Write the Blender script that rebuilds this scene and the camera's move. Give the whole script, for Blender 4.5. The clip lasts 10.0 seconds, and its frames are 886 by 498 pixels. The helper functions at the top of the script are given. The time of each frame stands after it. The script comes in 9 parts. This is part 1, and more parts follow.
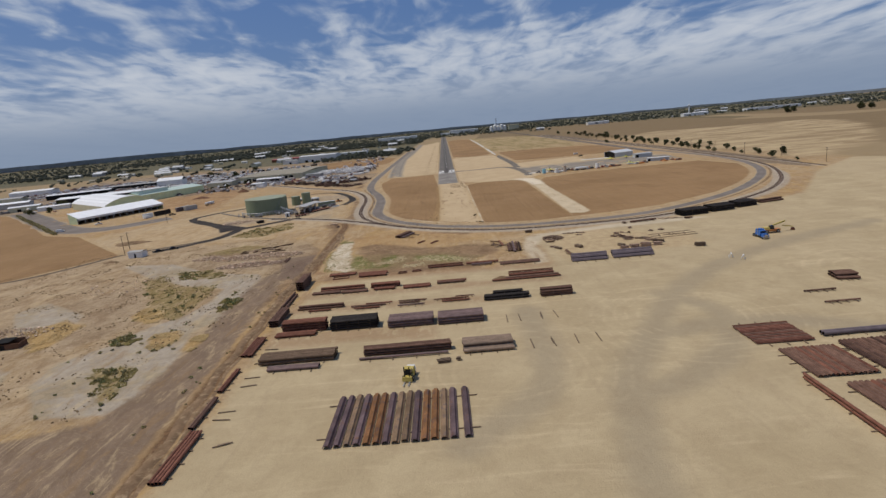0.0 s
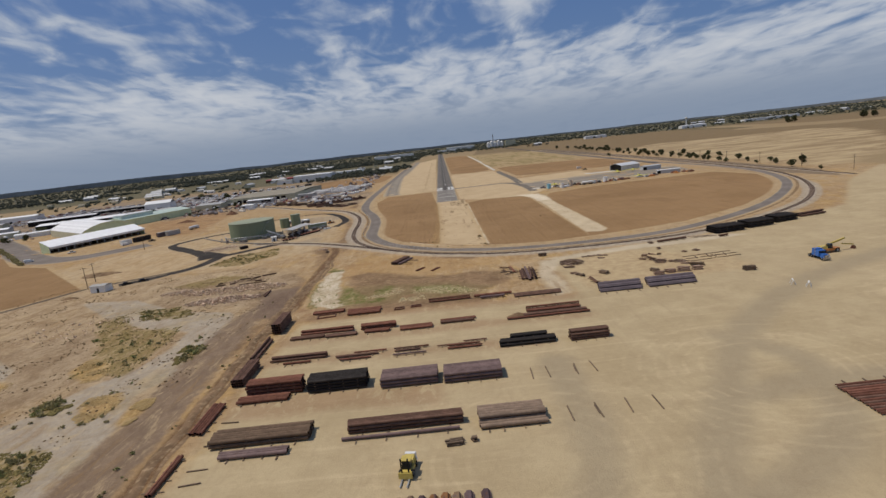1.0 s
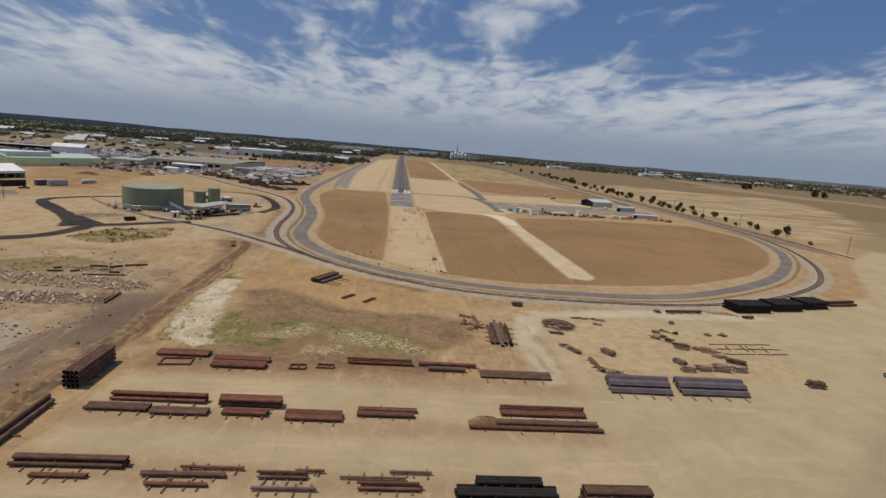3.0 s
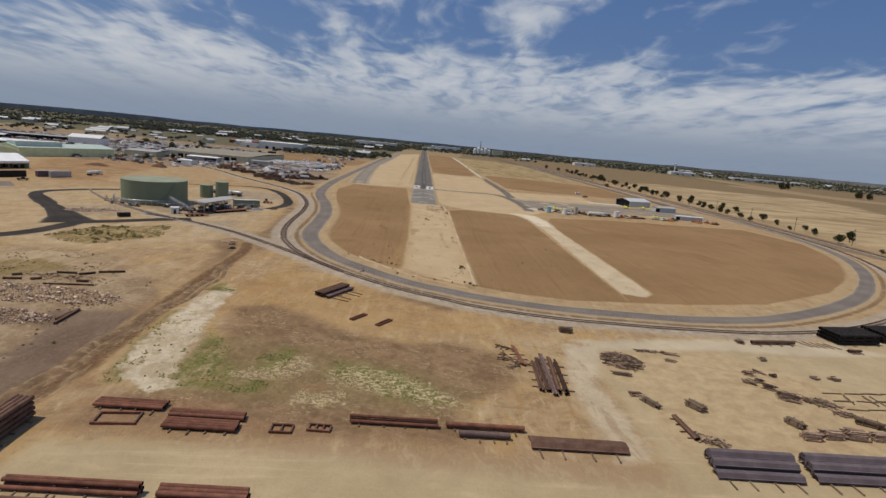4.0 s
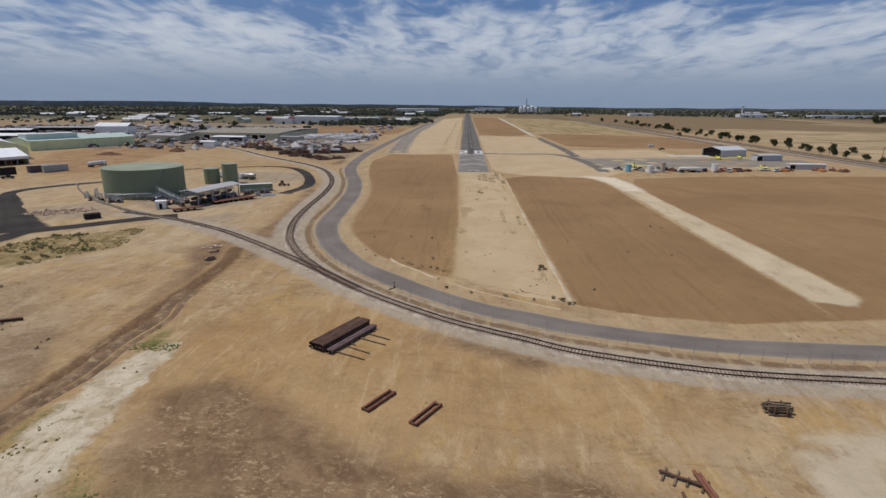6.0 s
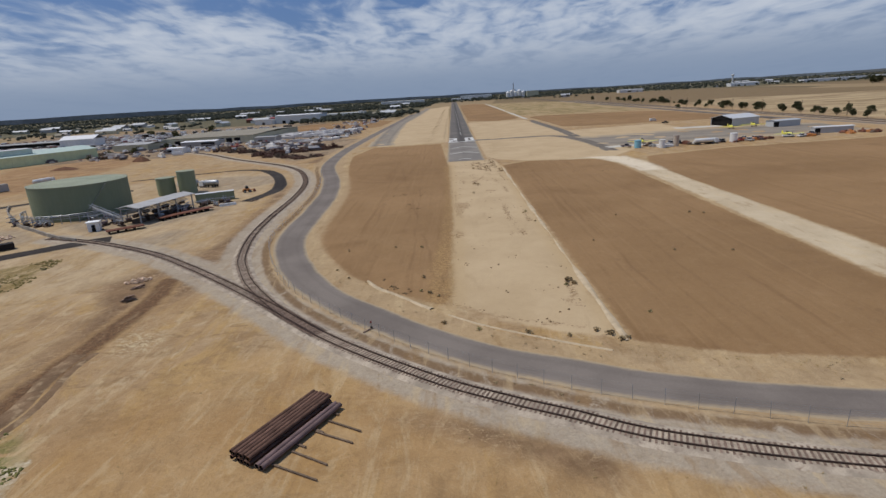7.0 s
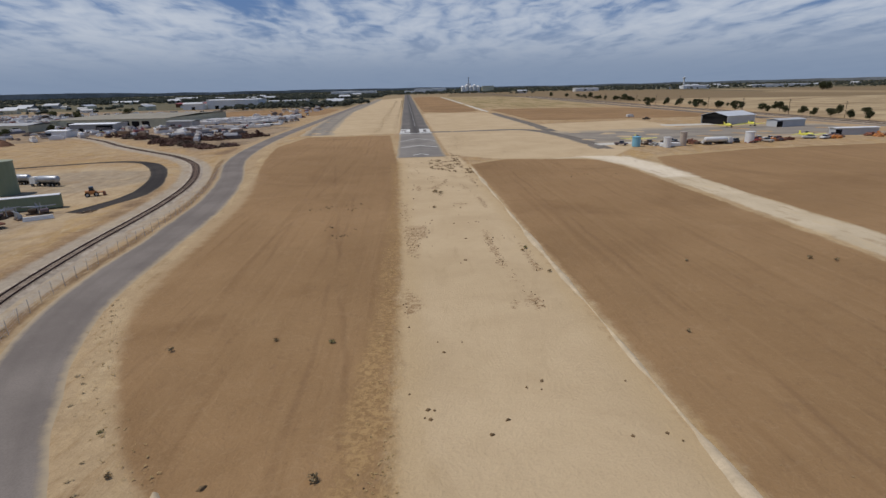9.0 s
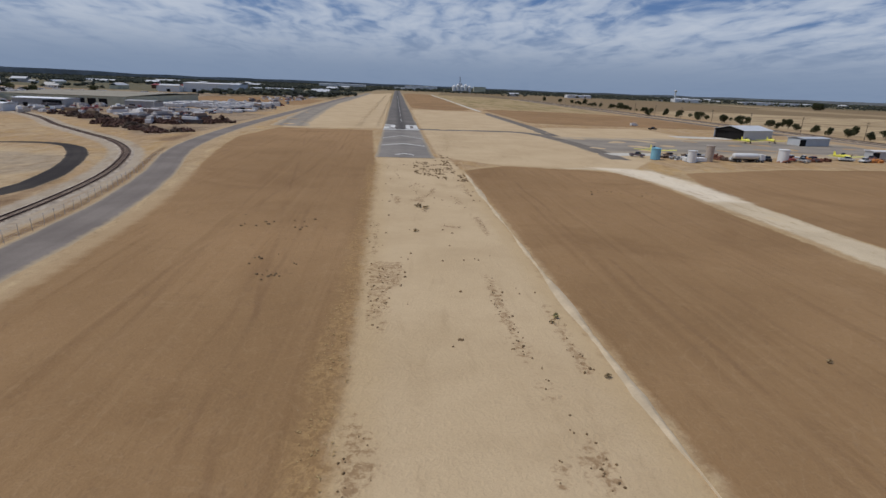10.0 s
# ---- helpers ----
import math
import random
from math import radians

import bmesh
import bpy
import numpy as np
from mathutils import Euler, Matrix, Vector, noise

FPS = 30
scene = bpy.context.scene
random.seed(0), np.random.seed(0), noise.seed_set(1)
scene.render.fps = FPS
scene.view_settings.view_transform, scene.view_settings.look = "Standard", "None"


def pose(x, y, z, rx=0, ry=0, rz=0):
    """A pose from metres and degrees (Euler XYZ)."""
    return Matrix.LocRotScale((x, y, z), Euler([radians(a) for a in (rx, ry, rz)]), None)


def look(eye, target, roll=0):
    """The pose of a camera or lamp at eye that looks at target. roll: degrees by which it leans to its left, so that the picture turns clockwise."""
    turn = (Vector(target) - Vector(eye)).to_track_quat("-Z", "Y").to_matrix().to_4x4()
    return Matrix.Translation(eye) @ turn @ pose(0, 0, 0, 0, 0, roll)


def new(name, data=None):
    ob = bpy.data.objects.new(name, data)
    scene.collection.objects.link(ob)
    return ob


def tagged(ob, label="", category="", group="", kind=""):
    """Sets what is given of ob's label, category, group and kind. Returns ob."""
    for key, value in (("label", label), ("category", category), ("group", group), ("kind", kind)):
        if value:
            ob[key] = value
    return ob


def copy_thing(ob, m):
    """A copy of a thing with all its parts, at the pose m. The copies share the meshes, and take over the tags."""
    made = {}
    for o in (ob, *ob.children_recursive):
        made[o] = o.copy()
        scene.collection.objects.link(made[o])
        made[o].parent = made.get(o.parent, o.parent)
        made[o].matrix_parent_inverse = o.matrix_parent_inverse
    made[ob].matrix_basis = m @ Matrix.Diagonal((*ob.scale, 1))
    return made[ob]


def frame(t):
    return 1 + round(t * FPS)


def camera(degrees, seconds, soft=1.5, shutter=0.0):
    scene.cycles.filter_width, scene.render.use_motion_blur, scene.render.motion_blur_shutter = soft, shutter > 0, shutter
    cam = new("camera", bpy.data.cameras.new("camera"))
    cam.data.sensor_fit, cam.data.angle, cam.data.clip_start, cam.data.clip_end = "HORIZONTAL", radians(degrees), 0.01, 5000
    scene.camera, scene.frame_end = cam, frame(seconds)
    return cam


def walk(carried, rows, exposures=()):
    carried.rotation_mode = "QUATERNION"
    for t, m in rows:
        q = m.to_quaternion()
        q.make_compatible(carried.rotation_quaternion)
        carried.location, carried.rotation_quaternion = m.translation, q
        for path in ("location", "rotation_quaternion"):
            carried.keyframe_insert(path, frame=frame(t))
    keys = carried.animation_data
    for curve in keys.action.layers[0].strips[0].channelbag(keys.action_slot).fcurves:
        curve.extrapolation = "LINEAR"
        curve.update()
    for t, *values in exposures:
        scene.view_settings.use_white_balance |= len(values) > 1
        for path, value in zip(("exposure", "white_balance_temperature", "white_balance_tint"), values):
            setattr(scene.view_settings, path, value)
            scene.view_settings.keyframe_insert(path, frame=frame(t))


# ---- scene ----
cam = camera(80.0, 10.0, soft=1.5)
PATH = [
    (0, (-1.40, -0.00, 53.32), (-1.578, 9.733, 51.030), -5.35),
    (0.5, (-2.32, 15.11, 51.79), (-2.592, 24.899, 49.759), -7.68),
    (1, (-2.93, 30.64, 50.81), (-3.049, 40.440, 48.830), -6.44),
    (1.5, (-3.46, 46.04, 49.69), (-3.312, 55.837, 47.675), -4.71),
    (2, (-3.60, 61.40, 48.53), (-3.132, 71.176, 46.482), -2.95),
    (2.5, (-3.32, 76.70, 47.13), (-2.467, 86.459, 45.114), 2.14),
    (2.7, (-3.21, 82.73, 46.56), (-2.246, 92.487, 44.611), 3.61),
    (3.8, (-3.55, 115.85, 43.85), (-2.826, 125.648, 42.004), 6.32),
    (4, (-3.62, 121.90, 43.51), (-3.087, 131.683, 41.517), 5.20),
    (4.5, (-3.77, 137.04, 42.41), (-3.664, 146.727, 39.930), 3.10),
    (5, (-4.10, 152.25, 41.36), (-4.300, 161.915, 38.812), 1.40),
    (5.5, (-4.74, 167.77, 39.69), (-5.141, 177.392, 37.003), -0.40),
    (5.7, (-5.01, 174.04, 38.97), (-5.389, 183.668, 36.310), 0.55),
    (6.8, (-5.62, 209.19, 34.34), (-5.950, 218.808, 31.604), -2.07),
    (7, (-5.72, 215.54, 33.52), (-6.030, 225.134, 30.699), -3.53),
    (7.5, (-5.92, 231.50, 31.49), (-6.124, 241.073, 28.607), -7.09),
    (8, (-6.30, 247.46, 29.58), (-6.312, 257.086, 26.853), -8.12),
    (8.5, (-6.14, 263.11, 27.77), (-5.827, 272.696, 24.927), -5.51),
    (9, (-5.32, 279.78, 26.09), (-4.726, 289.320, 23.144), -1.34),
    (9.5, (-4.42, 296.42, 24.30), (-3.556, 306.002, 21.563), 2.56),
    (10, (-3.31, 313.50, 22.67), (-2.385, 323.006, 19.720), 2.22),
]
# the film's white balance drifts: warm in the middle, cooler towards the end
BALANCE = [(0, 6500), (0.5, 6580), (1.5, 6850), (2.5, 6880), (4.5, 6820), (5.5, 6560), (7, 6320), (8.5, 6360), (9.5, 6190), (10, 6150)]
walk(cam, [(t, look(eye, target, roll)) for t, eye, target, roll in PATH], [(t, -0.35 - 0.09 * max(0.0, min(1.0, t - 8.5)), kelvin, 10) for t, kelvin in BALANCE])

# ---- light: high sun from the left, thin broken cloud ----
SUN_FROM = Vector((-0.66, 0.04, 1.35)).normalized()
sun = new("sun", bpy.data.lights.new("sun", "SUN"))
sun.data.energy, sun.data.angle, sun.data.color = 3.7, radians(0.6), (1.0, 0.925, 0.82)
sun.matrix_world = look((0, 0, 300), Vector((0, 0, 300)) - SUN_FROM)

world = bpy.data.worlds.new("sky")
scene.world = world
world.use_nodes = True


class Nodes:
    """Short notation for node trees."""

    def __init__(self, tree):
        self.tree = tree

    def add(self, kind, out=0, **inputs):
        node = self.tree.nodes.new("ShaderNode" + kind)
        for key, value in inputs.items():
            key = key.replace("_", " ")
            if key in node.inputs:
                self.put(node.inputs[key], value)
        return node

    def put(self, socket, value):
        if isinstance(value, bpy.types.NodeSocket):
            self.tree.links.new(value, socket)
        else:
            socket.default_value = value

    def math(self, op, a, b=0.0, c=0.0, clamp=False):
        node = self.tree.nodes.new("ShaderNodeMath")
        node.operation, node.use_clamp = op, clamp
        for s, v in zip(node.inputs, (a, b, c)):
            self.put(s, v)
        return node.outputs[0]

    def ramp(self, value, a, b, lo=0.0, hi=1.0):
        """Smooth step of value from a to b, onto lo to hi."""
        node = self.tree.nodes.new("ShaderNodeMapRange")
        node.interpolation_type = "SMOOTHSTEP"
        for s, v in zip(node.inputs, (value, a, b, lo, hi)):
            self.put(s, v)
        return node.outputs[0]

    def mix(self, f, a, b, kind="MIX"):
        node = self.tree.nodes.new("ShaderNodeMix")
        node.data_type, node.blend_type = "RGBA", kind
        for s, v in zip((node.inputs[0], node.inputs[6], node.inputs[7]), (f, a, b)):
            if isinstance(v, (tuple, list)) and len(v) == 3:
                v = (*v, 1)
            self.put(s, v)
        return node.outputs[2]

    def noise(self, vector, scale, detail=3.0, rough=0.55, distortion=0.0):
        node = self.tree.nodes.new("ShaderNodeTexNoise")
        self.put(node.inputs["Vector"], vector)
        for k, v in (("Scale", scale), ("Detail", detail), ("Roughness", rough), ("Distortion", distortion)):
            self.put(node.inputs[k], v)
        return node.outputs[0]

    def scaled(self, vector, sx, sy, sz, rz=0.0):
        node = self.tree.nodes.new("ShaderNodeMapping")
        self.put(node.inputs["Vector"], vector)
        node.inputs["Scale"].default_value = (sx, sy, sz)
        node.inputs["Rotation"].default_value = (0, 0, radians(rz))
        return node.outputs[0]

    def attr(self, name):
        node = self.tree.nodes.new("ShaderNodeAttribute")
        node.attribute_name = name
        return node.outputs["Fac"]


def build_sky():
    n = Nodes(world.node_tree)
    world.node_tree.nodes.clear()
    sky = n.add("TexSky")
    sky.sky_type, sky.sun_disc = "NISHITA", False
    sky.sun_elevation = math.asin(SUN_FROM.z)
    sky.sun_rotation = math.atan2(SUN_FROM.x, SUN_FROM.y)
    sky.air_density, sky.dust_density, sky.ozone_density = 1.0, 1.2, 1.5
    co = n.tree.nodes.new("ShaderNodeTexCoord").outputs["Generated"]
    xyz = n.tree.nodes.new("ShaderNodeSeparateXYZ")
    n.put(xyz.inputs[0], co)
    x, y, z = xyz.outputs
    up = n.math("MAXIMUM", z, 0.0)
    d = n.math("ADD", up, 0.13)
    flat = n.tree.nodes.new("ShaderNodeCombineXYZ")
    n.put(flat.inputs[0], n.math("DIVIDE", x, d))
    n.put(flat.inputs[1], n.math("DIVIDE", y, d))
    p = flat.outputs[0]
    # rolls of thin cloud running away along y, rippled across and torn open in places
    warp = n.tree.nodes.new("ShaderNodeVectorMath")
    warp.operation = "MULTIPLY_ADD"
    n.put(warp.inputs[0], n.tree.nodes.new("ShaderNodeTexNoise").outputs["Color"])
    n.put(warp.inputs[0].links[0].from_node.inputs["Vector"], p)
    warp.inputs[0].links[0].from_node.inputs["Scale"].default_value = 1.1
    warp.inputs[1].default_value = (0.35, 0.35, 0)
    n.put(warp.inputs[2], p)
    q = warp.outputs[0]
    roll = n.noise(n.scaled(q, 1.0, 0.34, 1, 10), 3.0, 6, 0.5, 0.5)
    flock = n.noise(n.scaled(q, 1.0, 0.75, 1, -22), 5.2, 5, 0.48, 0.6)
    ripple = n.noise(n.scaled(q, 1.6, 0.7, 1, -40), 10.0, 4, 0.5, 0.4)
    broad = n.noise(n.scaled(p, 0.9, 0.5, 1, 14), 0.95, 3, 0.5, 0.3)
    m = n.math("ADD", n.math("MULTIPLY", roll, 0.46), n.math("MULTIPLY", flock, 0.30))
    m = n.math("ADD", m, n.math("MULTIPLY", broad, 0.30))
    m = n.math("ADD", m, n.math("MULTIPLY", ripple, 0.07))
    m = n.math("ADD", m, n.ramp(z, 0.10, 0.20, 0.075, -0.045))
    cover = n.ramp(m, 0.495, 0.645)
    blue = n.mix(0.6, sky.outputs[0], (0.50, 1.55, 4.7))
    cloud = n.mix(n.ramp(m, 0.54, 0.76), (4.3, 5.2, 6.8), (7.1, 7.6, 8.4))
    col = n.mix(n.math("MULTIPLY", cover, 0.92), blue, cloud)
    veil = n.mix(n.ramp(z, 0.0, 0.13), (2.9, 3.7, 5.1), (5.2, 5.85, 6.9))
    col = n.mix(n.ramp(z, 0.025, 0.115, 0.97, 0.0), col, veil)
    bg = n.add("Background", Color=col, Strength=0.097)
    out = n.tree.nodes.new("ShaderNodeOutputWorld")
    n.tree.links.new(bg.outputs[0], out.inputs[0])


build_sky()

# ---- materials ----
def material(name, colour, rough=0.85, metal=0.0, vary=0.25, grain=1.5, stain=None, stain_at=0.55, bump=0.25, per=0.12, fine=9.0, stretch=(1, 1, 1)):
    """A surface with broad and fine variation, stains of a second colour and a shade of its own for each object."""
    mat = bpy.data.materials.new(name)
    mat.use_nodes = True
    n = Nodes(mat.node_tree)
    bsdf = mat.node_tree.nodes["Principled BSDF"]
    co = n.tree.nodes.new("ShaderNodeTexCoord").outputs["Object"]
    info = n.tree.nodes.new("ShaderNodeObjectInfo")
    shift = n.tree.nodes.new("ShaderNodeVectorMath")
    shift.operation = "MULTIPLY_ADD"
    n.put(shift.inputs[0], info.outputs["Random"])
    shift.inputs[1].default_value = (37, 51, 23)
    n.put(shift.inputs[2], co)
    p = n.scaled(shift.outputs[0], *stretch)
    broad, small = n.noise(p, grain, 4), n.noise(p, grain * fine, 3, 0.65)
    dark = [c * (1 - vary) for c in colour]
    light = [min(1, c * (1 + vary * 0.8)) for c in colour]
    col = n.mix(n.ramp(broad, 0.3, 0.7), dark, light)
    col = n.mix(n.ramp(small, 0.35, 0.75, 0.0, 0.5), col, [c * (1 - vary * 1.3) for c in colour])
    if stain:
        col = n.mix(n.ramp(n.noise(p, grain * 2.3, 5, 0.6, 0.4), stain_at, stain_at + 0.18, 0, 0.85), col, stain)
    own = n.math("MULTIPLY_ADD", info.outputs["Random"], 2 * per, 1 - per)
    hsv = n.add("HueSaturation", Value=own, Color=col)
    n.put(bsdf.inputs["Base Color"], hsv.outputs[0])
    n.put(bsdf.inputs["Roughness"], n.ramp(small, 0.3, 0.7, max(0.05, rough - 0.1), min(1, rough + 0.1)))
    bsdf.inputs["Metallic"].default_value = metal
    bsdf.inputs["Specular IOR Level"].default_value = 0.12 if rough > 0.62 else 0.4
    if bump:
        b = n.add("Bump", Strength=bump, Distance=0.04, Height=small)
        n.put(bsdf.inputs["Normal"], b.outputs[0])
    return mat


M = {}
M["rust"] = material("rusted_steel", (0.190, 0.084, 0.056), 0.85, 0.0, 0.3, 0.7, (0.24, 0.11, 0.055), 0.56, per=0.25)
M["brown"] = material("brown_steel", (0.157, 0.090, 0.064), 0.85, 0.0, 0.3, 0.6, (0.19, 0.12, 0.085), 0.56, per=0.22)
M["olive"] = material("weathered_brown_steel", (0.16, 0.108, 0.072), 0.85, 0.0, 0.25, 0.6, per=0.15)
M["black"] = material("black_coated_steel", (0.034, 0.029, 0.026), 0.7, 0.0, 0.3, 0.6, (0.065, 0.050, 0.038), 0.6, per=0.2)
M["purple"] = material("mill_scale_steel", (0.185, 0.128, 0.118), 0.65, 0.1, 0.25, 0.6, (0.10, 0.055, 0.04), 0.58, per=0.22)
M["blue_steel"] = material("blue_grey_steel", (0.15, 0.120, 0.126), 0.65, 0.1, 0.2, 0.5, (0.09, 0.06, 0.05), 0.62, per=0.12)
M["pile_a"] = material("sheet_pile_steel", (0.125, 0.085, 0.085), 0.7, 0.05, 0.3, 0.35, (0.17, 0.078, 0.03), 0.55, per=0.3)
M["pile_c"] = material("sheet_pile_tan", (0.215, 0.142, 0.085), 0.75, 0.0, 0.3, 0.35, (0.11, 0.082, 0.08), 0.52, per=0.25)
M["tan_steel"] = material("tan_weathered_steel", (0.27, 0.195, 0.14), 0.75, 0.05, 0.25, 0.6, (0.15, 0.10, 0.075), 0.56, per=0.22)
M["pile_b"] = material("sheet_pile_rust", (0.215, 0.105, 0.045), 0.8, 0.0, 0.3, 0.35, (0.085, 0.06, 0.06), 0.5, per=0.25)
M["timber"] = material("grey_timber", (0.19, 0.138, 0.096), 0.9, 0, 0.3, 3.0, stretch=(1, 1, 1), per=0.2)
M["old_board"] = material("old_brown_board", (0.38, 0.265, 0.19), 0.9, 0, 0.35, 2.5, (0.20, 0.13, 0.095), 0.55, per=0.35)
# shade inside open pipe ends, painted on as near-black
M["hole"] = material("bore_shade", (0.012, 0.010, 0.009), 0.9, bump=0)
M["rail"] = material("rail_steel", (0.062, 0.042, 0.033), 0.8, 0.0, 0.2, 2.0)
M["tie"] = material("creosoted_tie", (0.205, 0.145, 0.110), 0.95, 0, 0.35, 2.0, (0.30, 0.235, 0.18), 0.52, per=0.3)
M["tank"] = material("green_tank_paint", (0.200, 0.240, 0.150), 0.6, 0, 0.10, 0.15, (0.225, 0.255, 0.175), 0.55, bump=0.05, per=0.05, stretch=(1, 1, 0.15))
M["tank_roof"] = material("green_roof_paint", (0.30, 0.325, 0.235), 0.7, 0, 0.12, 0.15, (0.38, 0.385, 0.30), 0.58, bump=0.05)
M["white"] = material("white_paint", (0.74, 0.74, 0.71), 0.5, 0, 0.08, 0.5, (0.55, 0.52, 0.46), 0.62, bump=0.05)
M["white_roof"] = material("white_sheet_roof", (0.82, 0.82, 0.80), 0.45, 0, 0.06, 0.2, (0.66, 0.64, 0.60), 0.62, bump=0.05)
M["pale_green"] = material("pale_green_sheet", (0.62, 0.68, 0.40), 0.6, 0, 0.08, 0.3, (0.48, 0.54, 0.36), 0.6, bump=0.05)
M["cream"] = material("cream_render", (0.52, 0.50, 0.36), 0.75, 0, 0.1, 0.3, (0.42, 0.39, 0.30), 0.6, bump=0.05)
M["mint"] = material("mint_sheet_roof", (0.50, 0.60, 0.52), 0.5, 0, 0.08, 0.3, bump=0.05)
# near-black: interior shade painted over openings, and black machine parts
M["shade_and_black"] = material("interior_shade_and_black_parts", (0.02, 0.019, 0.018), 0.95, bump=0)
M["grey_sheet"] = material("grey_metal_sheet", (0.40, 0.39, 0.365), 0.55, 0.1, 0.1, 0.4, (0.30, 0.28, 0.255), 0.6, bump=0.05, per=0.15)
M["galv"] = material("galvanised_steel", (0.38, 0.40, 0.42), 0.45, 0.5, 0.15, 1.5, bump=0.05)
M["yellow"] = material("yellow_paint", (0.52, 0.40, 0.10), 0.45, 0, 0.12, 1.0, (0.35, 0.25, 0.06), 0.62, bump=0.05)
M["lemon"] = material("lemon_aircraft_paint", (0.75, 0.70, 0.10), 0.3, 0, 0.05, 1.0, bump=0)
M["orange"] = material("orange_paint", (0.50, 0.20, 0.05), 0.5, 0, 0.15, 1.0, (0.25, 0.11, 0.05), 0.6)
M["blue"] = material("blue_truck_paint", (0.03, 0.13, 0.42), 0.3, 0, 0.1, 1.0, bump=0)
M["light_blue"] = material("light_blue_plastic", (0.22, 0.47, 0.58), 0.5, 0, 0.08, 1.0, bump=0)
M["tan_tank"] = material("tan_plastic", (0.40, 0.33, 0.26), 0.6, 0, 0.1, 1.0, bump=0)
M["rubber"] = material("tyre_rubber", (0.018, 0.018, 0.018), 0.85, 0, 0.2, 3.0, bump=0.1)
M["glass"] = material("dark_glass", (0.02, 0.025, 0.03), 0.08, 0, 0.05, 1.0, bump=0)
M["chrome"] = material("dull_chrome", (0.55, 0.55, 0.55), 0.25, 0.9, 0.05, 1.0, bump=0)
M["red"] = material("red_paint", (0.30, 0.05, 0.035), 0.5, 0, 0.15, 1.0, bump=0.05)
M["marking"] = material("road_marking_white", (0.62, 0.61, 0.57), 0.8, 0, 0.15, 0.6, (0.25, 0.24, 0.22), 0.60, bump=0.05)
M["stone"] = material("broken_concrete", (0.64, 0.48, 0.345), 0.9, 0, 0.25, 0.6, (0.34, 0.225, 0.155), 0.55, per=0.3)
M["olive_roof"] = material("old_felt_roof", (0.27, 0.245, 0.19), 0.85, 0, 0.12, 0.1, (0.21, 0.19, 0.15), 0.55, bump=0.05)
M["bark"] = material("bark", (0.12, 0.085, 0.06), 0.95, 0, 0.3, 4.0)
M["soil_red"] = material("red_brown_soil", (0.17, 0.09, 0.055), 0.95, 0, 0.25, 0.4)
M["scrap_rust"] = material("dark_scrap_rust", (0.098, 0.056, 0.042), 0.85, 0.0, 0.35, 0.8, (0.15, 0.085, 0.058), 0.58, per=0.35)
M["junk"] = material("mixed_scrap", (0.12, 0.085, 0.062), 0.8, 0.0, 0.4, 1.0, (0.25, 0.20, 0.155), 0.58, per=0.5)


def leaf_material(name, a, b, thin=0.45):
    """Foliage whose leaves differ from clump to clump."""
    mat = bpy.data.materials.new(name)
    mat.use_nodes = True
    n = Nodes(mat.node_tree)
    bsdf = mat.node_tree.nodes["Principled BSDF"]
    isl = n.tree.nodes.new("ShaderNodeNewGeometry").outputs["Random Per Island"]
    own = n.tree.nodes.new("ShaderNodeObjectInfo").outputs["Random"]
    col = n.mix(isl, a, b)
    hsv = n.add("HueSaturation", Value=n.math("MULTIPLY_ADD", own, 0.35, 0.82), Color=col)
    n.put(bsdf.inputs["Base Color"], hsv.outputs[0])
    bsdf.inputs["Roughness"].default_value = 0.8
    bsdf.inputs["Specular IOR Level"].default_value = 0.1
    glow = n.add("BsdfTranslucent", Color=hsv.outputs[0])
    both = n.tree.nodes.new("ShaderNodeMixShader")
    both.inputs[0].default_value = thin
    n.tree.links.new(bsdf.outputs[0], both.inputs[1])
    n.tree.links.new(glow.outputs[0], both.inputs[2])
    out = [k for k in n.tree.nodes if k.type == "OUTPUT_MATERIAL"][0]
    n.tree.links.new(both.outputs[0], out.inputs[0])
    return mat


M["leaf"] = leaf_material("dusty_green_leaves", (0.048, 0.056, 0.026), (0.108, 0.110, 0.055))
# far foliage, lifted and greyed: distance haze is put into the leaf colour
M["leaf_far"] = leaf_material("far_hazed_leaves", (0.066, 0.076, 0.060), (0.108, 0.114, 0.084))
M["dry_bush"] = leaf_material("dry_scrub_twigs", (0.25, 0.19, 0.10), (0.42, 0.32, 0.18), 0.15)
M["green_bush"] = leaf_material("green_weed_leaves", (0.17, 0.185, 0.065), (0.33, 0.32, 0.14), 0.15)
M["straw_clump"] = material("dry_straw_clump", (0.66, 0.54, 0.31), 0.95, 0, 0.2, 1.6, (0.48, 0.37, 0.19), 0.55, bump=0)
M["olive_weed"] = material("olive_weed_clump", (0.205, 0.165, 0.062), 0.95, 0, 0.3, 1.2, (0.26, 0.21, 0.09), 0.55, bump=0)
M["brown_weed"] = material("brown_dry_weed", (0.20, 0.135, 0.072), 0.95, 0, 0.3, 1.2, (0.30, 0.22, 0.12), 0.55, bump=0)
M["green_weed"] = material("green_weed_clump", (0.205, 0.200, 0.068), 0.95, 0, 0.25, 1.2, (0.30, 0.25, 0.11), 0.55, bump=0)
M["straw_gold"] = leaf_material("golden_dry_grass", (0.30, 0.205, 0.085), (0.46, 0.34, 0.165), 0.15)
M["olive_bush"] = leaf_material("olive_saltbush_leaves", (0.22, 0.195, 0.085), (0.40, 0.345, 0.175), 0.15)


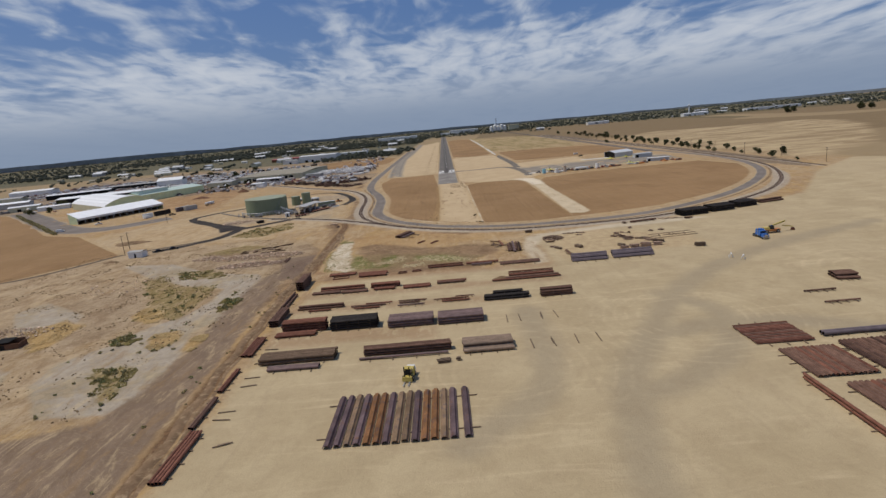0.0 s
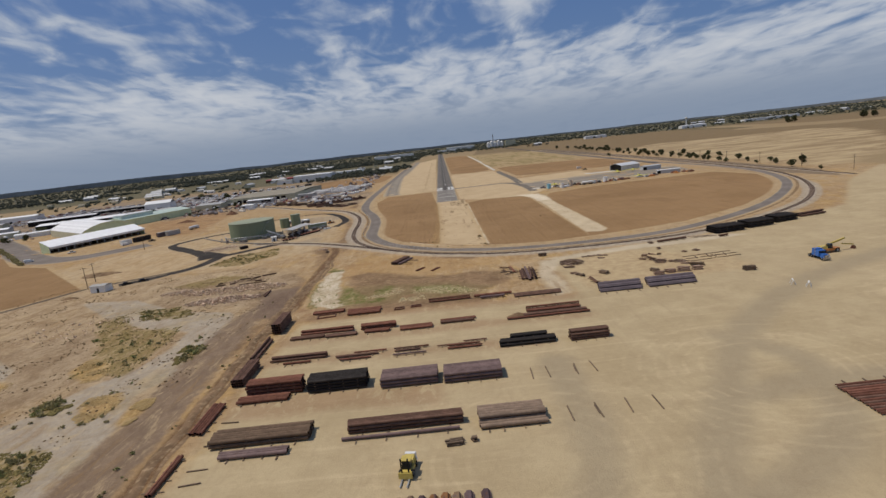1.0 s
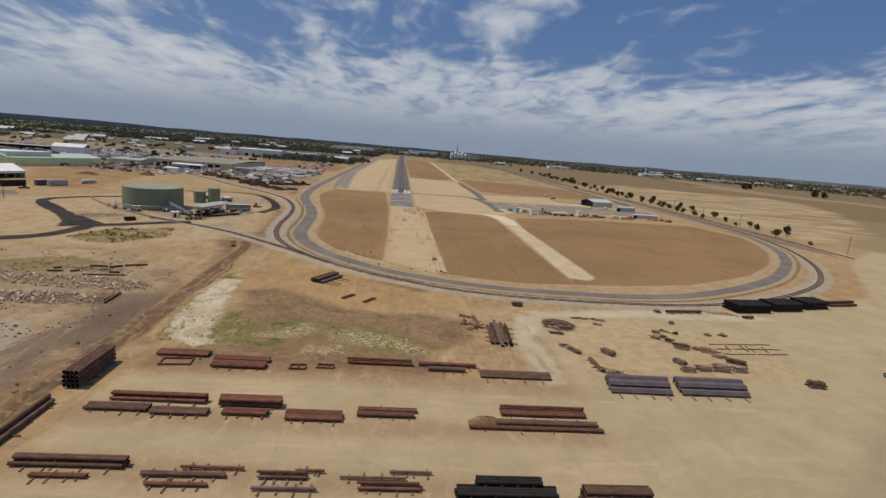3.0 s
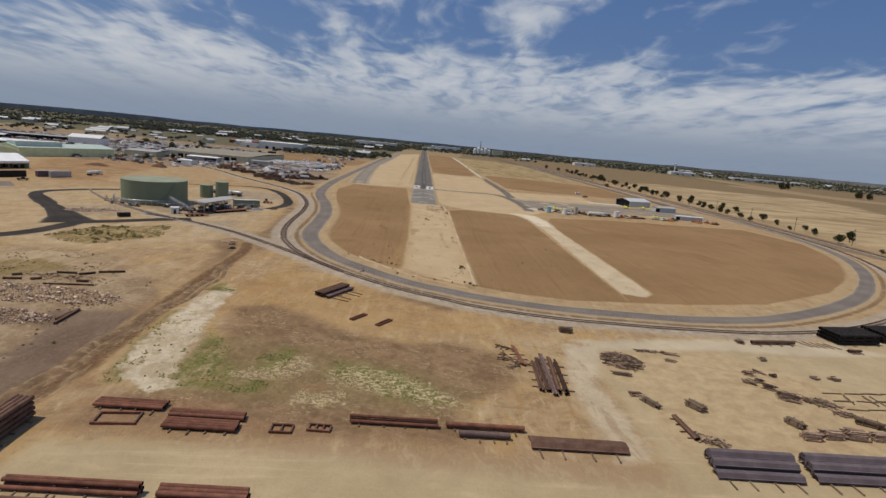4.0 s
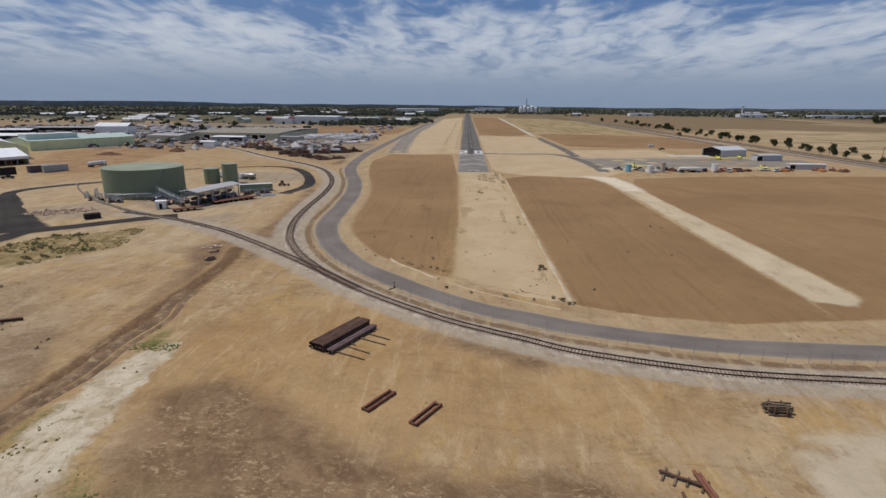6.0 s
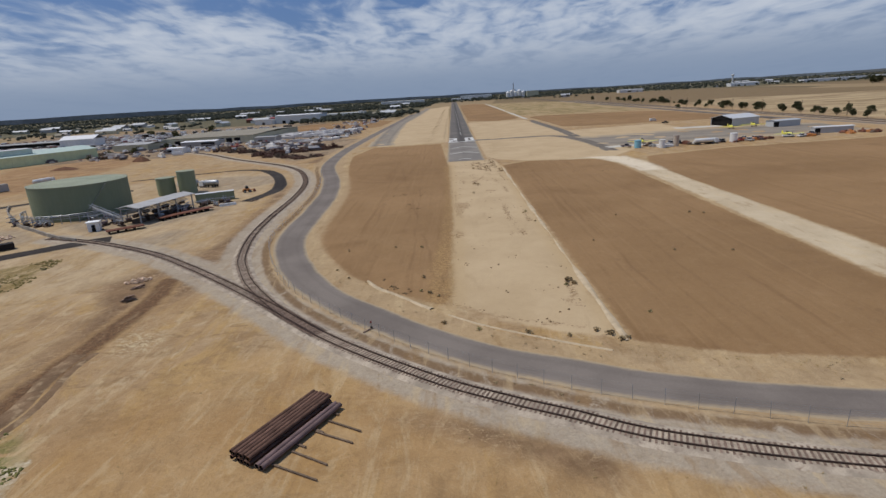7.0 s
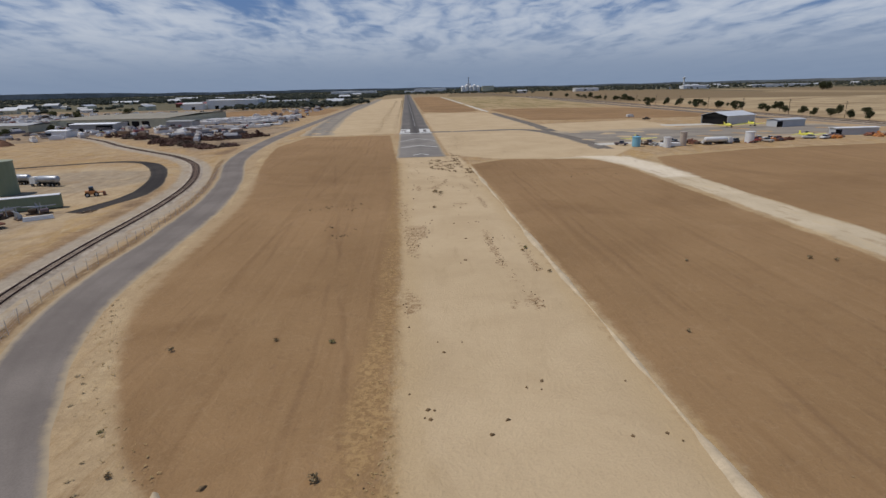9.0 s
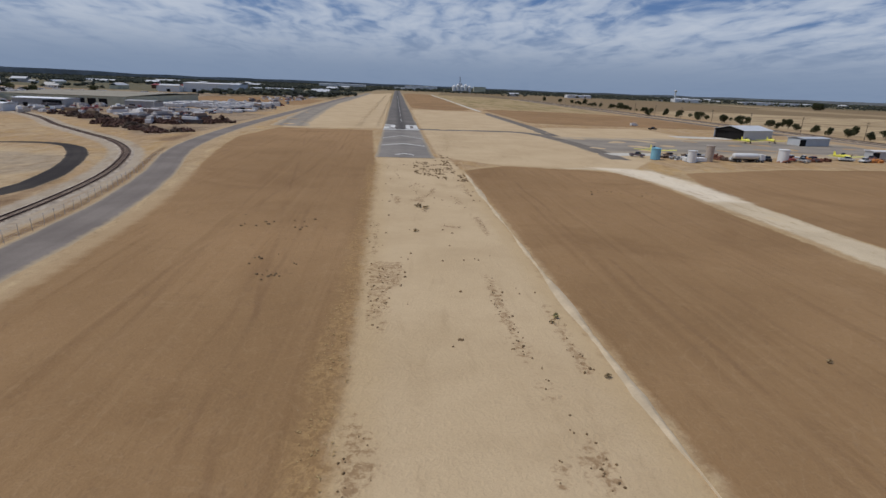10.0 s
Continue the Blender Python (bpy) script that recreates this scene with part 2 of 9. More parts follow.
# ---- building blocks ----
class MB:
    """Gathers verts and faces for one mesh."""

    def __init__(self):
        self.v, self.f = [], []

    def add(self, verts, faces):
        k = len(self.v)
        self.v.extend(tuple(p) for p in verts)
        self.f.extend(tuple(i + k for i in q) for q in faces)
        return self

    def box(self, x0, x1, y0, y1, z0, z1, m=None, taper=0.0):
        tx, ty = taper * (x1 - x0) / 2, taper * (y1 - y0) / 2
        vs = [(x0, y0, z0), (x1, y0, z0), (x1, y1, z0), (x0, y1, z0), (x0 + tx, y0 + ty, z1), (x1 - tx, y0 + ty, z1), (x1 - tx, y1 - ty, z1), (x0 + tx, y1 - ty, z1)]
        if m is not None:
            vs = [m @ Vector(p) for p in vs]
        return self.add(vs, [(0, 3, 2, 1), (4, 5, 6, 7), (0, 1, 5, 4), (1, 2, 6, 5), (2, 3, 7, 6), (3, 0, 4, 7)])

    def tube(self, a, b, r0, r1=None, n=10, caps=True):
        a, b = Vector(a), Vector(b)
        r1 = r0 if r1 is None else r1
        q = (b - a).to_track_quat("Z", "Y").to_matrix()
        vs = []
        for c, r in ((a, r0), (b, r1)):
            vs += [c + q @ Vector((r * math.cos(2 * math.pi * i / n), r * math.sin(2 * math.pi * i / n), 0)) for i in range(n)]
        fs = [(i, (i + 1) % n, n + (i + 1) % n, n + i) for i in range(n)]
        if caps:
            fs += [tuple(range(n - 1, -1, -1)), tuple(range(n, 2 * n))]
        return self.add(vs, fs)

    def prism(self, profile, a0, a1, axis="x"):
        """A closed profile of (u, z) drawn out from a0 to a1 along x (u is y) or y (u is x)."""
        n = len(profile)
        vs = [((a, u, z) if axis == "x" else (u, a, z)) for a in (a0, a1) for u, z in profile]
        fs = [(i, (i + 1) % n, n + (i + 1) % n, n + i) for i in range(n)]
        return self.add(vs, fs + [tuple(range(n - 1, -1, -1)), tuple(range(n, 2 * n))])

    def lathe(self, profile, n=32, centre=(0, 0)):
        """A profile of (r, z) turned about the upright axis."""
        vs, fs = [], []
        for r, z in profile:
            vs += [(centre[0] + r * math.cos(2 * math.pi * i / n), centre[1] + r * math.sin(2 * math.pi * i / n), z) for i in range(n)]
        for k in range(len(profile) - 1):
            fs += [(k * n + i, k * n + (i + 1) % n, (k + 1) * n + (i + 1) % n, (k + 1) * n + i) for i in range(n)]
        fs.append(tuple(range((len(profile) - 1) * n, len(profile) * n)))
        return self.add(vs, fs)

    def mesh(self, name, mat, smooth=False):
        me = bpy.data.meshes.new(name)
        me.from_pydata(self.v, [], self.f)
        me.materials.append(mat)
        if smooth:
            me.polygons.foreach_set("use_smooth", [True] * len(me.polygons))
            me.set_sharp_from_angle(angle=radians(40))
        me.update()
        return me


def part(name, mb, mat, parent, label="", smooth=False):
    """One mesh object under a thing or a part; mb is an MB or a mesh to share."""
    me = mb.mesh(name, mat, smooth) if isinstance(mb, MB) else mb
    ob = new(name, me)
    ob.parent = parent
    return tagged(ob, label)


def thing(name, label, category, at=(0, 0, 0), rz=0.0, group="", kind=""):
    ob = new(name)
    ob.matrix_world = pose(*at, 0, 0, rz)
    return tagged(ob, label, category, group, kind)


def place(ob, parent, x=0, y=0, z=0, rx=0, ry=0, rz=0):
    ob.parent = parent
    ob.matrix_basis = pose(x, y, z, rx, ry, rz)
    return ob


def spline(points, step=2.0):
    """Even points along a smooth curve through the given ones."""
    p = np.array(points, float)
    p = np.vstack([2 * p[0] - p[1], p, 2 * p[-1] - p[-2]])
    out = []
    for i in range(1, len(p) - 2):
        n = max(2, int(np.linalg.norm(p[i + 1] - p[i]) / step * 2))
        t = np.linspace(0, 1, n, endpoint=False)[:, None]
        a, b, c, d = p[i - 1:i + 3]
        out.append(0.5 * (2 * b + (c - a) * t + (2 * a - 5 * b + 4 * c - d) * t ** 2 + (3 * b - a - 3 * c + d) * t ** 3))
    q = np.vstack(out + [p[-2:-1]])
    s = np.concatenate([[0], np.cumsum(np.linalg.norm(np.diff(q, axis=0), axis=1))])
    u = np.arange(0, s[-1], step)
    return np.stack([np.interp(u, s, q[:, k]) for k in (0, 1)], 1)


def normals(c):
    d = np.gradient(c, axis=0)
    d /= np.linalg.norm(d, axis=1)[:, None]
    return np.stack([d[:, 1], -d[:, 0]], 1), d

# ---- ground ----
ROAD = spline([(-78, 1200), (-79, 900), (-80, 675), (-79.3, 573), (-73.5, 500), (-60.5, 447), (-54.2, 414), (-51.4, 385), (-50, 358), (-48.3, 344), (-44.7, 331.6), (-39.6, 319.5), (-33.4, 308.7), (-25.8, 299), (-12.7, 286.3), (-2.3, 278.3), (5.3, 274.5), (16, 269.5), (36.5, 264.3), (57, 263), (80, 263.5), (107, 270.5), (144, 291.5), (177, 319), (212, 361), (236, 405), (252, 460), (258, 526), (254, 600), (249, 700), (249, 900), (249, 1500)], 2.0)
RAIL = spline([(-340, 740), (-250, 672), (-189, 612), (-153, 567), (-124, 535), (-103, 512), (-86, 486), (-75.5, 459), (-69.6, 437), (-66.3, 416), (-64.6, 397), (-63.2, 373), (-60.6, 350.5), (-56, 331.5), (-52, 321.7), (-46.3, 311), (-36.5, 297.4), (-25, 285.3), (-10.2, 273.3), (-1.6, 268), (5, 264.6), (14.5, 259.8), (33, 254.9), (52, 253.4), (67, 253.2), (96, 255.5), (127, 265.5), (160, 284.6), (190, 310), (219, 349.5), (244, 403), (258, 464), (264, 553), (267, 708), (265, 913), (265, 1500)], 0.55)
BRANCH = spline([(-27.3, 287.6), (-34.5, 295.2), (-43, 303.8), (-52.7, 313.4), (-64.3, 324.3), (-78.2, 336.3), (-92.5, 345.9), (-108.3, 354.6), (-124, 361)], 0.55)
TRACK_B = spline([(270, 380), (271, 464), (273, 553), (275, 708), (274, 913), (274, 1500)], 0.55)


def polygon_distance(px, py, poly):
    """Distance to the outline, positive inside."""
    q = np.array(poly, float)
    best, inside = np.full(px.shape, 1e9), np.zeros(px.shape, bool)
    for (ax, ay), (bx, by) in zip(q, np.roll(q, -1, 0)):
        dx, dy = bx - ax, by - ay
        t = np.clip(((px - ax) * dx + (py - ay) * dy) / (dx * dx + dy * dy), 0, 1)
        best = np.minimum(best, np.hypot(px - ax - t * dx, py - ay - t * dy))
        if ay != by:
            inside ^= ((ay > py) != (by > py)) & (px < dx * (py - ay) / dy + ax)
    return np.where(inside, best, -best)


def line_distance(px, py, line):
    out = np.full(px.shape, 60.0)
    x0, x1, y0, y1 = line[:, 0].min() - 40, line[:, 0].max() + 40, line[:, 1].min() - 40, line[:, 1].max() + 40
    near = (px > x0) & (px < x1) & (py > y0) & (py < y1)
    sx, sy = px[near], py[near]
    best = np.full(sx.shape, 60.0)
    for x, y in line:
        best = np.minimum(best, np.hypot(sx - x, sy - y))
    out[near] = best
    return out


DITCH = spline([(-57, 60), (-59, 100), (-60.5, 140), (-61.5, 180), (-59.8, 199), (-59, 207), (-59.5, 219), (-60.5, 232), (-62.2, 262), (-62.6, 302), (-66, 318)], 1.2)
LANE = np.vstack([spline([(20, 30), (24, 62), (31, 93), (37, 106), (45, 119), (60, 143), (82, 166), (120, 190), (170, 210)], 1.5), spline([(34, 92), (46, 98), (60, 112), (66, 130), (58, 146)], 1.5), spline([(47, 119), (70, 122), (92, 112), (110, 90)], 1.5), spline([(-2, 80), (14, 96), (18, 116), (18, 142)], 1.5)])

ZONES = {
    "field": [
        [(-8, 296), (-15.6, 301.5), (-21, 306.5), (-28, 314.7), (-37, 332), (-42, 346), (-45, 373), (-49, 420), (-54, 452), (-62, 498), (-67.5, 541), (-61, 589), (-14.6, 588), (-10.5, 500), (-9, 470), (-7.4, 360)],
        [(17.3, 281), (16.6, 380), (16.5, 462), (30, 473), (52, 468.5), (63.5, 463), (65, 440), (64.3, 286), (63, 276), (45, 273.5), (30, 276)],
        [(77, 288), (76, 440), (84, 466), (127, 480), (190, 486), (231, 490), (240, 440), (222, 388), (194, 347), (156, 311), (115, 286.5), (84, 278.5), (64, 276), (65, 286)],
        [(90, 680), (238, 672), (240, 860), (86, 900)],
        [(-214, 236), (-183, 280), (-264, 365), (-286, 374), (-302, 384), (-452, 548), (-800, 700), (-800, 120)],
        [(-92, 830), (-90, 1040), (-250, 1060), (-205, 860)],
        [(13, 842), (73, 836), (80, 1250), (80, 1700), (14, 1700)],
    ],
    "pale": [
        [(-7.2, 297), (-6.9, 360), (-7.5, 470), (-10, 487), (14, 488), (15.5, 462), (15.6, 380), (16, 282), (9, 284), (0, 290)],
        [(-60, 592), (-66, 700), (-70, 1500), (-12, 1700), (-10, 600)],
        [(11, 490), (11, 834), (74, 828), (78, 640), (160, 660), (160, 600), (70, 470), (30, 474)],
    ],
    "yard": [
        [(-52.5, 20), (-53.5, 140), (-52, 188), (-20, 190), (15, 189.5), (35, 190), (36, 215), (32, 234), (62, 246), (110, 247), (190, 284), (250, 360), (320, 420), (420, 200), (420, -80), (-48, -80)],
    ],
    "scrap": [[(40, 194), (42, 214), (37, 226), (42, 237), (68, 240), (84, 226), (98, 214), (98, 200), (74, 195)]],
    "brown": [
        [(-46, 246), (-38, 250), (-27, 242), (-17, 234), (-5, 230), (5, 232), (16, 228), (21, 221), (15, 212), (6, 204), (8, 192), (-51, 192), (-51, 201), (-41, 204), (-33, 206), (-37, 214), (-42, 226)],
        [(-80, 220), (-72.6, 227.2), (-67, 236), (-69, 243), (-74, 246.5), (-80, 238), (-92, 233)],
        [(-148, 188), (-143, 199), (-129, 207), (-113, 182), (-109, 163), (-116, 163), (-133, 173)],
        [(-14, 265), (-4, 260), (3, 256), (7, 254), (8, 258), (-3, 264), (-10, 265.6)],
        [(-67, 327), (-73.6, 320.6), (-66.4, 275), (-60, 268), (-60, 282), (-61, 298), (-58, 308)],
        [(-75, 172), (-66, 196), (-63, 255), (-60, 258), (-61, 196), (-63, 165)],
        [(-125, 222), (-80, 218), (-64, 204), (-64, 246), (-72, 262), (-95, 270), (-128, 264)],
        [(-70, 318), (-58, 330), (-60, 362), (-69, 388), (-73, 425), (-83, 450), (-87, 450), (-76, 420), (-71, 385), (-67, 350)],
        [(-79.4, 317), (-72.8, 325), (-60.8, 319.4), (-56, 310), (-60.6, 304.6), (-64, 297.6), (-68, 298), (-73, 306)],
        [(-150, 140), (-116, 142), (-104, 158), (-110, 176), (-140, 186), (-158, 166)],
        [(-78, 520), (-84, 545), (-90, 545), (-90, 515)],
    ],
    "track": [[(-72, 200), (-72.4, 211), (-72, 224), (-68.8, 231), (-63.6, 230.5), (-62, 224), (-63.2, 219), (-62.2, 211), (-61.6, 197)], [(-130, 60), (-97, 92), (-78, 99), (-75.5, 112), (-75.5, 134), (-79, 172), (-79, 200), (-68, 238), (-64, 238), (-68, 196), (-65, 150), (-61, 110), (-60, 80), (-62, 20), (-130, 20)]],
    "slab": [
        [(-107, 119.6), (-109.4, 131.7), (-101, 142.7), (-92, 142.2), (-76.7, 130), (-76.6, 118.7), (-75.8, 109), (-78.3, 102), (-92.9, 103)],
        [(-101, 142.7), (-98.7, 151.6), (-95, 158), (-89.8, 164.5), (-87.6, 176.8), (-88.6, 194), (-82.9, 210), (-77.4, 197), (-78, 179), (-77.8, 157), (-81, 152.8), (-82.9, 147), (-76.7, 130), (-88, 136)],
        [(-160, 249), (-136, 244), (-106, 218), (-83, 210), (-88.6, 194), (-109.6, 204), (-134, 223)],
        [(-162, 184), (-159, 193), (-133, 174), (-126, 159), (-133, 157), (-150, 168)],
        [(-150, 118), (-118, 113), (-122, 128), (-140, 136)],
    ],
    "weeds": [
        [(-52.4, 204.5), (-55, 216), (-57, 226), (-58.4, 240), (-56, 240), (-54.6, 222), (-52, 212), (-50.4, 205)],
        [(-44.5, 209), (-44.2, 219.7), (-46.6, 230), (-43.6, 230), (-38.5, 217.5), (-34.4, 213), (-33, 205), (-38.5, 204.6), (-42.5, 204.8)],
        [(-32, 213.6), (-28.4, 223), (-25.4, 221.5), (-27, 214), (-29.5, 212)],
        [(-19, 215), (-16.2, 219), (-4.8, 216), (2, 210), (5, 204), (-4, 204), (-10, 208.5), (-16.8, 211)],
        [(-33, 204.5), (-30.5, 208.5), (-25.5, 207.5), (-28, 203.6)],
        [(-57.8, 258.4), (-56.4, 265.8), (-50.4, 260.4), (-50.2, 255.4)],
    ],
    "tint": [[(-46, 203), (-45, 224), (-37, 228), (-24, 223), (-4, 220), (10, 209), (8, 201), (-30, 200.5)]],
    "mauve": [[(-72, 202), (-73, 211), (-76, 224), (-82, 231), (-80, 236), (-70, 237), (-64.5, 236), (-62.6, 224), (-63.6, 219), (-62.6, 211), (-62.2, 198)]],
    "redtrack": [[(-59.7, 239), (-57.3, 225), (-58.4, 214.7), (-56, 206.7), (-52, 201.6), (-56.2, 201), (-59.2, 208), (-59.8, 223), (-61.6, 236), (-63, 262), (-61, 262)], [(-22.6, 206.4), (-17.3, 209.2), (-16.2, 207.2), (-21.1, 205.6)], [(-52, 199), (-30, 200.5), (-30, 198), (-54, 196.5)]],
    "chalk": [[(-50.5, 206.5), (-53.4, 211), (-55.2, 221), (-56.4, 236), (-57.2, 250), (-55, 257), (-50.8, 261), (-49.6, 252), (-49.2, 244.5), (-47.4, 233), (-46, 224), (-44.7, 212), (-41.8, 204.5), (-44, 202), (-48, 203)]],
    "strip": [[(65, 286), (66, 340), (67.5, 414), (66, 452), (60, 468), (45, 472), (62, 474), (75, 469), (77.5, 445), (76, 400), (76, 288), (72, 283)]],
    "lot": [[(-200, 640), (-180, 720), (-112, 690), (-95, 730), (-125, 860), (-215, 1090), (-700, 1120), (-760, 560), (-480, 560), (-400, 660), (-330, 640), (-300, 590), (-240, 585)], [(-198, 640), (-150, 590), (-100, 530), (-86, 560), (-84, 680), (-112, 700), (-190, 690)]],
    "beige": [[(-230, 300), (-190, 292), (-150, 296), (-108, 292), (-80, 318), (-72, 345), (-78, 400), (-84, 440), (-90, 470), (-112, 490), (-150, 480), (-190, 440), (-215, 400), (-240, 350)]],
    "edge_grass": [[(-9, 296), (-12, 298), (-11.5, 318), (-9.8, 340), (-9.4, 380), (-9.4, 420), (-11, 470), (-9, 470), (-8, 420), (-7.2, 360), (-7.2, 300)]],
    "white": [[(58, 475), (64, 466), (67.2, 448), (67.5, 425), (76.5, 425), (77.5, 445), (75, 469), (66, 474)]],
    "row_dirt": [[(69, 222), (76, 222), (85, 206), (86, 198), (48, 195.5), (50, 199), (64, 201), (76, 206)], [(-53, 197), (36, 191), (36, 184), (2, 186), (-53, 190)], [(-54, 177), (36, 172), (36, 168), (-54, 170)], [(-55, 163), (20, 158), (20, 152), (-55, 156)], [(-56, 140), (-8, 138), (-8, 128), (-56, 130)]],
    "town": [[(-96, 1090), (-82, 1500), (-60, 2600), (-2600, 2800), (-2600, 1500), (-760, 1240), (-300, 1130)], [(-60, 2450), (420, 2450), (700, 2150), (2600, 2000), (2600, 9000), (-2600, 9000), (-2600, 2600)]],
    "rusty": [[(-318, 582), (-268, 492), (-225, 452), (-205, 462), (-214, 505), (-228, 590), (-262, 640), (-300, 600)]],
    "gravel": [[(-160, 350), (-146, 345), (-130, 352), (-128, 362), (-146, 378), (-160, 366)], [(-97, 350), (-88, 364), (-83, 362), (-81, 347), (-90, 345)], [(-125, 420), (-104, 424), (-84, 450), (-90, 470), (-118, 478), (-140, 462)], [(-135, 378), (-108, 360), (-88, 380), (-84, 404), (-104, 416), (-120, 400)]],
    "straw": [[(-34.5, 210.5), (-28.2, 214.3), (-23.6, 219.4), (-20.2, 215), (-24.3, 211), (-31, 208.9)], [(-18.6, 215), (-11.9, 217.2), (-4, 214), (4, 208), (9, 203), (2, 202.4), (-4.6, 206.4), (-10.8, 207.4), (-16.8, 209.2)], [(-21.6, 204.6), (-15.6, 206.3), (-12.8, 203), (-17.9, 200.2), (-21, 201.6)], [(-60, 288.5), (-58.2, 293), (-51, 289.5), (-51.6, 284.6), (-55.5, 283)]],
    "olive": [[(-133, 216), (-128.6, 223), (-112, 201), (-96.5, 199), (-92.4, 187), (-92, 173), (-91.5, 160), (-99, 165), (-107, 163), (-110, 179)], [(-123, 225), (-110, 226), (-97, 214), (-103, 210.5), (-114, 213)], [(-84, 178.5), (-78.7, 179.5), (-76.6, 170), (-79, 165)], [(-97, 124.6), (-92, 125), (-89, 127), (-85, 123), (-83.4, 115), (-81, 112.4), (-81, 107), (-85, 107), (-87.3, 115)], [(-104, 146), (-102, 149.5), (-95, 146), (-97.5, 142.7), (-100.7, 141.7)],
              [(-131, 304), (-111, 296), (-98, 318), (-104, 338), (-124, 326)], [(-128, 262), (-112, 255), (-96, 268), (-112, 276)]],
    "railbed": [[(262, 380), (280, 430), (284, 560), (286, 1500), (262, 1500), (263, 720), (260, 560), (252, 440)]],
    "scrub": [[(-175, 95), (-80, 98), (-70, 150), (-68, 205), (-70, 262), (-100, 290), (-190, 285), (-225, 240), (-210, 150)]],
    "gold_patch": [[(-90, 140), (-93, 148), (-86, 150), (-82.7, 145), (-83, 140), (-86, 136)], [(-78.2, 133.4), (-78.6, 142), (-75.8, 145), (-73.8, 139), (-75.4, 133)], [(-111, 168.5), (-110.4, 176), (-102, 171), (-97.6, 161), (-102, 159)], [(-143, 162), (-135, 171), (-124, 163), (-123, 145), (-126, 142)]],
    "lane_pale": [[(32.8, 237), (42, 238), (33.5, 216), (35, 203), (34, 190.6), (28.8, 190.3), (28.1, 204), (28.3, 217.5)], [(35.6, 239.6), (76.5, 247.8), (110, 252), (120, 244), (95, 240), (71, 239.6), (40.7, 234.6)]],
    "heath": [[(84, 900), (240, 880), (244, 1500), (70, 1700), (66, 1000)], [(-66, 1000), (-12, 700), (-12, 1700), (-66, 1600)]],
    "dryplain": [[(292, 430), (420, 520), (620, 800), (700, 1010), (420, 1100), (330, 1000), (290, 700)]],
    "gold": [[(-58, 240), (-52, 268), (-28, 284), (-4, 264), (30, 248), (28, 240), (-10, 236), (-40, 238)], [(-125, 175), (-85, 150), (-80, 205), (-95, 222), (-130, 215)], [(-200, 290), (-150, 300), (-120, 345), (-165, 372), (-215, 360)]],
}


STRIP_LINES = [[(-6.1, 381), (-5.4, 363)], [(-4.3, 381), (-4.1, 364)], [(-2.7, 380), (-2.4, 372)], [(8.8, 375), (8.2, 365), (7.9, 357), (8.1, 355)], [(-5.1, 344), (-4.7, 340)], [(10.6, 343), (10.4, 338)], [(-6.0, 346), (-6.2, 338)], [(5.9, 434), (3.6, 425), (-0.8, 419)], [(5.2, 400), (7.6, 399)], [(11.6, 406), (11.8, 395)], [(8, 371), (9.6, 340)], [(11, 297), (13.2, 293.5)], [(0.9, 437), (2.6, 409)], [(-5.2, 378), (-4.9, 360)], [(13.4, 305), (13.2, 298)], [(-7, 297), (2, 290), (12, 286)], [(-8.4, 300), (-9.2, 312)], [(13.8, 366), (13.2, 352)], [(10.4, 342), (9.6, 338)], [(7.6, 341), (7.2, 338.6)], [(-2.8, 424), (-2.6, 417)], [(1.2, 441), (3.4, 436)], [(9.2, 424), (9.8, 417)], [(5.0, 400), (7.4, 398.6)], [(12.6, 440), (12.9, 426)], [(13.0, 470), (12.4, 452)], [(-6.6, 402), (-6.4, 384)]]


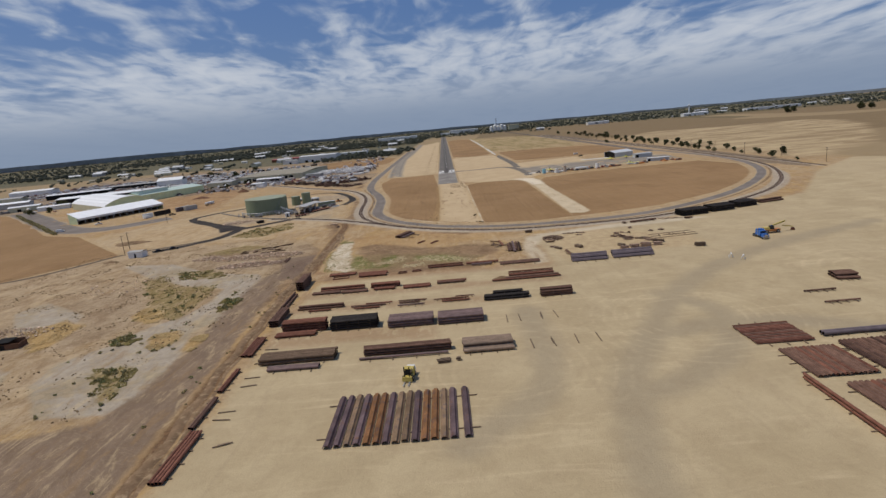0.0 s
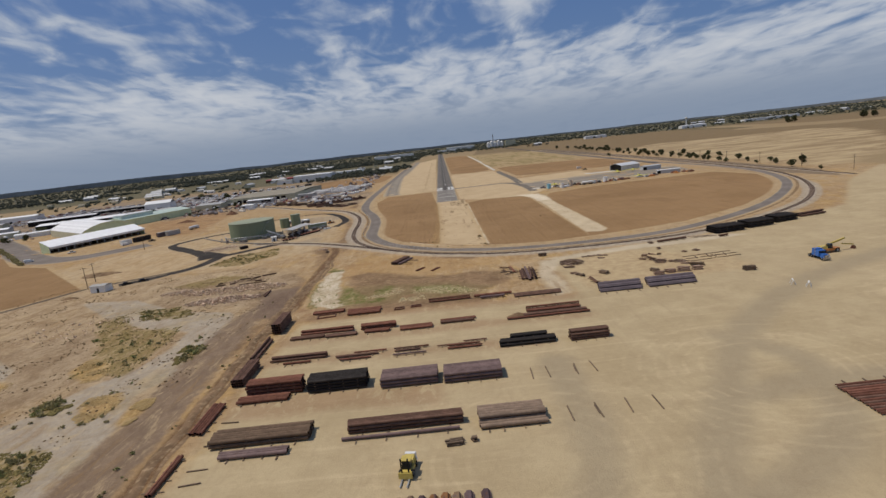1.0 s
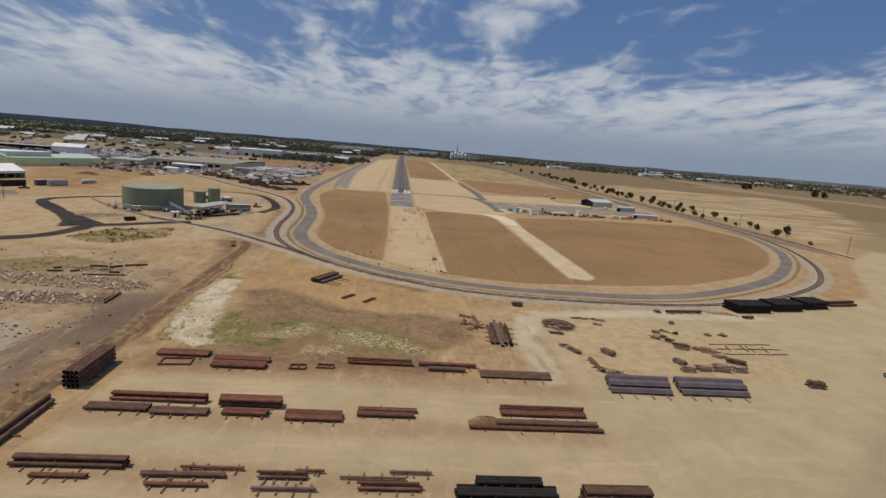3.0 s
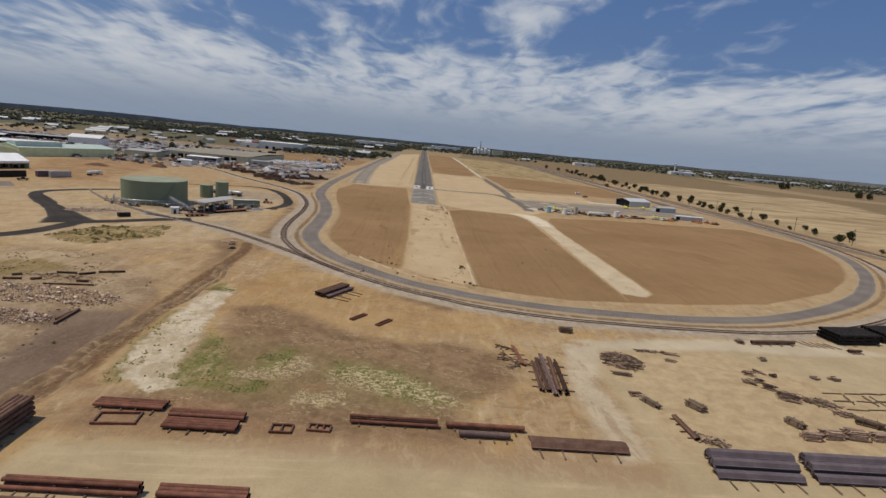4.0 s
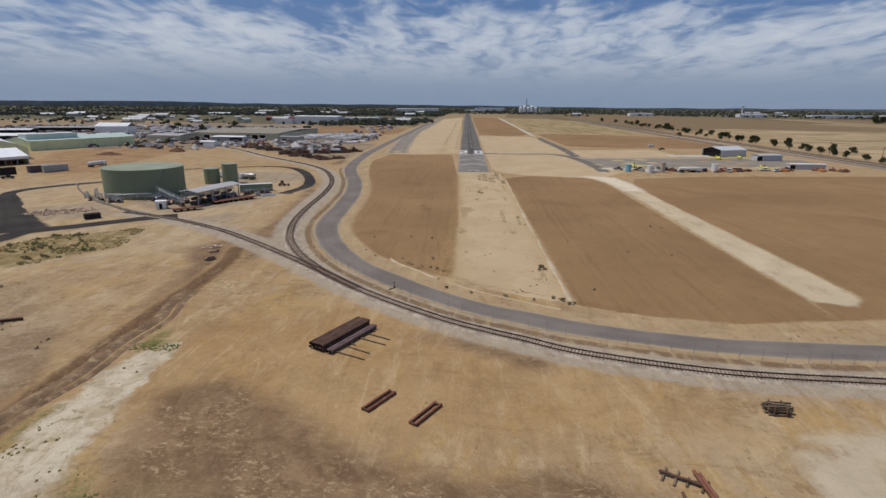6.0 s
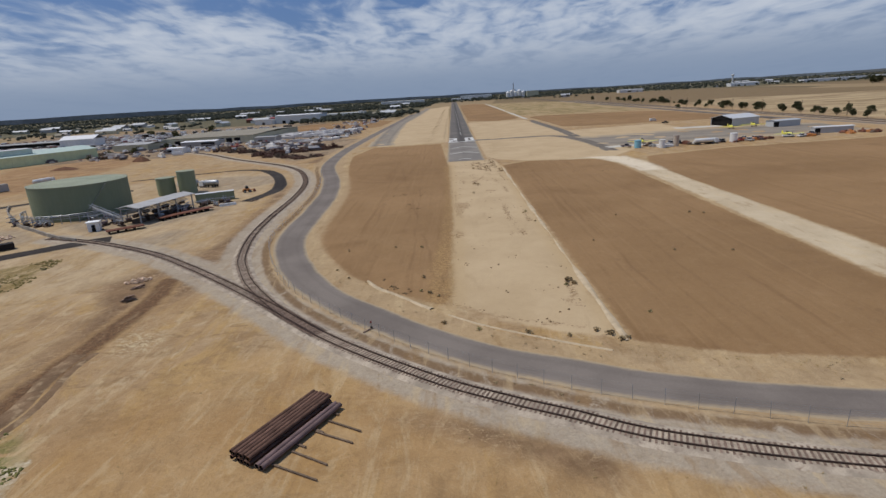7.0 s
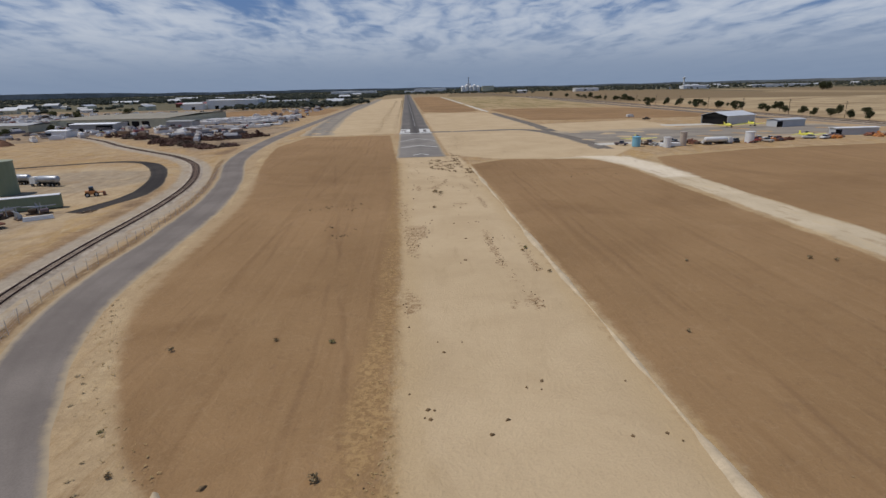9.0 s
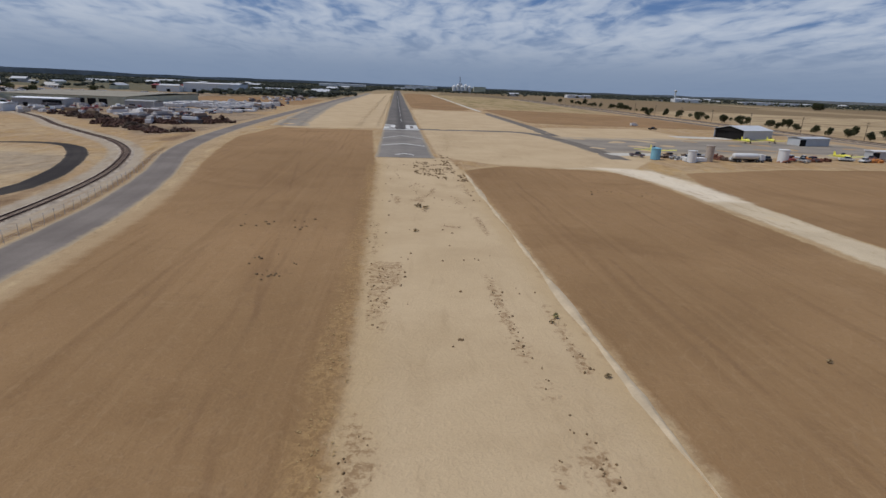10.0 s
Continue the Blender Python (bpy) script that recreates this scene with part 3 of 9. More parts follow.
def build_ground():
    def axis(lo, a, b, hi, step):
        out = list(np.arange(a, b + 0.01, step))
        s, x = step, a
        left = []
        while x > lo:
            s *= 1.22
            x -= s
            left.append(x)
        s, x = step, b
        while x < hi:
            s *= 1.22
            x += s
            out.append(x)
        return np.array(left[::-1] + out)

    xs, ys = axis(-9000, -190, 270, 9000, 1.6), axis(-4000, -10, 620, 9000, 1.6)
    gx, gy = np.meshgrid(xs, ys)
    px, py = gx.ravel(), gy.ravel()
    nx, ny = len(xs), len(ys)
    k = np.arange(nx * ny).reshape(ny, nx)
    faces = np.stack([k[:-1, :-1], k[:-1, 1:], k[1:, 1:], k[1:, :-1]], -1).reshape(-1, 4)
    me = bpy.data.meshes.new("ground")
    me.vertices.add(len(px))
    wob = 0.10 * np.sin(px * 0.21 + 1.7 * np.sin(py * 0.13)) * np.cos(py * 0.17 + 1.3 * np.sin(px * 0.11))
    rd, rl = line_distance(px, py, ROAD), line_distance(px, py, np.vstack([RAIL[::4], BRANCH[::4], TRACK_B[::4]]))
    flat = np.clip((np.minimum(rd, rl) - 5) / 6, 0, 1) * (np.abs(px) > 20) * ((np.abs(px) > 130) | (py > 300) | (py < 190))
    pz = wob * flat - 0.05
    me.vertices.foreach_set("co", np.stack([px, py, pz], 1).ravel())
    me.loops.add(faces.size)
    me.loops.foreach_set("vertex_index", faces.ravel())
    me.polygons.add(len(faces))
    me.polygons.foreach_set("loop_start", np.arange(0, faces.size, 4))
    me.polygons.foreach_set("use_smooth", np.ones(len(faces), bool))
    me.update(calc_edges=True)
    for zone, polys in ZONES.items():
        d = np.full(px.shape, -40.0)
        for q in polys:
            d = np.maximum(d, polygon_distance(px, py, q))
        me.attributes.new("z_" + zone, "FLOAT", "POINT").data.foreach_set("value", np.clip(d, -40, 40))
    lane = line_distance(px, py, LANE)
    me.attributes.new("z_ditch", "FLOAT", "POINT").data.foreach_set("value", line_distance(px, py, DITCH))
    weed = np.vstack([spline(q, 0.8) if len(q) > 2 else np.linspace(q[0], q[1], 16) for q in STRIP_LINES])
    me.attributes.new("z_weedline", "FLOAT", "POINT").data.foreach_set("value", line_distance(px, py, weed))
    me.attributes.new("z_lane", "FLOAT", "POINT").data.foreach_set("value", lane)
    me.attributes.new("z_road", "FLOAT", "POINT").data.foreach_set("value", rd)
    me.attributes.new("z_rail", "FLOAT", "POINT").data.foreach_set("value", rl)

    mat = bpy.data.materials.new("dry_ground")
    mat.use_nodes = True
    n = Nodes(mat.node_tree)
    bsdf = mat.node_tree.nodes["Principled BSDF"]
    co = n.tree.nodes.new("ShaderNodeTexCoord").outputs["Object"]
    n1, n2 = n.noise(co, 0.012, 5, 0.6), n.noise(co, 0.055, 5, 0.62, 0.3)
    n3, n4 = n.noise(co, 0.35, 5, 0.65), n.noise(co, 2.6, 4, 0.7)
    edge = n.math("ADD", n.math("MULTIPLY_ADD", n3, 5.0, -2.5), n.math("MULTIPLY_ADD", n4, 1.4, -0.7))
    big_edge = n.math("ADD", edge, n.math("MULTIPLY_ADD", n2, 14.0, -7.0))

    def zone(name, amount=1.0, soft=0.5, e=edge, gain=1.0, at=0.0):
        d = n.math("ADD", n.attr("z_" + name), n.math("MULTIPLY", e, gain))
        return n.ramp(d, at - soft, at + soft, 0.0, amount)

    # dry tan earth, with golden and greyer stretches
    col = n.mix(n.ramp(n1, 0.35, 0.65), (0.36, 0.255, 0.15), (0.43, 0.335, 0.215))
    col = n.mix(n.ramp(n2, 0.45, 0.72, 0, 0.55), col, (0.40, 0.265, 0.125))
    col = n.mix(n.ramp(n3, 0.5, 0.8, 0, 0.45), col, (0.27, 0.19, 0.12))
    wild = n.noise(n.scaled(co, 1, 0.4, 1, -38), 0.13, 8, 0.72, 1.2)
    wild_b = n.noise(n.scaled(co, 0.5, 1, 1, -30), 0.22, 8, 0.76, 1.0)
    wild_c = n.noise(n.scaled(co, 1, 0.5, 1, 15), 0.34, 7, 0.76, 0.8)
    col = n.mix(n.ramp(wild, 0.48, 0.60, 0, 0.7), col, (0.43, 0.295, 0.125))
    col = n.mix(n.ramp(wild_b, 0.51, 0.61, 0, 0.6), col, (0.235, 0.16, 0.09))
    col = n.mix(n.ramp(wild_c, 0.54, 0.64, 0, 0.6), col, (0.50, 0.42, 0.285))
    # far country: farm plots
    vor = n.tree.nodes.new("ShaderNodeTexVoronoi")
    vor.distance = "CHEBYCHEV"
    n.put(vor.inputs["Vector"], n.scaled(co, 1, 0.55, 1, 12))
    vor.inputs["Scale"].default_value = 0.0034
    plot = n.mix(n.ramp(n.math("FRACT", n.math("MULTIPLY", vor.outputs["Color"], 7.0)), 0.2, 0.8), (0.190, 0.142, 0.082), (0.285, 0.222, 0.135))
    plot = n.mix(n.ramp(vor.outputs["Color"], 0.60, 0.66), plot, (0.115, 0.10, 0.058))
    sep = n.tree.nodes.new("ShaderNodeSeparateXYZ")
    n.put(sep.inputs[0], co)
    away = n.math("MAXIMUM", n.ramp(sep.outputs[1], 900, 1100), n.math("MAXIMUM", n.ramp(sep.outputs[0], 300, 330), n.ramp(sep.outputs[0], -420, -520)))
    col = n.mix(away, col, n.mix(n.ramp(n2, 0.4, 0.7, 0, 0.4), plot, (0.25, 0.2, 0.12)))
    col = n.mix(zone("gold", 0.7, 6, big_edge), col, n.mix(n.ramp(n2, 0.35, 0.65), (0.36, 0.225, 0.095), (0.43, 0.30, 0.155)))
    tracks = n.noise(n.scaled(co, 0.8, 1.1, 1, 38), 0.16, 8, 0.72, 0.9)
    col = n.mix(zone("brown", 0.92, 2.5, big_edge, 0.45), col, n.mix(n.ramp(tracks, 0.4, 0.62), (0.140, 0.088, 0.054), (0.240, 0.160, 0.098)))
    fleck = n.math("MULTIPLY", n.ramp(n.noise(n.scaled(co, 0.8, 1.2, 1, 30), 1.3, 6, 0.75, 0.8), 0.53, 0.60), n.ramp(n.noise(co, 0.12, 4, 0.6), 0.42, 0.58))
    col = n.mix(n.math("MULTIPLY", fleck, zone("brown", 0.8, 3, big_edge, 0.45)), col, (0.46, 0.365, 0.235))
    turn = n.tree.nodes.new("ShaderNodeVectorMath")
    turn.operation = "DISTANCE"
    n.put(turn.inputs[0], co)
    turn.inputs[1].default_value = (24, 262, 0)
    arc = n.math("SINE", n.math("ADD", n.math("MULTIPLY", turn.outputs["Value"], 2.1), n.math("MULTIPLY", n2, 7.0)))
    arc = n.math("MULTIPLY", n.ramp(arc, 0.2, 0.9), n.ramp(wild_b, 0.4, 0.56))
    col = n.mix(n.math("MULTIPLY", arc, zone("brown", 0.22, 3, big_edge, 0.45)), col, (0.36, 0.265, 0.155))
    # pale packed yard with lighter wheel marks
    marks = n.noise(n.scaled(co, 0.16, 1.3, 1, 12), 0.22, 5, 0.6, 1.4)
    marks_b = n.noise(n.scaled(co, 1.1, 0.12, 1, -14), 0.20, 5, 0.6, 1.2)
    yard = n.mix(n.ramp(n2, 0.35, 0.68), (0.392, 0.326, 0.212), (0.462, 0.392, 0.262))
    yard = n.mix(n.ramp(marks, 0.52, 0.72, 0, 0.55), yard, (0.54, 0.455, 0.315))
    yard = n.mix(n.ramp(marks_b, 0.54, 0.74, 0, 0.55), yard, (0.37, 0.305, 0.205))
    yard = n.mix(n.ramp(n1, 0.45, 0.62, 0, 0.4), yard, (0.43, 0.36, 0.245))
    lane = n.math("ADD", n.attr("z_lane"), n.math("ADD", n.math("MULTIPLY_ADD", n2, 5.0, -2.5), n.math("MULTIPLY", edge, 0.5)))
    yard = n.mix(n.ramp(lane, 1.0, 6.5, 0.8, 0.0), yard, (0.325, 0.280, 0.200))
    for cx, cy, wave, amount in ((92, 88, 0.42, 0.24), (58, 128, 0.55, 0.2), (8, 108, 0.5, 0.16), (130, 150, 0.36, 0.24)):
        off = n.tree.nodes.new("ShaderNodeVectorMath")
        off.operation = "DISTANCE"
        n.put(off.inputs[0], co)
        off.inputs[1].default_value = (cx, cy, 0)
        r = off.outputs["Value"]
        ring = n.math("SINE", n.math("ADD", n.math("MULTIPLY", r, wave * 4), n.math("MULTIPLY", n2, 9.0)))
        worn = n.math("MULTIPLY", n.ramp(ring, 0.35, 0.95), n.math("MULTIPLY", n.ramp(r, 9, 13), n.ramp(r, 36, 22)))
        yard = n.mix(n.math("MULTIPLY", n.math("MULTIPLY", worn, amount), n.ramp(marks, 0.4, 0.6)), yard, (0.62, 0.52, 0.36))
    col = n.mix(zone("yard", 1.0, 2.5), col, yard)
    col = n.mix(n.math("MULTIPLY", zone("row_dirt", 0.6, 2.5, big_edge, 0.6), n.ramp(wild_c, 0.34, 0.52)), col, (0.285, 0.185, 0.115))
    col = n.mix(zone("scrap", 0.8, 3, big_edge), col, n.mix(n.ramp(n3, 0.35, 0.7), (0.49, 0.40, 0.255), (0.37, 0.28, 0.175)))
    col = n.mix(zone("town", 0.92, 8, big_edge), col, n.mix(n.ramp(n2, 0.38, 0.62), (0.085, 0.090, 0.058), (0.135, 0.125, 0.082)))
    col = n.mix(zone("beige", 0.6, 6, big_edge), col, n.mix(n.ramp(wild, 0.42, 0.6), (0.52, 0.44, 0.315), (0.42, 0.335, 0.215)))
    col = n.mix(zone("lot", 0.95, 4, big_edge), col, n.mix(n.ramp(n2, 0.35, 0.65), (0.165, 0.130, 0.098), (0.33, 0.265, 0.195)))
    col = n.mix(zone("rusty", 0.85, 5, big_edge), col, n.mix(n.ramp(n2, 0.35, 0.65), (0.24, 0.145, 0.075), (0.37, 0.235, 0.125)))
    col = n.mix(zone("gravel", 0.7, 2.5, big_edge, 0.6), col, n.mix(n.ramp(n3, 0.35, 0.65), (0.23, 0.205, 0.17), (0.36, 0.31, 0.245)))
    stony = n.mix(n.ramp(n.noise(n.scaled(co, 1, 0.6, 1, 30), 0.11, 8, 0.72, 0.8), 0.38, 0.60), (0.255, 0.190, 0.125), (0.42, 0.345, 0.245))
    stony = n.mix(n.ramp(n.noise(co, 0.5, 7, 0.75, 0.6), 0.54, 0.62, 0, 0.7), stony, (0.19, 0.145, 0.085))
    stony = n.mix(n.ramp(n.noise(co, 0.8, 6, 0.75, 0.4), 0.57, 0.64, 0, 0.8), stony, (0.52, 0.46, 0.37))
    col = n.mix(zone("scrub", 0.75, 5, big_edge), col, stony)
    slab = n.mix(n.ramp(n3, 0.3, 0.75), (0.325, 0.298, 0.258), (0.430, 0.398, 0.348))
    weedy = n.ramp(n.math("ADD", n.math("MULTIPLY", n2, 0.6), n.math("MULTIPLY", n3, 0.45)), 0.50, 0.60)
    slab = n.mix(n.math("MULTIPLY", weedy, 0.45), slab, n.mix(n.ramp(n3, 0.4, 0.65), (0.24, 0.20, 0.095), (0.34, 0.26, 0.13)))
    col = n.mix(zone("slab", 0.95, 0.9, big_edge, 0.3, -1.2), col, slab)
    col = n.mix(zone("track", 0.95, 1.5), col, n.mix(n.ramp(n.noise(n.scaled(co, 1.0, 0.3, 1, -8), 0.3, 6, 0.7, 0.8), 0.35, 0.7), (0.158, 0.118, 0.092), (0.225, 0.172, 0.132)))
    col = n.mix(zone("tint", 0.5, 3, big_edge, 0.5), col, n.mix(n.ramp(wild_c, 0.42, 0.6), (0.155, 0.132, 0.055), (0.25, 0.20, 0.105)))
    mauve = zone("mauve", 0.9, 1.5, edge, 0.5)
    col = n.mix(mauve, col, n.mix(n.ramp(wild, 0.4, 0.6), (0.132, 0.095, 0.078), (0.180, 0.135, 0.108)))
    col = n.mix(zone("redtrack", 0.8, 1.0, edge, 0.4), col, n.mix(n.ramp(wild_b, 0.4, 0.6), (0.205, 0.115, 0.066), (0.33, 0.215, 0.13)))
    tuft = n.noise(co, 1.5, 6, 0.75, 0.5)
    green = n.mix(n.ramp(tuft, 0.40, 0.60), (0.085, 0.105, 0.028), (0.20, 0.20, 0.070))
    thin = n.ramp(n.math("ADD", n.math("MULTIPLY", n.noise(co, 0.4, 7, 0.72, 0.6), 0.7), n.math("MULTIPLY", n3, 0.35)), 0.41, 0.53)
    col = n.mix(n.math("MULTIPLY", zone("weeds", 1.0, 1.5, big_edge, 0.35), thin), col, green)
    hay = n.ramp(n.noise(n.scaled(co, 0.8, 1.3, 1, 12), 1.0, 6, 0.78, 0.8), 0.49, 0.57)
    col = n.mix(n.math("MULTIPLY", zone("straw", 1.0, 2.0, big_edge, 0.4), hay), col, (0.56, 0.49, 0.335))
    herb = n.ramp(n.math("ADD", n.math("MULTIPLY", wild_c, 0.55), n.math("MULTIPLY", tuft, 0.45)), 0.41, 0.51)
    col = n.mix(n.math("MULTIPLY", zone("olive", 0.97, 1.4, big_edge, 0.35), n.math("MAXIMUM", herb, 0.2)), col, n.mix(n.ramp(tuft, 0.42, 0.6), (0.140, 0.118, 0.044), (0.275, 0.212, 0.090)))
    col = n.mix(zone("gold_patch", 0.9, 1.3, big_edge, 0.3), col, n.mix(n.ramp(tuft, 0.4, 0.6), (0.30, 0.195, 0.072), (0.48, 0.345, 0.155)))
    col = n.mix(zone("chalk", 0.97, 0.8, edge, 1.5), col, n.mix(n.ramp(wild_c, 0.40, 0.60), (0.60, 0.555, 0.46), (0.45, 0.39, 0.285)))
    col = n.mix(n.math("MULTIPLY", zone("chalk", 0.75, 1.0, edge, 1.5), n.ramp(n.noise(co, 0.5, 6, 0.7, 0.6), 0.56, 0.66)), col, (0.21, 0.20, 0.085))
    col = n.mix(zone("lane_pale", 0.85, 1.5, edge, 0.7), col, n.mix(n.ramp(n2, 0.35, 0.65), (0.475, 0.425, 0.335), (0.55, 0.495, 0.395)))
    col = n.mix(zone("heath", 0.85, 8, big_edge), col, n.mix(n.ramp(n.noise(n.scaled(co, 1, 0.25, 1, 4), 0.05, 7, 0.68, 0.8), 0.40, 0.62), (0.40, 0.315, 0.185), (0.235, 0.195, 0.090)))
    col = n.mix(zone("dryplain", 0.85, 10, big_edge), col, n.mix(n.ramp(n.noise(n.scaled(co, 0.35, 1, 1, 20), 0.035, 7, 0.68, 0.6), 0.40, 0.60), (0.47, 0.385, 0.245), (0.27, 0.205, 0.125)))
    ditch = n.math("ADD", n.attr("z_ditch"), n.math("MULTIPLY", edge, 0.5))
    col = n.mix(n.ramp(ditch, 2.0, 4.2, 0.5, 0.0), col, (0.42, 0.285, 0.135))
    # dark red-brown ditch soil, with the bank's shadow darkened into its colour
    col = n.mix(n.ramp(ditch, 1.2, 2.9, 0.95, 0.0), col, n.mix(n.ramp(tuft, 0.4, 0.6), (0.082, 0.046, 0.028), (0.165, 0.095, 0.052)))
    pale = n.mix(n.ramp(n2, 0.3, 0.7), (0.440, 0.348, 0.226), (0.505, 0.408, 0.275))
    pale = n.mix(n.ramp(n.noise(n.scaled(co, 1.0, 0.2, 1), 0.3, 5, 0.65, 0.6), 0.55, 0.8, 0, 0.5), pale, (0.33, 0.25, 0.15))
    col = n.mix(zone("pale", 1.0, 0.7, edge, 0.55), col, pale)
    # tilled brown fields with faint furrows
    furrow = n.noise(n.scaled(co, 0.9, 0.04, 1, 4), 0.6, 4, 0.6, 0.5)
    field = n.mix(n.ramp(n1, 0.35, 0.65), (0.236, 0.151, 0.076), (0.297, 0.194, 0.102))
    field = n.mix(n.ramp(n2, 0.5, 0.8, 0, 0.4), field, (0.33, 0.228, 0.125))
    field = n.mix(n.ramp(furrow, 0.5, 0.72, 0, 0.45), field, (0.19, 0.115, 0.055))
    field = n.mix(n.ramp(n4, 0.45, 0.8, 0, 0.35), field, (0.31, 0.21, 0.12))
    field = n.mix(n.ramp(n.noise(co, 0.03, 4, 0.6, 1.0), 0.5, 0.72, 0, 0.5), field, (0.185, 0.112, 0.054))
    drill = n.noise(n.scaled(co, 0.35, 0.006, 1, 5), 1.0, 5, 0.65, 0.6)
    field = n.mix(n.ramp(drill, 0.55, 0.63, 0, 0.07), field, (0.17, 0.105, 0.054))
    drill_b = n.noise(n.scaled(co, 0.5, 0.01, 1, -7), 0.8, 4, 0.6, 1.0)
    field = n.mix(n.ramp(drill_b, 0.58, 0.66, 0, 0.14), field, (0.36, 0.25, 0.14))
    wob = n.math("MULTIPLY_ADD", n.noise(n.scaled(co, 0.2, 1, 1), 0.05, 2), 2.4, -1.2)
    gate = n.ramp(n.noise(n.scaled(co, 1, 0.25, 1), 0.12, 4, 0.65), 0.40, 0.56)
    for x0, lean, amount in ((27.2, 0.0, 0.55), (24.9, 0.0, 0.3), (-16.2, -0.035, 0.5), (-18.4, -0.035, 0.3), (-13.0, -0.13, 0.45), (-27, -0.05, 0.4), (-33.5, 0.06, 0.35), (36.5, 0.02, 0.35), (45, 0.01, 0.4), (53, 0.0, 0.3), (92, 0.03, 0.4), (118, 0.05, 0.35), (150, 0.06, 0.35)):
        u = n.math("ADD", n.math("MULTIPLY_ADD", sep.outputs[1], -lean, sep.outputs[0]), n.math("ADD", wob, 330 * lean - x0))
        line = n.ramp(n.math("ABSOLUTE", u), 0.1, 0.55, 0.6 * amount, 0.0)
        field = n.mix(n.math("MULTIPLY", line, gate), field, (0.150, 0.088, 0.048))
    clod = n.ramp(n.noise(n.scaled(co, 1, 0.5, 1), 0.8, 6, 0.78, 0.5), 0.55, 0.66)
    field = n.mix(n.math("MULTIPLY", clod, 0.35), field, (0.17, 0.105, 0.060))
    f = zone("field", 1.0, 0.7, edge, 0.5)
    rim = n.math("MULTIPLY", zone("field", 1.0, 1.5, edge, 0.6, -3.0), n.math("SUBTRACT", 1.0, f))
    col = n.mix(n.math("MULTIPLY", rim, 0.6), col, (0.44, 0.34, 0.205))
    col = n.mix(f, col, field)
    gold_band = n.math("MULTIPLY", zone("edge_grass", 0.7, 1.2, edge, 0.7), n.ramp(wild_c, 0.36, 0.5))
    col = n.mix(gold_band, col, n.mix(n.ramp(tuft, 0.42, 0.58), (0.23, 0.148, 0.07), (0.39, 0.27, 0.13)))
    col = n.mix(zone("strip", 0.95, 0.8, edge, 0.45), col, n.mix(n.ramp(n2, 0.3, 0.7), (0.46, 0.395, 0.29), (0.57, 0.505, 0.385)))
    col = n.mix(zone("white", 0.9, 2.5, edge), col, (0.68, 0.63, 0.53))
    col = n.mix(zone("railbed", 0.9, 1.5, edge, 0.6), col, n.mix(n.ramp(n3, 0.35, 0.65), (0.135, 0.112, 0.092), (0.20, 0.165, 0.13)))
    # dusty shoulders and grey ballast
    near_road = n.math("SUBTRACT", 7.5, n.attr("z_road"))
    col = n.mix(n.ramp(n.math("ADD", near_road, n.math("MULTIPLY", edge, 0.6)), -1.5, 1.0, 0, 0.75), col, (0.42, 0.325, 0.205))
    near_rail = n.math("SUBTRACT", n.ramp(sep.outputs[0], 225, 260, 4.8, -3.0), n.attr("z_rail"))
    gravel = n.mix(n.ramp(n4, 0.3, 0.75), (0.33, 0.302, 0.258), (0.445, 0.405, 0.345))
    col = n.mix(n.ramp(n.math("ADD", near_rail, n.math("MULTIPLY", edge, 0.5)), -1.0, 0.8, 0, 0.9), col, gravel)
    verge = n.math("ABSOLUTE", n.math("SUBTRACT", n.attr("z_road"), n.math("ADD", 5.6, n.math("MULTIPLY", edge, 0.25))))
    verge = n.math("MULTIPLY", n.ramp(verge, 0.4, 1.3, 0.92, 0.0), n.ramp(n.attr("z_rail"), 14, 9))
    col = n.mix(n.math("MULTIPLY", verge, n.ramp(wild_c, 0.32, 0.48)), col, (0.175, 0.115, 0.066))
    near = n.math("SUBTRACT", 1.0, n.math("MAXIMUM", away, n.math("MAXIMUM", f, n.math("MAXIMUM", n.math("MAXIMUM", zone("pale"), zone("yard")), n.math("MAXIMUM", n.math("MAXIMUM", zone("chalk"), mauve), zone("brown", 0.8, 2, big_edge, 0.45))))))
    scrape = n.noise(n.scaled(co, 1.0, 0.22, 1, -48), 0.34, 7, 0.7, 0.7)
    col = n.mix(n.math("MULTIPLY", near, n.ramp(scrape, 0.53, 0.63, 0, 0.42)), col, (0.53, 0.43, 0.275))
    col = n.mix(n.math("MULTIPLY", near, n.ramp(scrape, 0.46, 0.37, 0, 0.42)), col, (0.27, 0.175, 0.085))
    # weeds lying flat in broken lines on the pale strip
    flat_weed = n.math("ADD", n.attr("z_weedline"), n.math("MULTIPLY_ADD", n.noise(co, 1.3, 5, 0.7), 3.2, -1.6))
    flat_weed = n.math("MULTIPLY", n.ramp(flat_weed, 0.25, 0.9, 0.8, 0.0), n.ramp(tuft, 0.42, 0.56))
    col = n.mix(flat_weed, col, (0.235, 0.155, 0.085))
    # patchy crust, dust and faint wheel ruts over everything
    patch = n.noise(co, 0.17, 6, 0.7, 0.8)
    ruts = n.noise(n.scaled(co, 1, 1, 1, 25), 0.07, 3, 0.5, 3.5)
    rut = n.ramp(n.math("ABSOLUTE", n.math("SUBTRACT", n.math("FRACT", n.math("MULTIPLY", ruts, 9.0)), 0.5)), 0.0, 0.09, 0.28, 0.0)
    calm = n.math("SUBTRACT", 1.0, n.math("MULTIPLY", n.math("MAXIMUM", f, n.math("MAXIMUM", n.math("MAXIMUM", zone("pale", 1.3), zone("yard", 0.85)), zone("strip", 1.2))), 0.6))
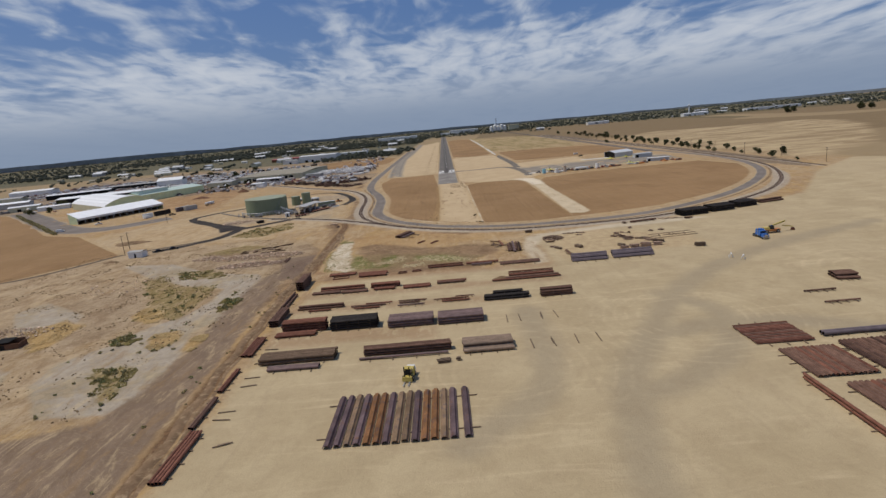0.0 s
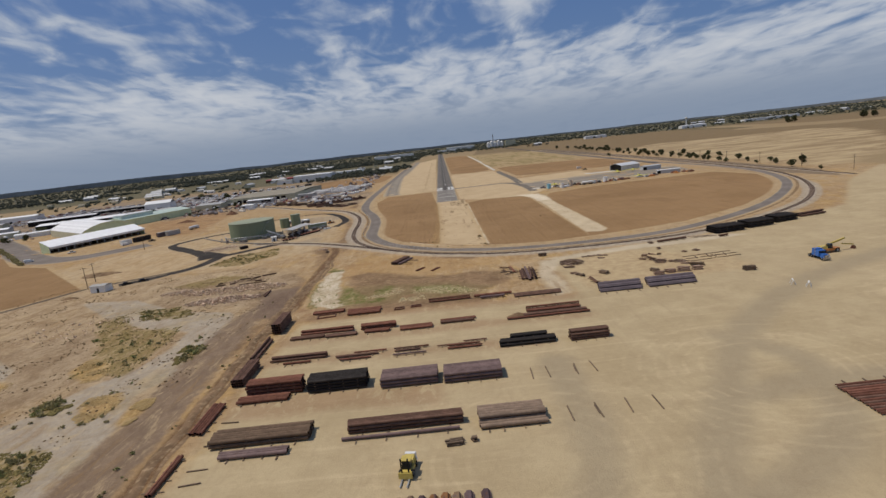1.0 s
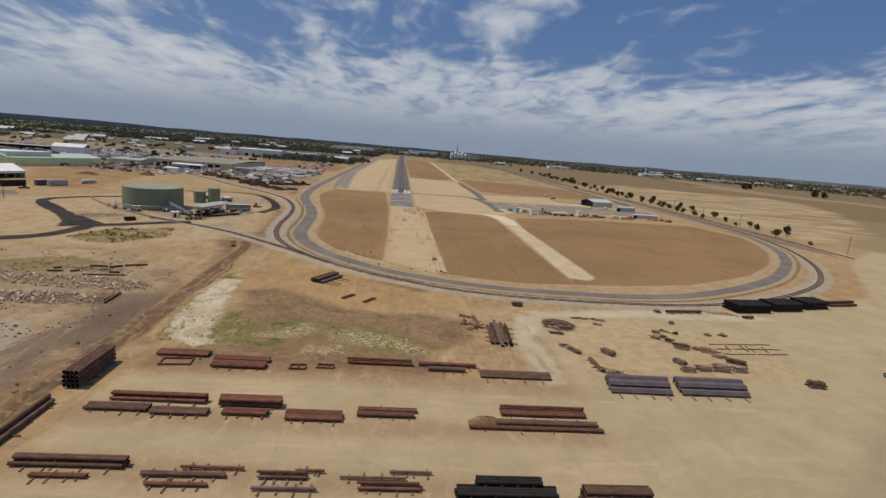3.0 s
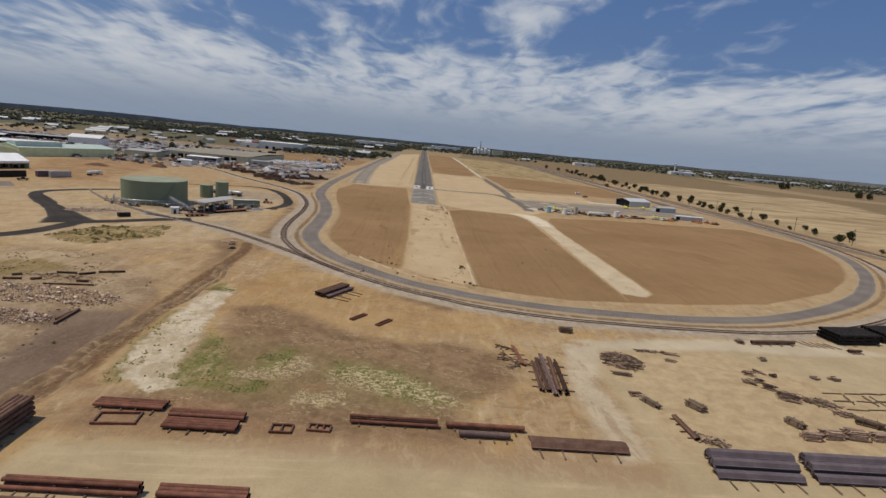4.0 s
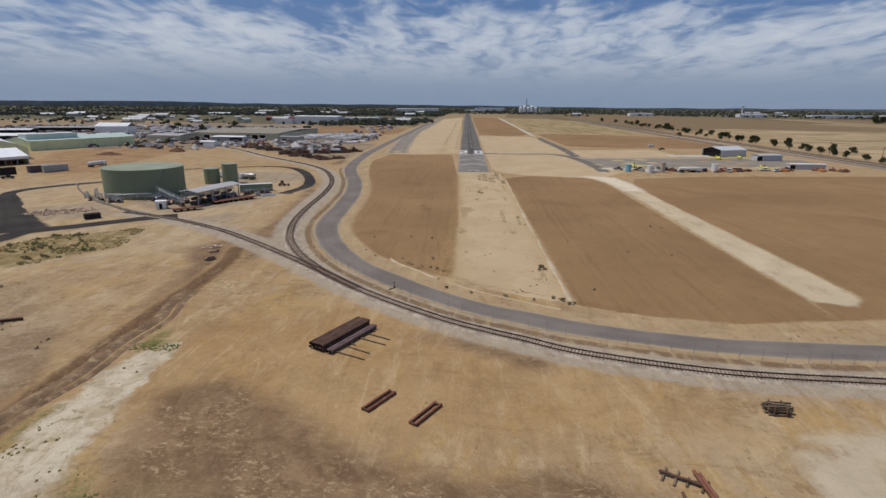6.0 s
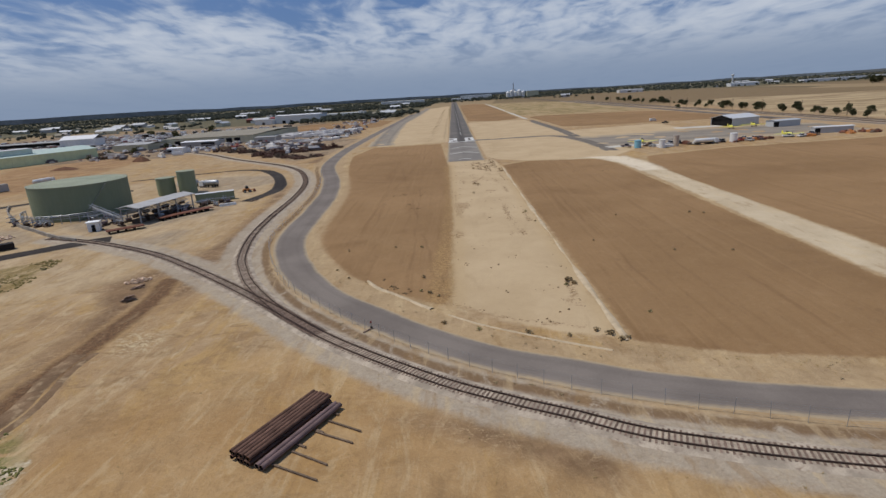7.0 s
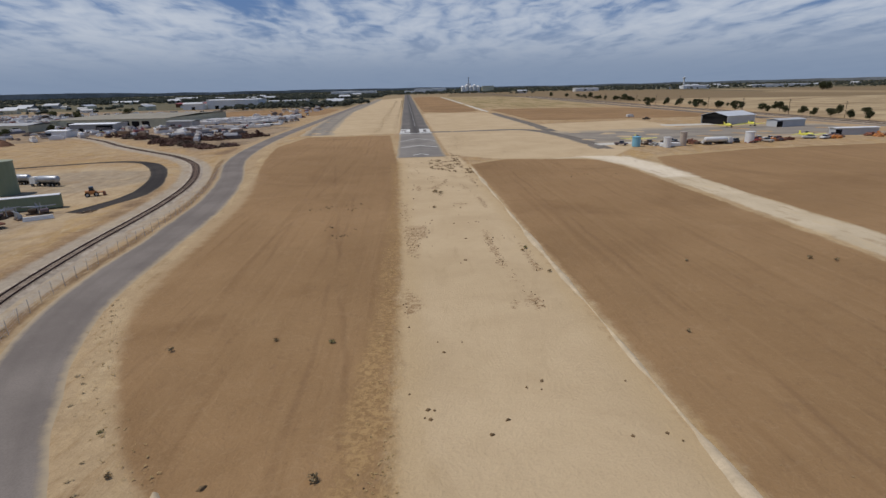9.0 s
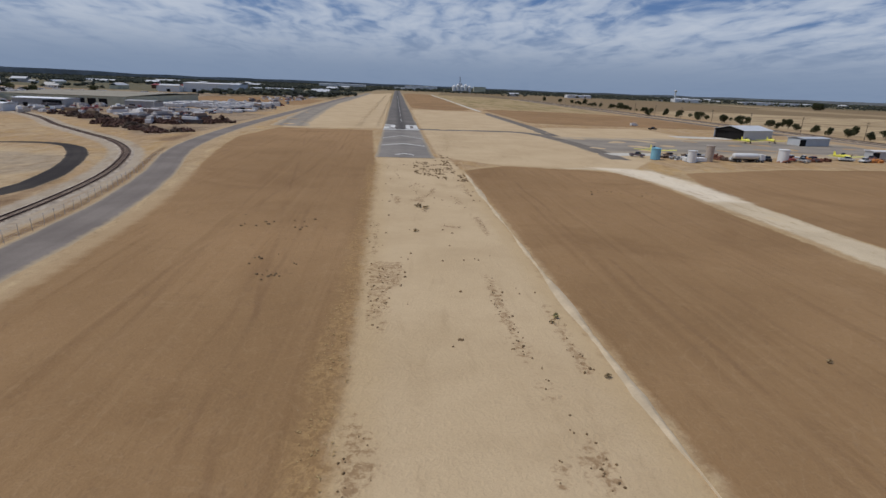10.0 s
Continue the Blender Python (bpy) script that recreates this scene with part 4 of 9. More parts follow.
    calm = n.math("MULTIPLY", calm, n.math("SUBTRACT", 1.0, n.math("MULTIPLY", away, 0.85)))
    col = n.mix(n.math("MULTIPLY", n.ramp(patch, 0.42, 0.68, 0.0, 0.55), calm), col, n.mix(0.5, col, (0.17, 0.115, 0.065)))
    col = n.mix(n.math("MULTIPLY", n.ramp(patch, 0.44, 0.25, 0.0, 0.4), calm), col, n.mix(0.35, col, (0.56, 0.46, 0.31)))
    col = n.mix(n.math("MULTIPLY", n.math("MULTIPLY", rut, calm), n.math("SUBTRACT", 1.0, away)), col, n.mix(0.6, col, (0.52, 0.42, 0.28)))
    mott = n.noise(co, 1.0, 7, 0.78, 0.4)
    col = n.mix(n.math("MULTIPLY", n.ramp(mott, 0.50, 0.62, 0.0, 0.34), calm), col, n.mix(0.55, col, (0.16, 0.105, 0.055)))
    col = n.mix(n.math("MULTIPLY", n.ramp(mott, 0.46, 0.36, 0.0, 0.3), calm), col, n.mix(0.35, col, (0.60, 0.49, 0.32)))
    # pebbles, clods and tufts
    grit = n.noise(co, 9.0, 3, 0.7)
    col = n.mix(n.math("MULTIPLY", calm, n.ramp(grit, 0.35, 0.75, 0.0, 0.2)), col, (0.15, 0.105, 0.065))
    col = n.mix(n.math("MULTIPLY", calm, n.ramp(n4, 0.58, 0.8, 0, 0.5)), col, (0.19, 0.135, 0.078))
    col = n.mix(1.0, col, (1.05, 0.985, 0.88), "MULTIPLY")
    n.put(bsdf.inputs["Base Color"], col)
    bsdf.inputs["Roughness"].default_value = 0.95
    bsdf.inputs["Specular IOR Level"].default_value = 0.15
    bump = n.add("Bump", Strength=0.5, Distance=0.25, Height=n.math("ADD", n4, n.math("MULTIPLY", n3, 0.8)))
    n.put(bsdf.inputs["Normal"], bump.outputs[0])
    me.materials.append(mat)
    tagged(new("ground", me), "dry tan earth with tilled brown fields and a packed yard", "ground", kind="structure")


build_ground()


def asphalt(name, dark, light, dust, edge=0.16, lane=(0.45, 0.22, 0.25)):
    """Worn asphalt with dust creeping in from both sides; reads the ribbon's own 'across'."""
    mat = bpy.data.materials.new(name)
    mat.use_nodes = True
    n = Nodes(mat.node_tree)
    bsdf = mat.node_tree.nodes["Principled BSDF"]
    co = n.tree.nodes.new("ShaderNodeTexCoord").outputs["Object"]
    a, b, c = n.noise(co, 0.08, 4), n.noise(co, 0.6, 5, 0.65), n.noise(co, 6.0, 3, 0.7)
    col = n.mix(n.ramp(a, 0.35, 0.65), dark, light)
    col = n.mix(n.ramp(b, 0.5, 0.75, 0, 0.4), col, light)
    col = n.mix(n.ramp(c, 0.35, 0.7, 0, 0.35), col, [v * 0.7 for v in dark])
    side = n.attr("across")
    worn = n.ramp(n.math("ABSOLUTE", n.math("SUBTRACT", side, lane[0])), lane[1], 0.0, 0, lane[2])
    col = n.mix(n.math("MULTIPLY", worn, n.ramp(b, 0.25, 0.5, 0.6, 1.0)), col, [v * 0.55 for v in dark])
    rim = n.math("ADD", side, n.math("MULTIPLY_ADD", b, 0.3, -0.15))
    col = n.mix(n.ramp(rim, 1.0 - edge - 0.08, 1.0, 0, 0.95), col, dust)
    n.put(bsdf.inputs["Base Color"], col)
    bsdf.inputs["Roughness"].default_value = 0.9
    bsdf.inputs["Specular IOR Level"].default_value = 0.1
    bump = n.add("Bump", Strength=0.2, Distance=0.03, Height=c)
    n.put(bsdf.inputs["Normal"], bump.outputs[0])
    return mat


M["asphalt"] = asphalt("worn_grey_asphalt", (0.178, 0.152, 0.130), (0.230, 0.198, 0.168), (0.40, 0.315, 0.20), 0.22, (0.45, 0.22, 0.15))
M["overrun"] = asphalt("faded_overrun_asphalt", (0.200, 0.182, 0.160), (0.262, 0.238, 0.205), (0.36, 0.285, 0.185), 0.10, (0.0, 0.3, 0.2))
M["taxi_dark"] = asphalt("dusty_brown_taxiway", (0.150, 0.130, 0.108), (0.205, 0.178, 0.145), (0.38, 0.30, 0.195), 0.35)
M["runway"] = asphalt("old_runway_asphalt", (0.130, 0.118, 0.106), (0.185, 0.167, 0.145), (0.36, 0.285, 0.185), 0.08, (0.0, 0.42, 0.85))
M["new_asphalt"] = asphalt("fresh_black_asphalt", (0.040, 0.034, 0.030), (0.062, 0.053, 0.045), (0.30, 0.23, 0.145), 0.10)
M["taxi"] = asphalt("faded_taxiway_asphalt", (0.235, 0.205, 0.165), (0.31, 0.268, 0.212), (0.43, 0.34, 0.22), 0.45)
M["pad"] = asphalt("pale_concrete", (0.50, 0.47, 0.40), (0.62, 0.58, 0.50), (0.42, 0.34, 0.23), 0.12)
M["dark_road"] = asphalt("dark_country_asphalt", (0.085, 0.075, 0.066), (0.115, 0.10, 0.088), (0.22, 0.175, 0.12), 0.05)
M["path"] = asphalt("dark_dirt_track", (0.105, 0.080, 0.056), (0.15, 0.115, 0.08), (0.28, 0.21, 0.135), 0.2)


def ribbon(name, label, centre, width, mat, z=0.04, category="road", cols=8, ragged=0.25):
    """A strip of paving along a centre line, its edges slightly uneven."""
    nrm, _ = normals(centre)
    rnd = np.random.RandomState(len(centre))
    n = len(centre)
    w = np.interp(np.arange(n), np.arange(0, n + 3, 3), rnd.uniform(-1, 1, len(np.arange(0, n + 3, 3)))) * ragged
    t = np.linspace(-1, 1, cols + 1)
    wid = np.broadcast_to(np.asarray(width, float), (n,)) / 2 + w
    pts = centre[:, None, :] + nrm[:, None, :] * (t[None, :, None] * wid[:, None, None])
    zz = z - 0.11 * (np.abs(t) > 0.99)
    v = np.concatenate([pts, np.broadcast_to(zz[None, :, None], (n, cols + 1, 1))], 2).reshape(-1, 3)
    k = np.arange(n * (cols + 1)).reshape(n, cols + 1)
    f = np.stack([k[:-1, :-1], k[1:, :-1], k[1:, 1:], k[:-1, 1:]], -1).reshape(-1, 4)
    me = bpy.data.meshes.new(name)
    me.from_pydata(v.tolist(), [], f[:, ::-1].tolist())
    me.attributes.new("across", "FLOAT", "POINT").data.foreach_set("value", np.tile(np.abs(t), n))
    me.materials.append(mat)
    me.update()
    if me.polygons[0].normal.z < 0:
        me.flip_normals()
    return tagged(new(name, me), label, category, kind="structure")


ribbon("road", "worn grey asphalt perimeter road curving round the field", ROAD, np.where(ROAD[:, 0] < 0, np.interp(ROAD[:, 1], [300, 345], [6.8, 8.2]), 6.8), M["asphalt"], 0.05)
ribbon("overrun", "faded grey asphalt overrun before the runway", spline([(0, 486), (0.05, 540), (0.1, 594)], 3.0), 19.6, M["overrun"], 0.05, "runway", 12)
ribbon("runway", "grey asphalt runway with dark rubber streaks", spline([(0.1, 594.2), (0.3, 800), (1.9, 1741), (2.6, 2300)], 4.0), 19.6, M["runway"], 0.05, "runway", 12)
ribbon("taxiway_1", "narrow asphalt cross taxiway", spline([(9.6, 603), (27, 602), (58, 604), (70, 592), (76, 560), (77.5, 525), (76, 492)], 3.0), 9.0, M["taxi_dark"], 0.03, "taxiway")
ribbon("taxiway_2", "faded diagonal taxiway beside the runway", spline([(78, 585), (80, 660), (79, 740), (78.5, 812)], 4.0), 9.0, M["taxi_dark"], 0.035, "taxiway")
ribbon("dirt_path", "pale dirt path beyond the diagonal taxiway", spline([(78.5, 814), (80, 1000), (83, 1300), (84, 1660)], 6.0), 5.0, M["pad"], 0.03, "path", 4, 0.5)
ribbon("taxiway_3", "faded pale parallel taxiway", spline([(-58, 600), (-64, 690), (-72, 900), (-70, 1100), (-66, 1580)], 4.0), 20.0, M["taxi"], 0.02, "taxiway")
ribbon("apron", "dusty grey aircraft parking apron", spline([(76, 545), (110, 548), (150, 553), (200, 556), (236, 552)], 3.0), 78.0, M["taxi"], 0.015, "apron", 16, 2.0)
ribbon("black_road_1", "fresh black asphalt access road", spline([(-138, 330), (-149, 344), (-165, 361), (-184, 381), (-194, 393), (-197, 402), (-194, 412), (-186, 423), (-170, 436), (-150, 448)], 1.5), np.interp(np.arange(200), [0, 10, 24, 48, 60, 200], [20, 13, 8.5, 8.5, 6.5, 4.5])[:len(spline([(-138, 330), (-149, 344), (-165, 361), (-184, 381), (-194, 393), (-197, 402), (-194, 412), (-186, 423), (-170, 436), (-150, 448)], 1.5))], M["new_asphalt"], 0.05)
ribbon("black_road_2", "fresh black asphalt access road", spline([(-165, 281), (-154, 288), (-144, 298), (-138, 309), (-136, 320), (-135, 331), (-126, 339), (-117, 347), (-110, 353), (-103, 357)], 1.5), 7.5, M["new_asphalt"], 0.06)
LOOP = spline([(-170, 480), (-143, 494), (-122, 501), (-108, 495), (-97, 480), (-87, 458), (-80, 435), (-79, 420), (-83, 404)], 1.5)
ribbon("loop_road", "black asphalt truck loop round the tank yard", LOOP, np.interp(np.arange(len(LOOP)), [30, 50], [3.2, 5.8]), M["new_asphalt"], 0.05)
ribbon("shed_yard", "grey asphalt yard in front of the long open shed", spline([(-470, 575), (-400, 505), (-330, 432), (-290, 398), (-258, 392), (-225, 420)], 3.0), 26.0, M["asphalt"], 0.03)
ribbon("dirt_track", "dark dirt farm track", spline([(-330, 160), (-260, 200), (-212, 236), (-197, 251), (-181, 279), (-160, 292), (-140, 305)], 2.0), 4.0, M["path"], 0.03)
ribbon("country_road", "grey country road beside the railway", spline([(246, 640), (249, 900), (252, 1500), (262, 3000)], 6.0), 12.0, M["dark_road"], 0.03)


def ditch_berm():
    """Low earth bank along the edge of the yard and the dirt road."""
    c = spline([(-57, 62), (-58, 90), (-60, 120), (-61, 150), (-62.5, 194), (-62, 225), (-60, 262), (-62, 285)], 1.0)
    nrm, _ = normals(c)
    rnd = np.random.RandomState(5)
    prof = [(-1.7, -0.08), (-1.0, 0.1), (-0.4, 0.34), (0.2, 0.36), (0.7, 0.08), (1.2, 0.0), (1.7, 0.12), (2.3, 0.04), (2.8, -0.08)]
    v = []
    for i, (p, q) in enumerate(zip(c, nrm)):
        s = (0.75 + 0.35 * math.sin(i * 0.23) * math.sin(i * 0.071)) * min(1, i / 20, (len(c) - 1 - i) / 40)
        v += [(p[0] + q[0] * u + 0.5 * math.sin(i * 0.31) + rnd.uniform(-0.1, 0.1), p[1] + q[1] * u, (z * s if z > 0 else -0.1) + rnd.uniform(-0.015, 0.015)) for u, z in prof]
    m = len(prof)
    f = [(i * m + j, i * m + j + 1, (i + 1) * m + j + 1, (i + 1) * m + j) for i in range(len(c) - 1) for j in range(m - 1)]
    tagged(new("earth_bank", MB().add(v, f).mesh("earth_bank", M["bank"], True)), "low brown earth bank beside the dirt track", "earth bank", kind="structure")


M["bank"] = material("bank_earth", (0.205, 0.132, 0.075), 0.95, 0, 0.3, 0.25, (0.35, 0.255, 0.15), 0.5, bump=0.5, per=0)
ditch_berm()

M["ridge"] = material("pale_loose_dirt", (0.50, 0.40, 0.265), 0.95, 0, 0.15, 0.5, (0.36, 0.27, 0.165), 0.58, bump=0.4, per=0)


def dirt_ridge(label, centre, w, h):
    """A narrow windrow of pale loose dirt."""
    nrm, _ = normals(centre)
    rnd = np.random.RandomState(9)
    wd = [max(0.12, 0.8 + 0.5 * math.sin(i * 0.37) + 0.5 * math.sin(i * 0.113) + rnd.uniform(-0.2, 0.2)) for i in range(len(centre))]
    prof = [(-1.0, -0.08), (-0.45, 0.7), (0.1, 1.0), (0.5, 0.6), (1.0, -0.08)]
    v = [(p[0] + q[0] * u * w * wd[k], p[1] + q[1] * u * w, z * h * rnd.uniform(0.5, 1.2) if z > 0 else z) for k, (p, q) in enumerate(zip(centre, nrm)) for u, z in prof]
    f = [(i * 5 + j, i * 5 + j + 1, i * 5 + j + 6, i * 5 + j + 5) for i in range(len(centre) - 1) for j in range(4)]
    tagged(new("dirt_ridge", MB().add(v, f).mesh("dirt_ridge", M["ridge"], True)), label, "dirt ridge", kind="structure")


dirt_ridge("thin pale dirt ridge along the tilled field", spline([(16.4, 281), (16.1, 330), (15.9, 380), (15.9, 462)], 1.2), 0.45, 0.14)

# ---- runway paint ----
def flat_mark(name, label, quads, z=0.075):
    mb = MB()
    for q in quads:
        vs = [(x, y, z) for x, y in q] + [(x, y, z - 0.03) for x, y in q]
        m = len(q)
        mb.add(vs, [tuple(range(m))] + [(i, m + i, m + (i + 1) % m, (i + 1) % m) for i in range(m)])
    me = mb.mesh(name, M["marking"])
    if me.polygons[0].normal.z < 0:
        me.flip_normals()
    tagged(new(name, me), label, "runway marking", kind="structure")


def rect(x0, x1, y0, y1):
    return [(x0, y0), (x1, y0), (x1, y1), (x0, y1)]


def chevron(y, half, tip, t=1.0):
    return [[(-half, y - tip), (0, y), (0, y + t), (-half, y - tip + t)], [(0, y), (half, y - tip), (half, y - tip + t), (0, y + t)]]


flat_mark("threshold_bar", "faded white threshold bar across the runway", [rect(-9.6, -2.9, 594, 599), rect(1.6, 9.6, 595, 600), rect(-2.9, 1.6, 595.5, 597.5)])
flat_mark("runway_digit", "faded white painted runway digit", [rect(-9.2, -3.2, 622, 628), rect(-5.6, -3.2, 614, 622), rect(-9.2, -3.2, 609, 614), rect(-9.2, -6.8, 604.5, 609), rect(-9.2, -3.2, 602.5, 604.5)])
flat_mark("runway_digit", "faded white painted runway digit", [rect(2.6, 9.0, 623, 629), rect(2.6, 4.9, 606, 623), rect(6.7, 9.0, 606, 623), rect(2.6, 9.0, 602.5, 606)])
for cy, half, tip in ((562, 8.6, 13), (528, 8.2, 8), (496, 3.2, 4)):
    flat_mark("chevron", "faded white chevron on the overrun", chevron(cy, half, tip, 1.2))
flat_mark("centre_line", "broken white runway centre line", [rect(0.35, 0.75, y, y + 30) for y in range(660, 1700, 60)])


# ---- railway ----
def railway(name, label, line, pieces=()):
    track = thing(name, label, "railway track", kind="structure")
    nrm, d = normals(line)
    for s in (-0.755, 0.755):
        mb = MB()
        c = line[::3] + nrm[::3] * s
        m = nrm[::3]
        prof = [(-0.06, 0.16), (-0.06, 0.34), (0.06, 0.34), (0.06, 0.16)]
        v = [(p[0] + q[0] * u, p[1] + q[1] * u, z) for p, q in zip(c, m) for u, z in prof]
        f = [(i * 4 + j, i * 4 + (j + 1) % 4, i * 4 + 4 + (j + 1) % 4, i * 4 + 4 + j) for i in range(len(c) - 1) for j in range(4)]
        part("rail", mb.add(v, f), M["rail"], track)
    bed = MB()
    c, m = line[::4], nrm[::4]
    prof = [(-2.3, -0.1), (-1.45, 0.14), (1.45, 0.14), (2.3, -0.1)]
    v = [(p[0] + q[0] * u, p[1] + q[1] * u, z) for p, q in zip(c, m) for u, z in prof]
    f = [(i * 4 + j, i * 4 + j + 1, i * 4 + 5 + j, i * 4 + 4 + j) for i in range(len(c) - 1) for j in range(3)]
    part("ballast", bed.add(v, f), M["ballast"], track, "grey crushed-stone ballast")
    rest, rnd = MB(), random.Random(3)
    tie = MB().box(-1.3, 1.3, -0.12, 0.12, 0.02, 0.19)
    me = tie.mesh("tie", M["tie"])
    for i, (p, q) in enumerate(zip(line, nrm)):
        a = math.degrees(math.atan2(q[1], q[0])) + rnd.uniform(-2, 2)
        off = rnd.uniform(-0.12, 0.12)
        if any(lo < p[0] < hi and p[1] < 335 for lo, hi in pieces):
            place(new("tie", me), track, p[0] + q[0] * off, p[1] + q[1] * off, rnd.uniform(-0.03, 0.01), 0, 0, a)
        else:
            mm = pose(p[0] + q[0] * off, p[1] + q[1] * off, rnd.uniform(-0.03, 0.01), 0, 0, a)
            rest.add([mm @ Vector(x) for x in tie.v], tie.f)
    if rest.v:
        tagged(part("tie", rest, M["tie"], track, "rows of weathered wooden ties"), kind="stuff")


M["ballast"] = material("ballast_stone", (0.40, 0.335, 0.255), 0.95, 0, 0.3, 0.5, (0.22, 0.165, 0.125), 0.52, bump=0.6, fine=14)
railway("railway_1", "rusty single railway track curving on wooden ties", RAIL, [(-52, 52)])
railway("railway_2", "rusty branch track leaving the main line at a switch", BRANCH, [(-62, 0)])
railway("railway_3", "railway track running straight beside the country road", TRACK_B)

# ---- steel yard ----
RND = random.Random(11)
PIPES = {}


def pipe_mesh(r, length, mat):
    """A thick-walled pipe along x, centred, its recessed bores painted near-black as shade."""
    key = (round(r, 2), round(length, 1), mat)
    if key not in PIPES:
        n, h, inner = 12, length / 2, r * 0.86
        ring = lambda x, q: [(x, q * math.cos(2 * math.pi * i / n), q * math.sin(2 * math.pi * i / n)) for i in range(n)]
        v = ring(-h, r) + ring(h, r) + ring(-h, inner) + ring(h, inner) + ring(-h + r * 1.6, inner) + ring(h - r * 1.6, inner)
        f = []
        for i in range(n):
            j = (i + 1) % n
            f += [(i, j, n + j, n + i), (i, 2 * n + i, 2 * n + j, j), (n + i, n + j, 3 * n + j, 3 * n + i)]
            f += [(2 * n + i, 4 * n + i, 4 * n + j, 2 * n + j), (3 * n + i, 3 * n + j, 5 * n + j, 5 * n + i)]
        f += [tuple(range(4 * n, 5 * n)), tuple(range(6 * n - 1, 5 * n - 1, -1))]
        me = MB().add(v, f).mesh("pipe", M[mat])
        me.polygons.foreach_set("use_smooth", [len(q.vertices) == 4 for q in me.polygons])
        me.set_sharp_from_angle(angle=radians(45))
        me.materials.append(M["hole"])
        for q in me.polygons:
            if len(q.vertices) > 4 or q.index % 5 >= 3:
                q.material_index = 1
        PIPES[key] = me
    return PIPES[key]


TIMBER = MB().box(-0.5, 0.5, -0.09, 0.09, -0.075, 0.075).mesh("timber", M["timber"])


def pipe_stack(label, x0, x1, y0, layers, r, mat, along="x", rz=0.0, z0=0.16, jitter=0.12, step=True, back=True, group="steel stacks in the yard", ends=0.0):
    """Layers of pipes on timbers; layers counts pipes from the ground up. The front lower edge runs from (x0, y0) to (x1, y0)."""
    length = x1 - x0
    base = thing("pipe_stack", label, "pipe stack", ((x0 + x1) / 2, y0, 0) if along == "x" else (y0, (x0 + x1) / 2, 0), rz if along == "x" else rz + 90, group)
    me = pipe_mesh(r, length * (1 - 0.5 * ends), mat)
    depth = max(layers) * 2 * r
    sgn = 1
    z = z0 + r
    for k, count in enumerate(layers):
        for i in range(count):
            yy = (depth - (i + 0.5) * 2 * r) if back else (i + 0.5) * 2 * r
            place(new("pipe", me), base, RND.uniform(-jitter, jitter) * (2.5 if RND.random() < 0.15 else 1), sgn * yy, z, RND.uniform(0, 360))
        if k + 1 < len(layers) and step:
            for t in (-0.36, -0.12, 0.12, 0.36):
                w = layers[k + 1] * 2 * r
                ob = place(new("timber", TIMBER), base, t * length, sgn * ((depth - w / 2) if back else w / 2), z + r + 0.05, 0, 0, 90)
                ob.scale = (w + 0.2, 1, 0.6)
        z += 2 * r + (0.10 if step else -0.02)
    for t in (-0.38, -0.13, 0.13, 0.38):
        ob = place(new("timber", TIMBER), base, t * length + RND.uniform(-0.3, 0.3), sgn * depth / 2, 0.09, 0, 0, 90 + RND.uniform(-3, 3))
        ob.scale = (depth + RND.uniform(0.8, 2.6), 1.2, 1)
    return base


def sheet_mesh(length, w, mat, h=0.32):
    """One trough-shaped sheet pile along x with a thickness, ridge up."""
    pr = [(-0.5, 0.0), (-0.40, 0.02), (-0.22, 0.92), (0.22, 0.92), (0.40, 0.02), (0.5, 0.0)]
    prof = [(u * w, z * h) for u, z in pr] + [(u * w, z * h - 0.05) for u, z in reversed(pr)]
    m = len(prof)
    mb = MB()
    v = [(a, u, z) for a in (-length / 2, length / 2) for u, z in prof]
    f = [(i, (i + 1) % m, m + (i + 1) % m, m + i) for i in range(m)]
    k = len(pr)
    for e in (0, m):
        f += [(e + i, e + i + 1, e + m - 2 - i, e + m - 1 - i) for i in range(k - 1)]
    return mb.add(v, f).mesh("steel_sheet", M[mat])


def sheet_rack(label, x0, x1, y0, y1, count, mats, along="y", layers=1, h=0.32, split=(0, 0.0), order=None, group="sheet piles in the yard"):
    """Sheet piles side by side between two edges, on cross beams."""
    base = thing("sheet_rack", label, "sheet piles", ((x0 + x1) / 2, (y0 + y1) / 2, 0), 90 if along == "y" else 0, group)
    L, Wd = (y1 - y0, x1 - x0) if along == "y" else (x1 - x0, y1 - y0)
    w = Wd / (count + split[1])
    meshes = [sheet_mesh(L, w * (0.84 if h > 0.4 else 0.96), m, h) for m in mats]
    for k in range(layers):
        for i in range(count):
            pick = order[i] if order else (i * 7 + k * 3 + i // 3) % len(meshes)
            place(new("steel_sheet", meshes[pick]), base, RND.uniform(-0.15, 0.15), -Wd / 2 + (i + 0.5 + (split[1] if i >= split[0] else 0)) * w, 0.22 + k * (h * 0.55 + 0.05) + RND.uniform(0, 0.03), 0, 0, RND.uniform(-0.25, 0.25))
    for t in (-0.33, 0.33) if L > 14 else (-0.3, 0.0, 0.3):
        ob = place(new("timber", TIMBER), base, t * L, 0, 0.1, 0, 0, 90)
        ob.scale = (Wd + 3.0, 1.2, 1)
    return base


sheet_rack("row of rusty and purple-brown sheet piles laid out on beams", -27.4, -0.6, 82, 99.5, 15, ["pile_a", "pile_b", "pile_c"], split=(1, 0.45), order=(0, 0, 2, 1, 1, 0, 2, 2, 0, 1, 1, 0, 2, 0, 0), h=0.46)
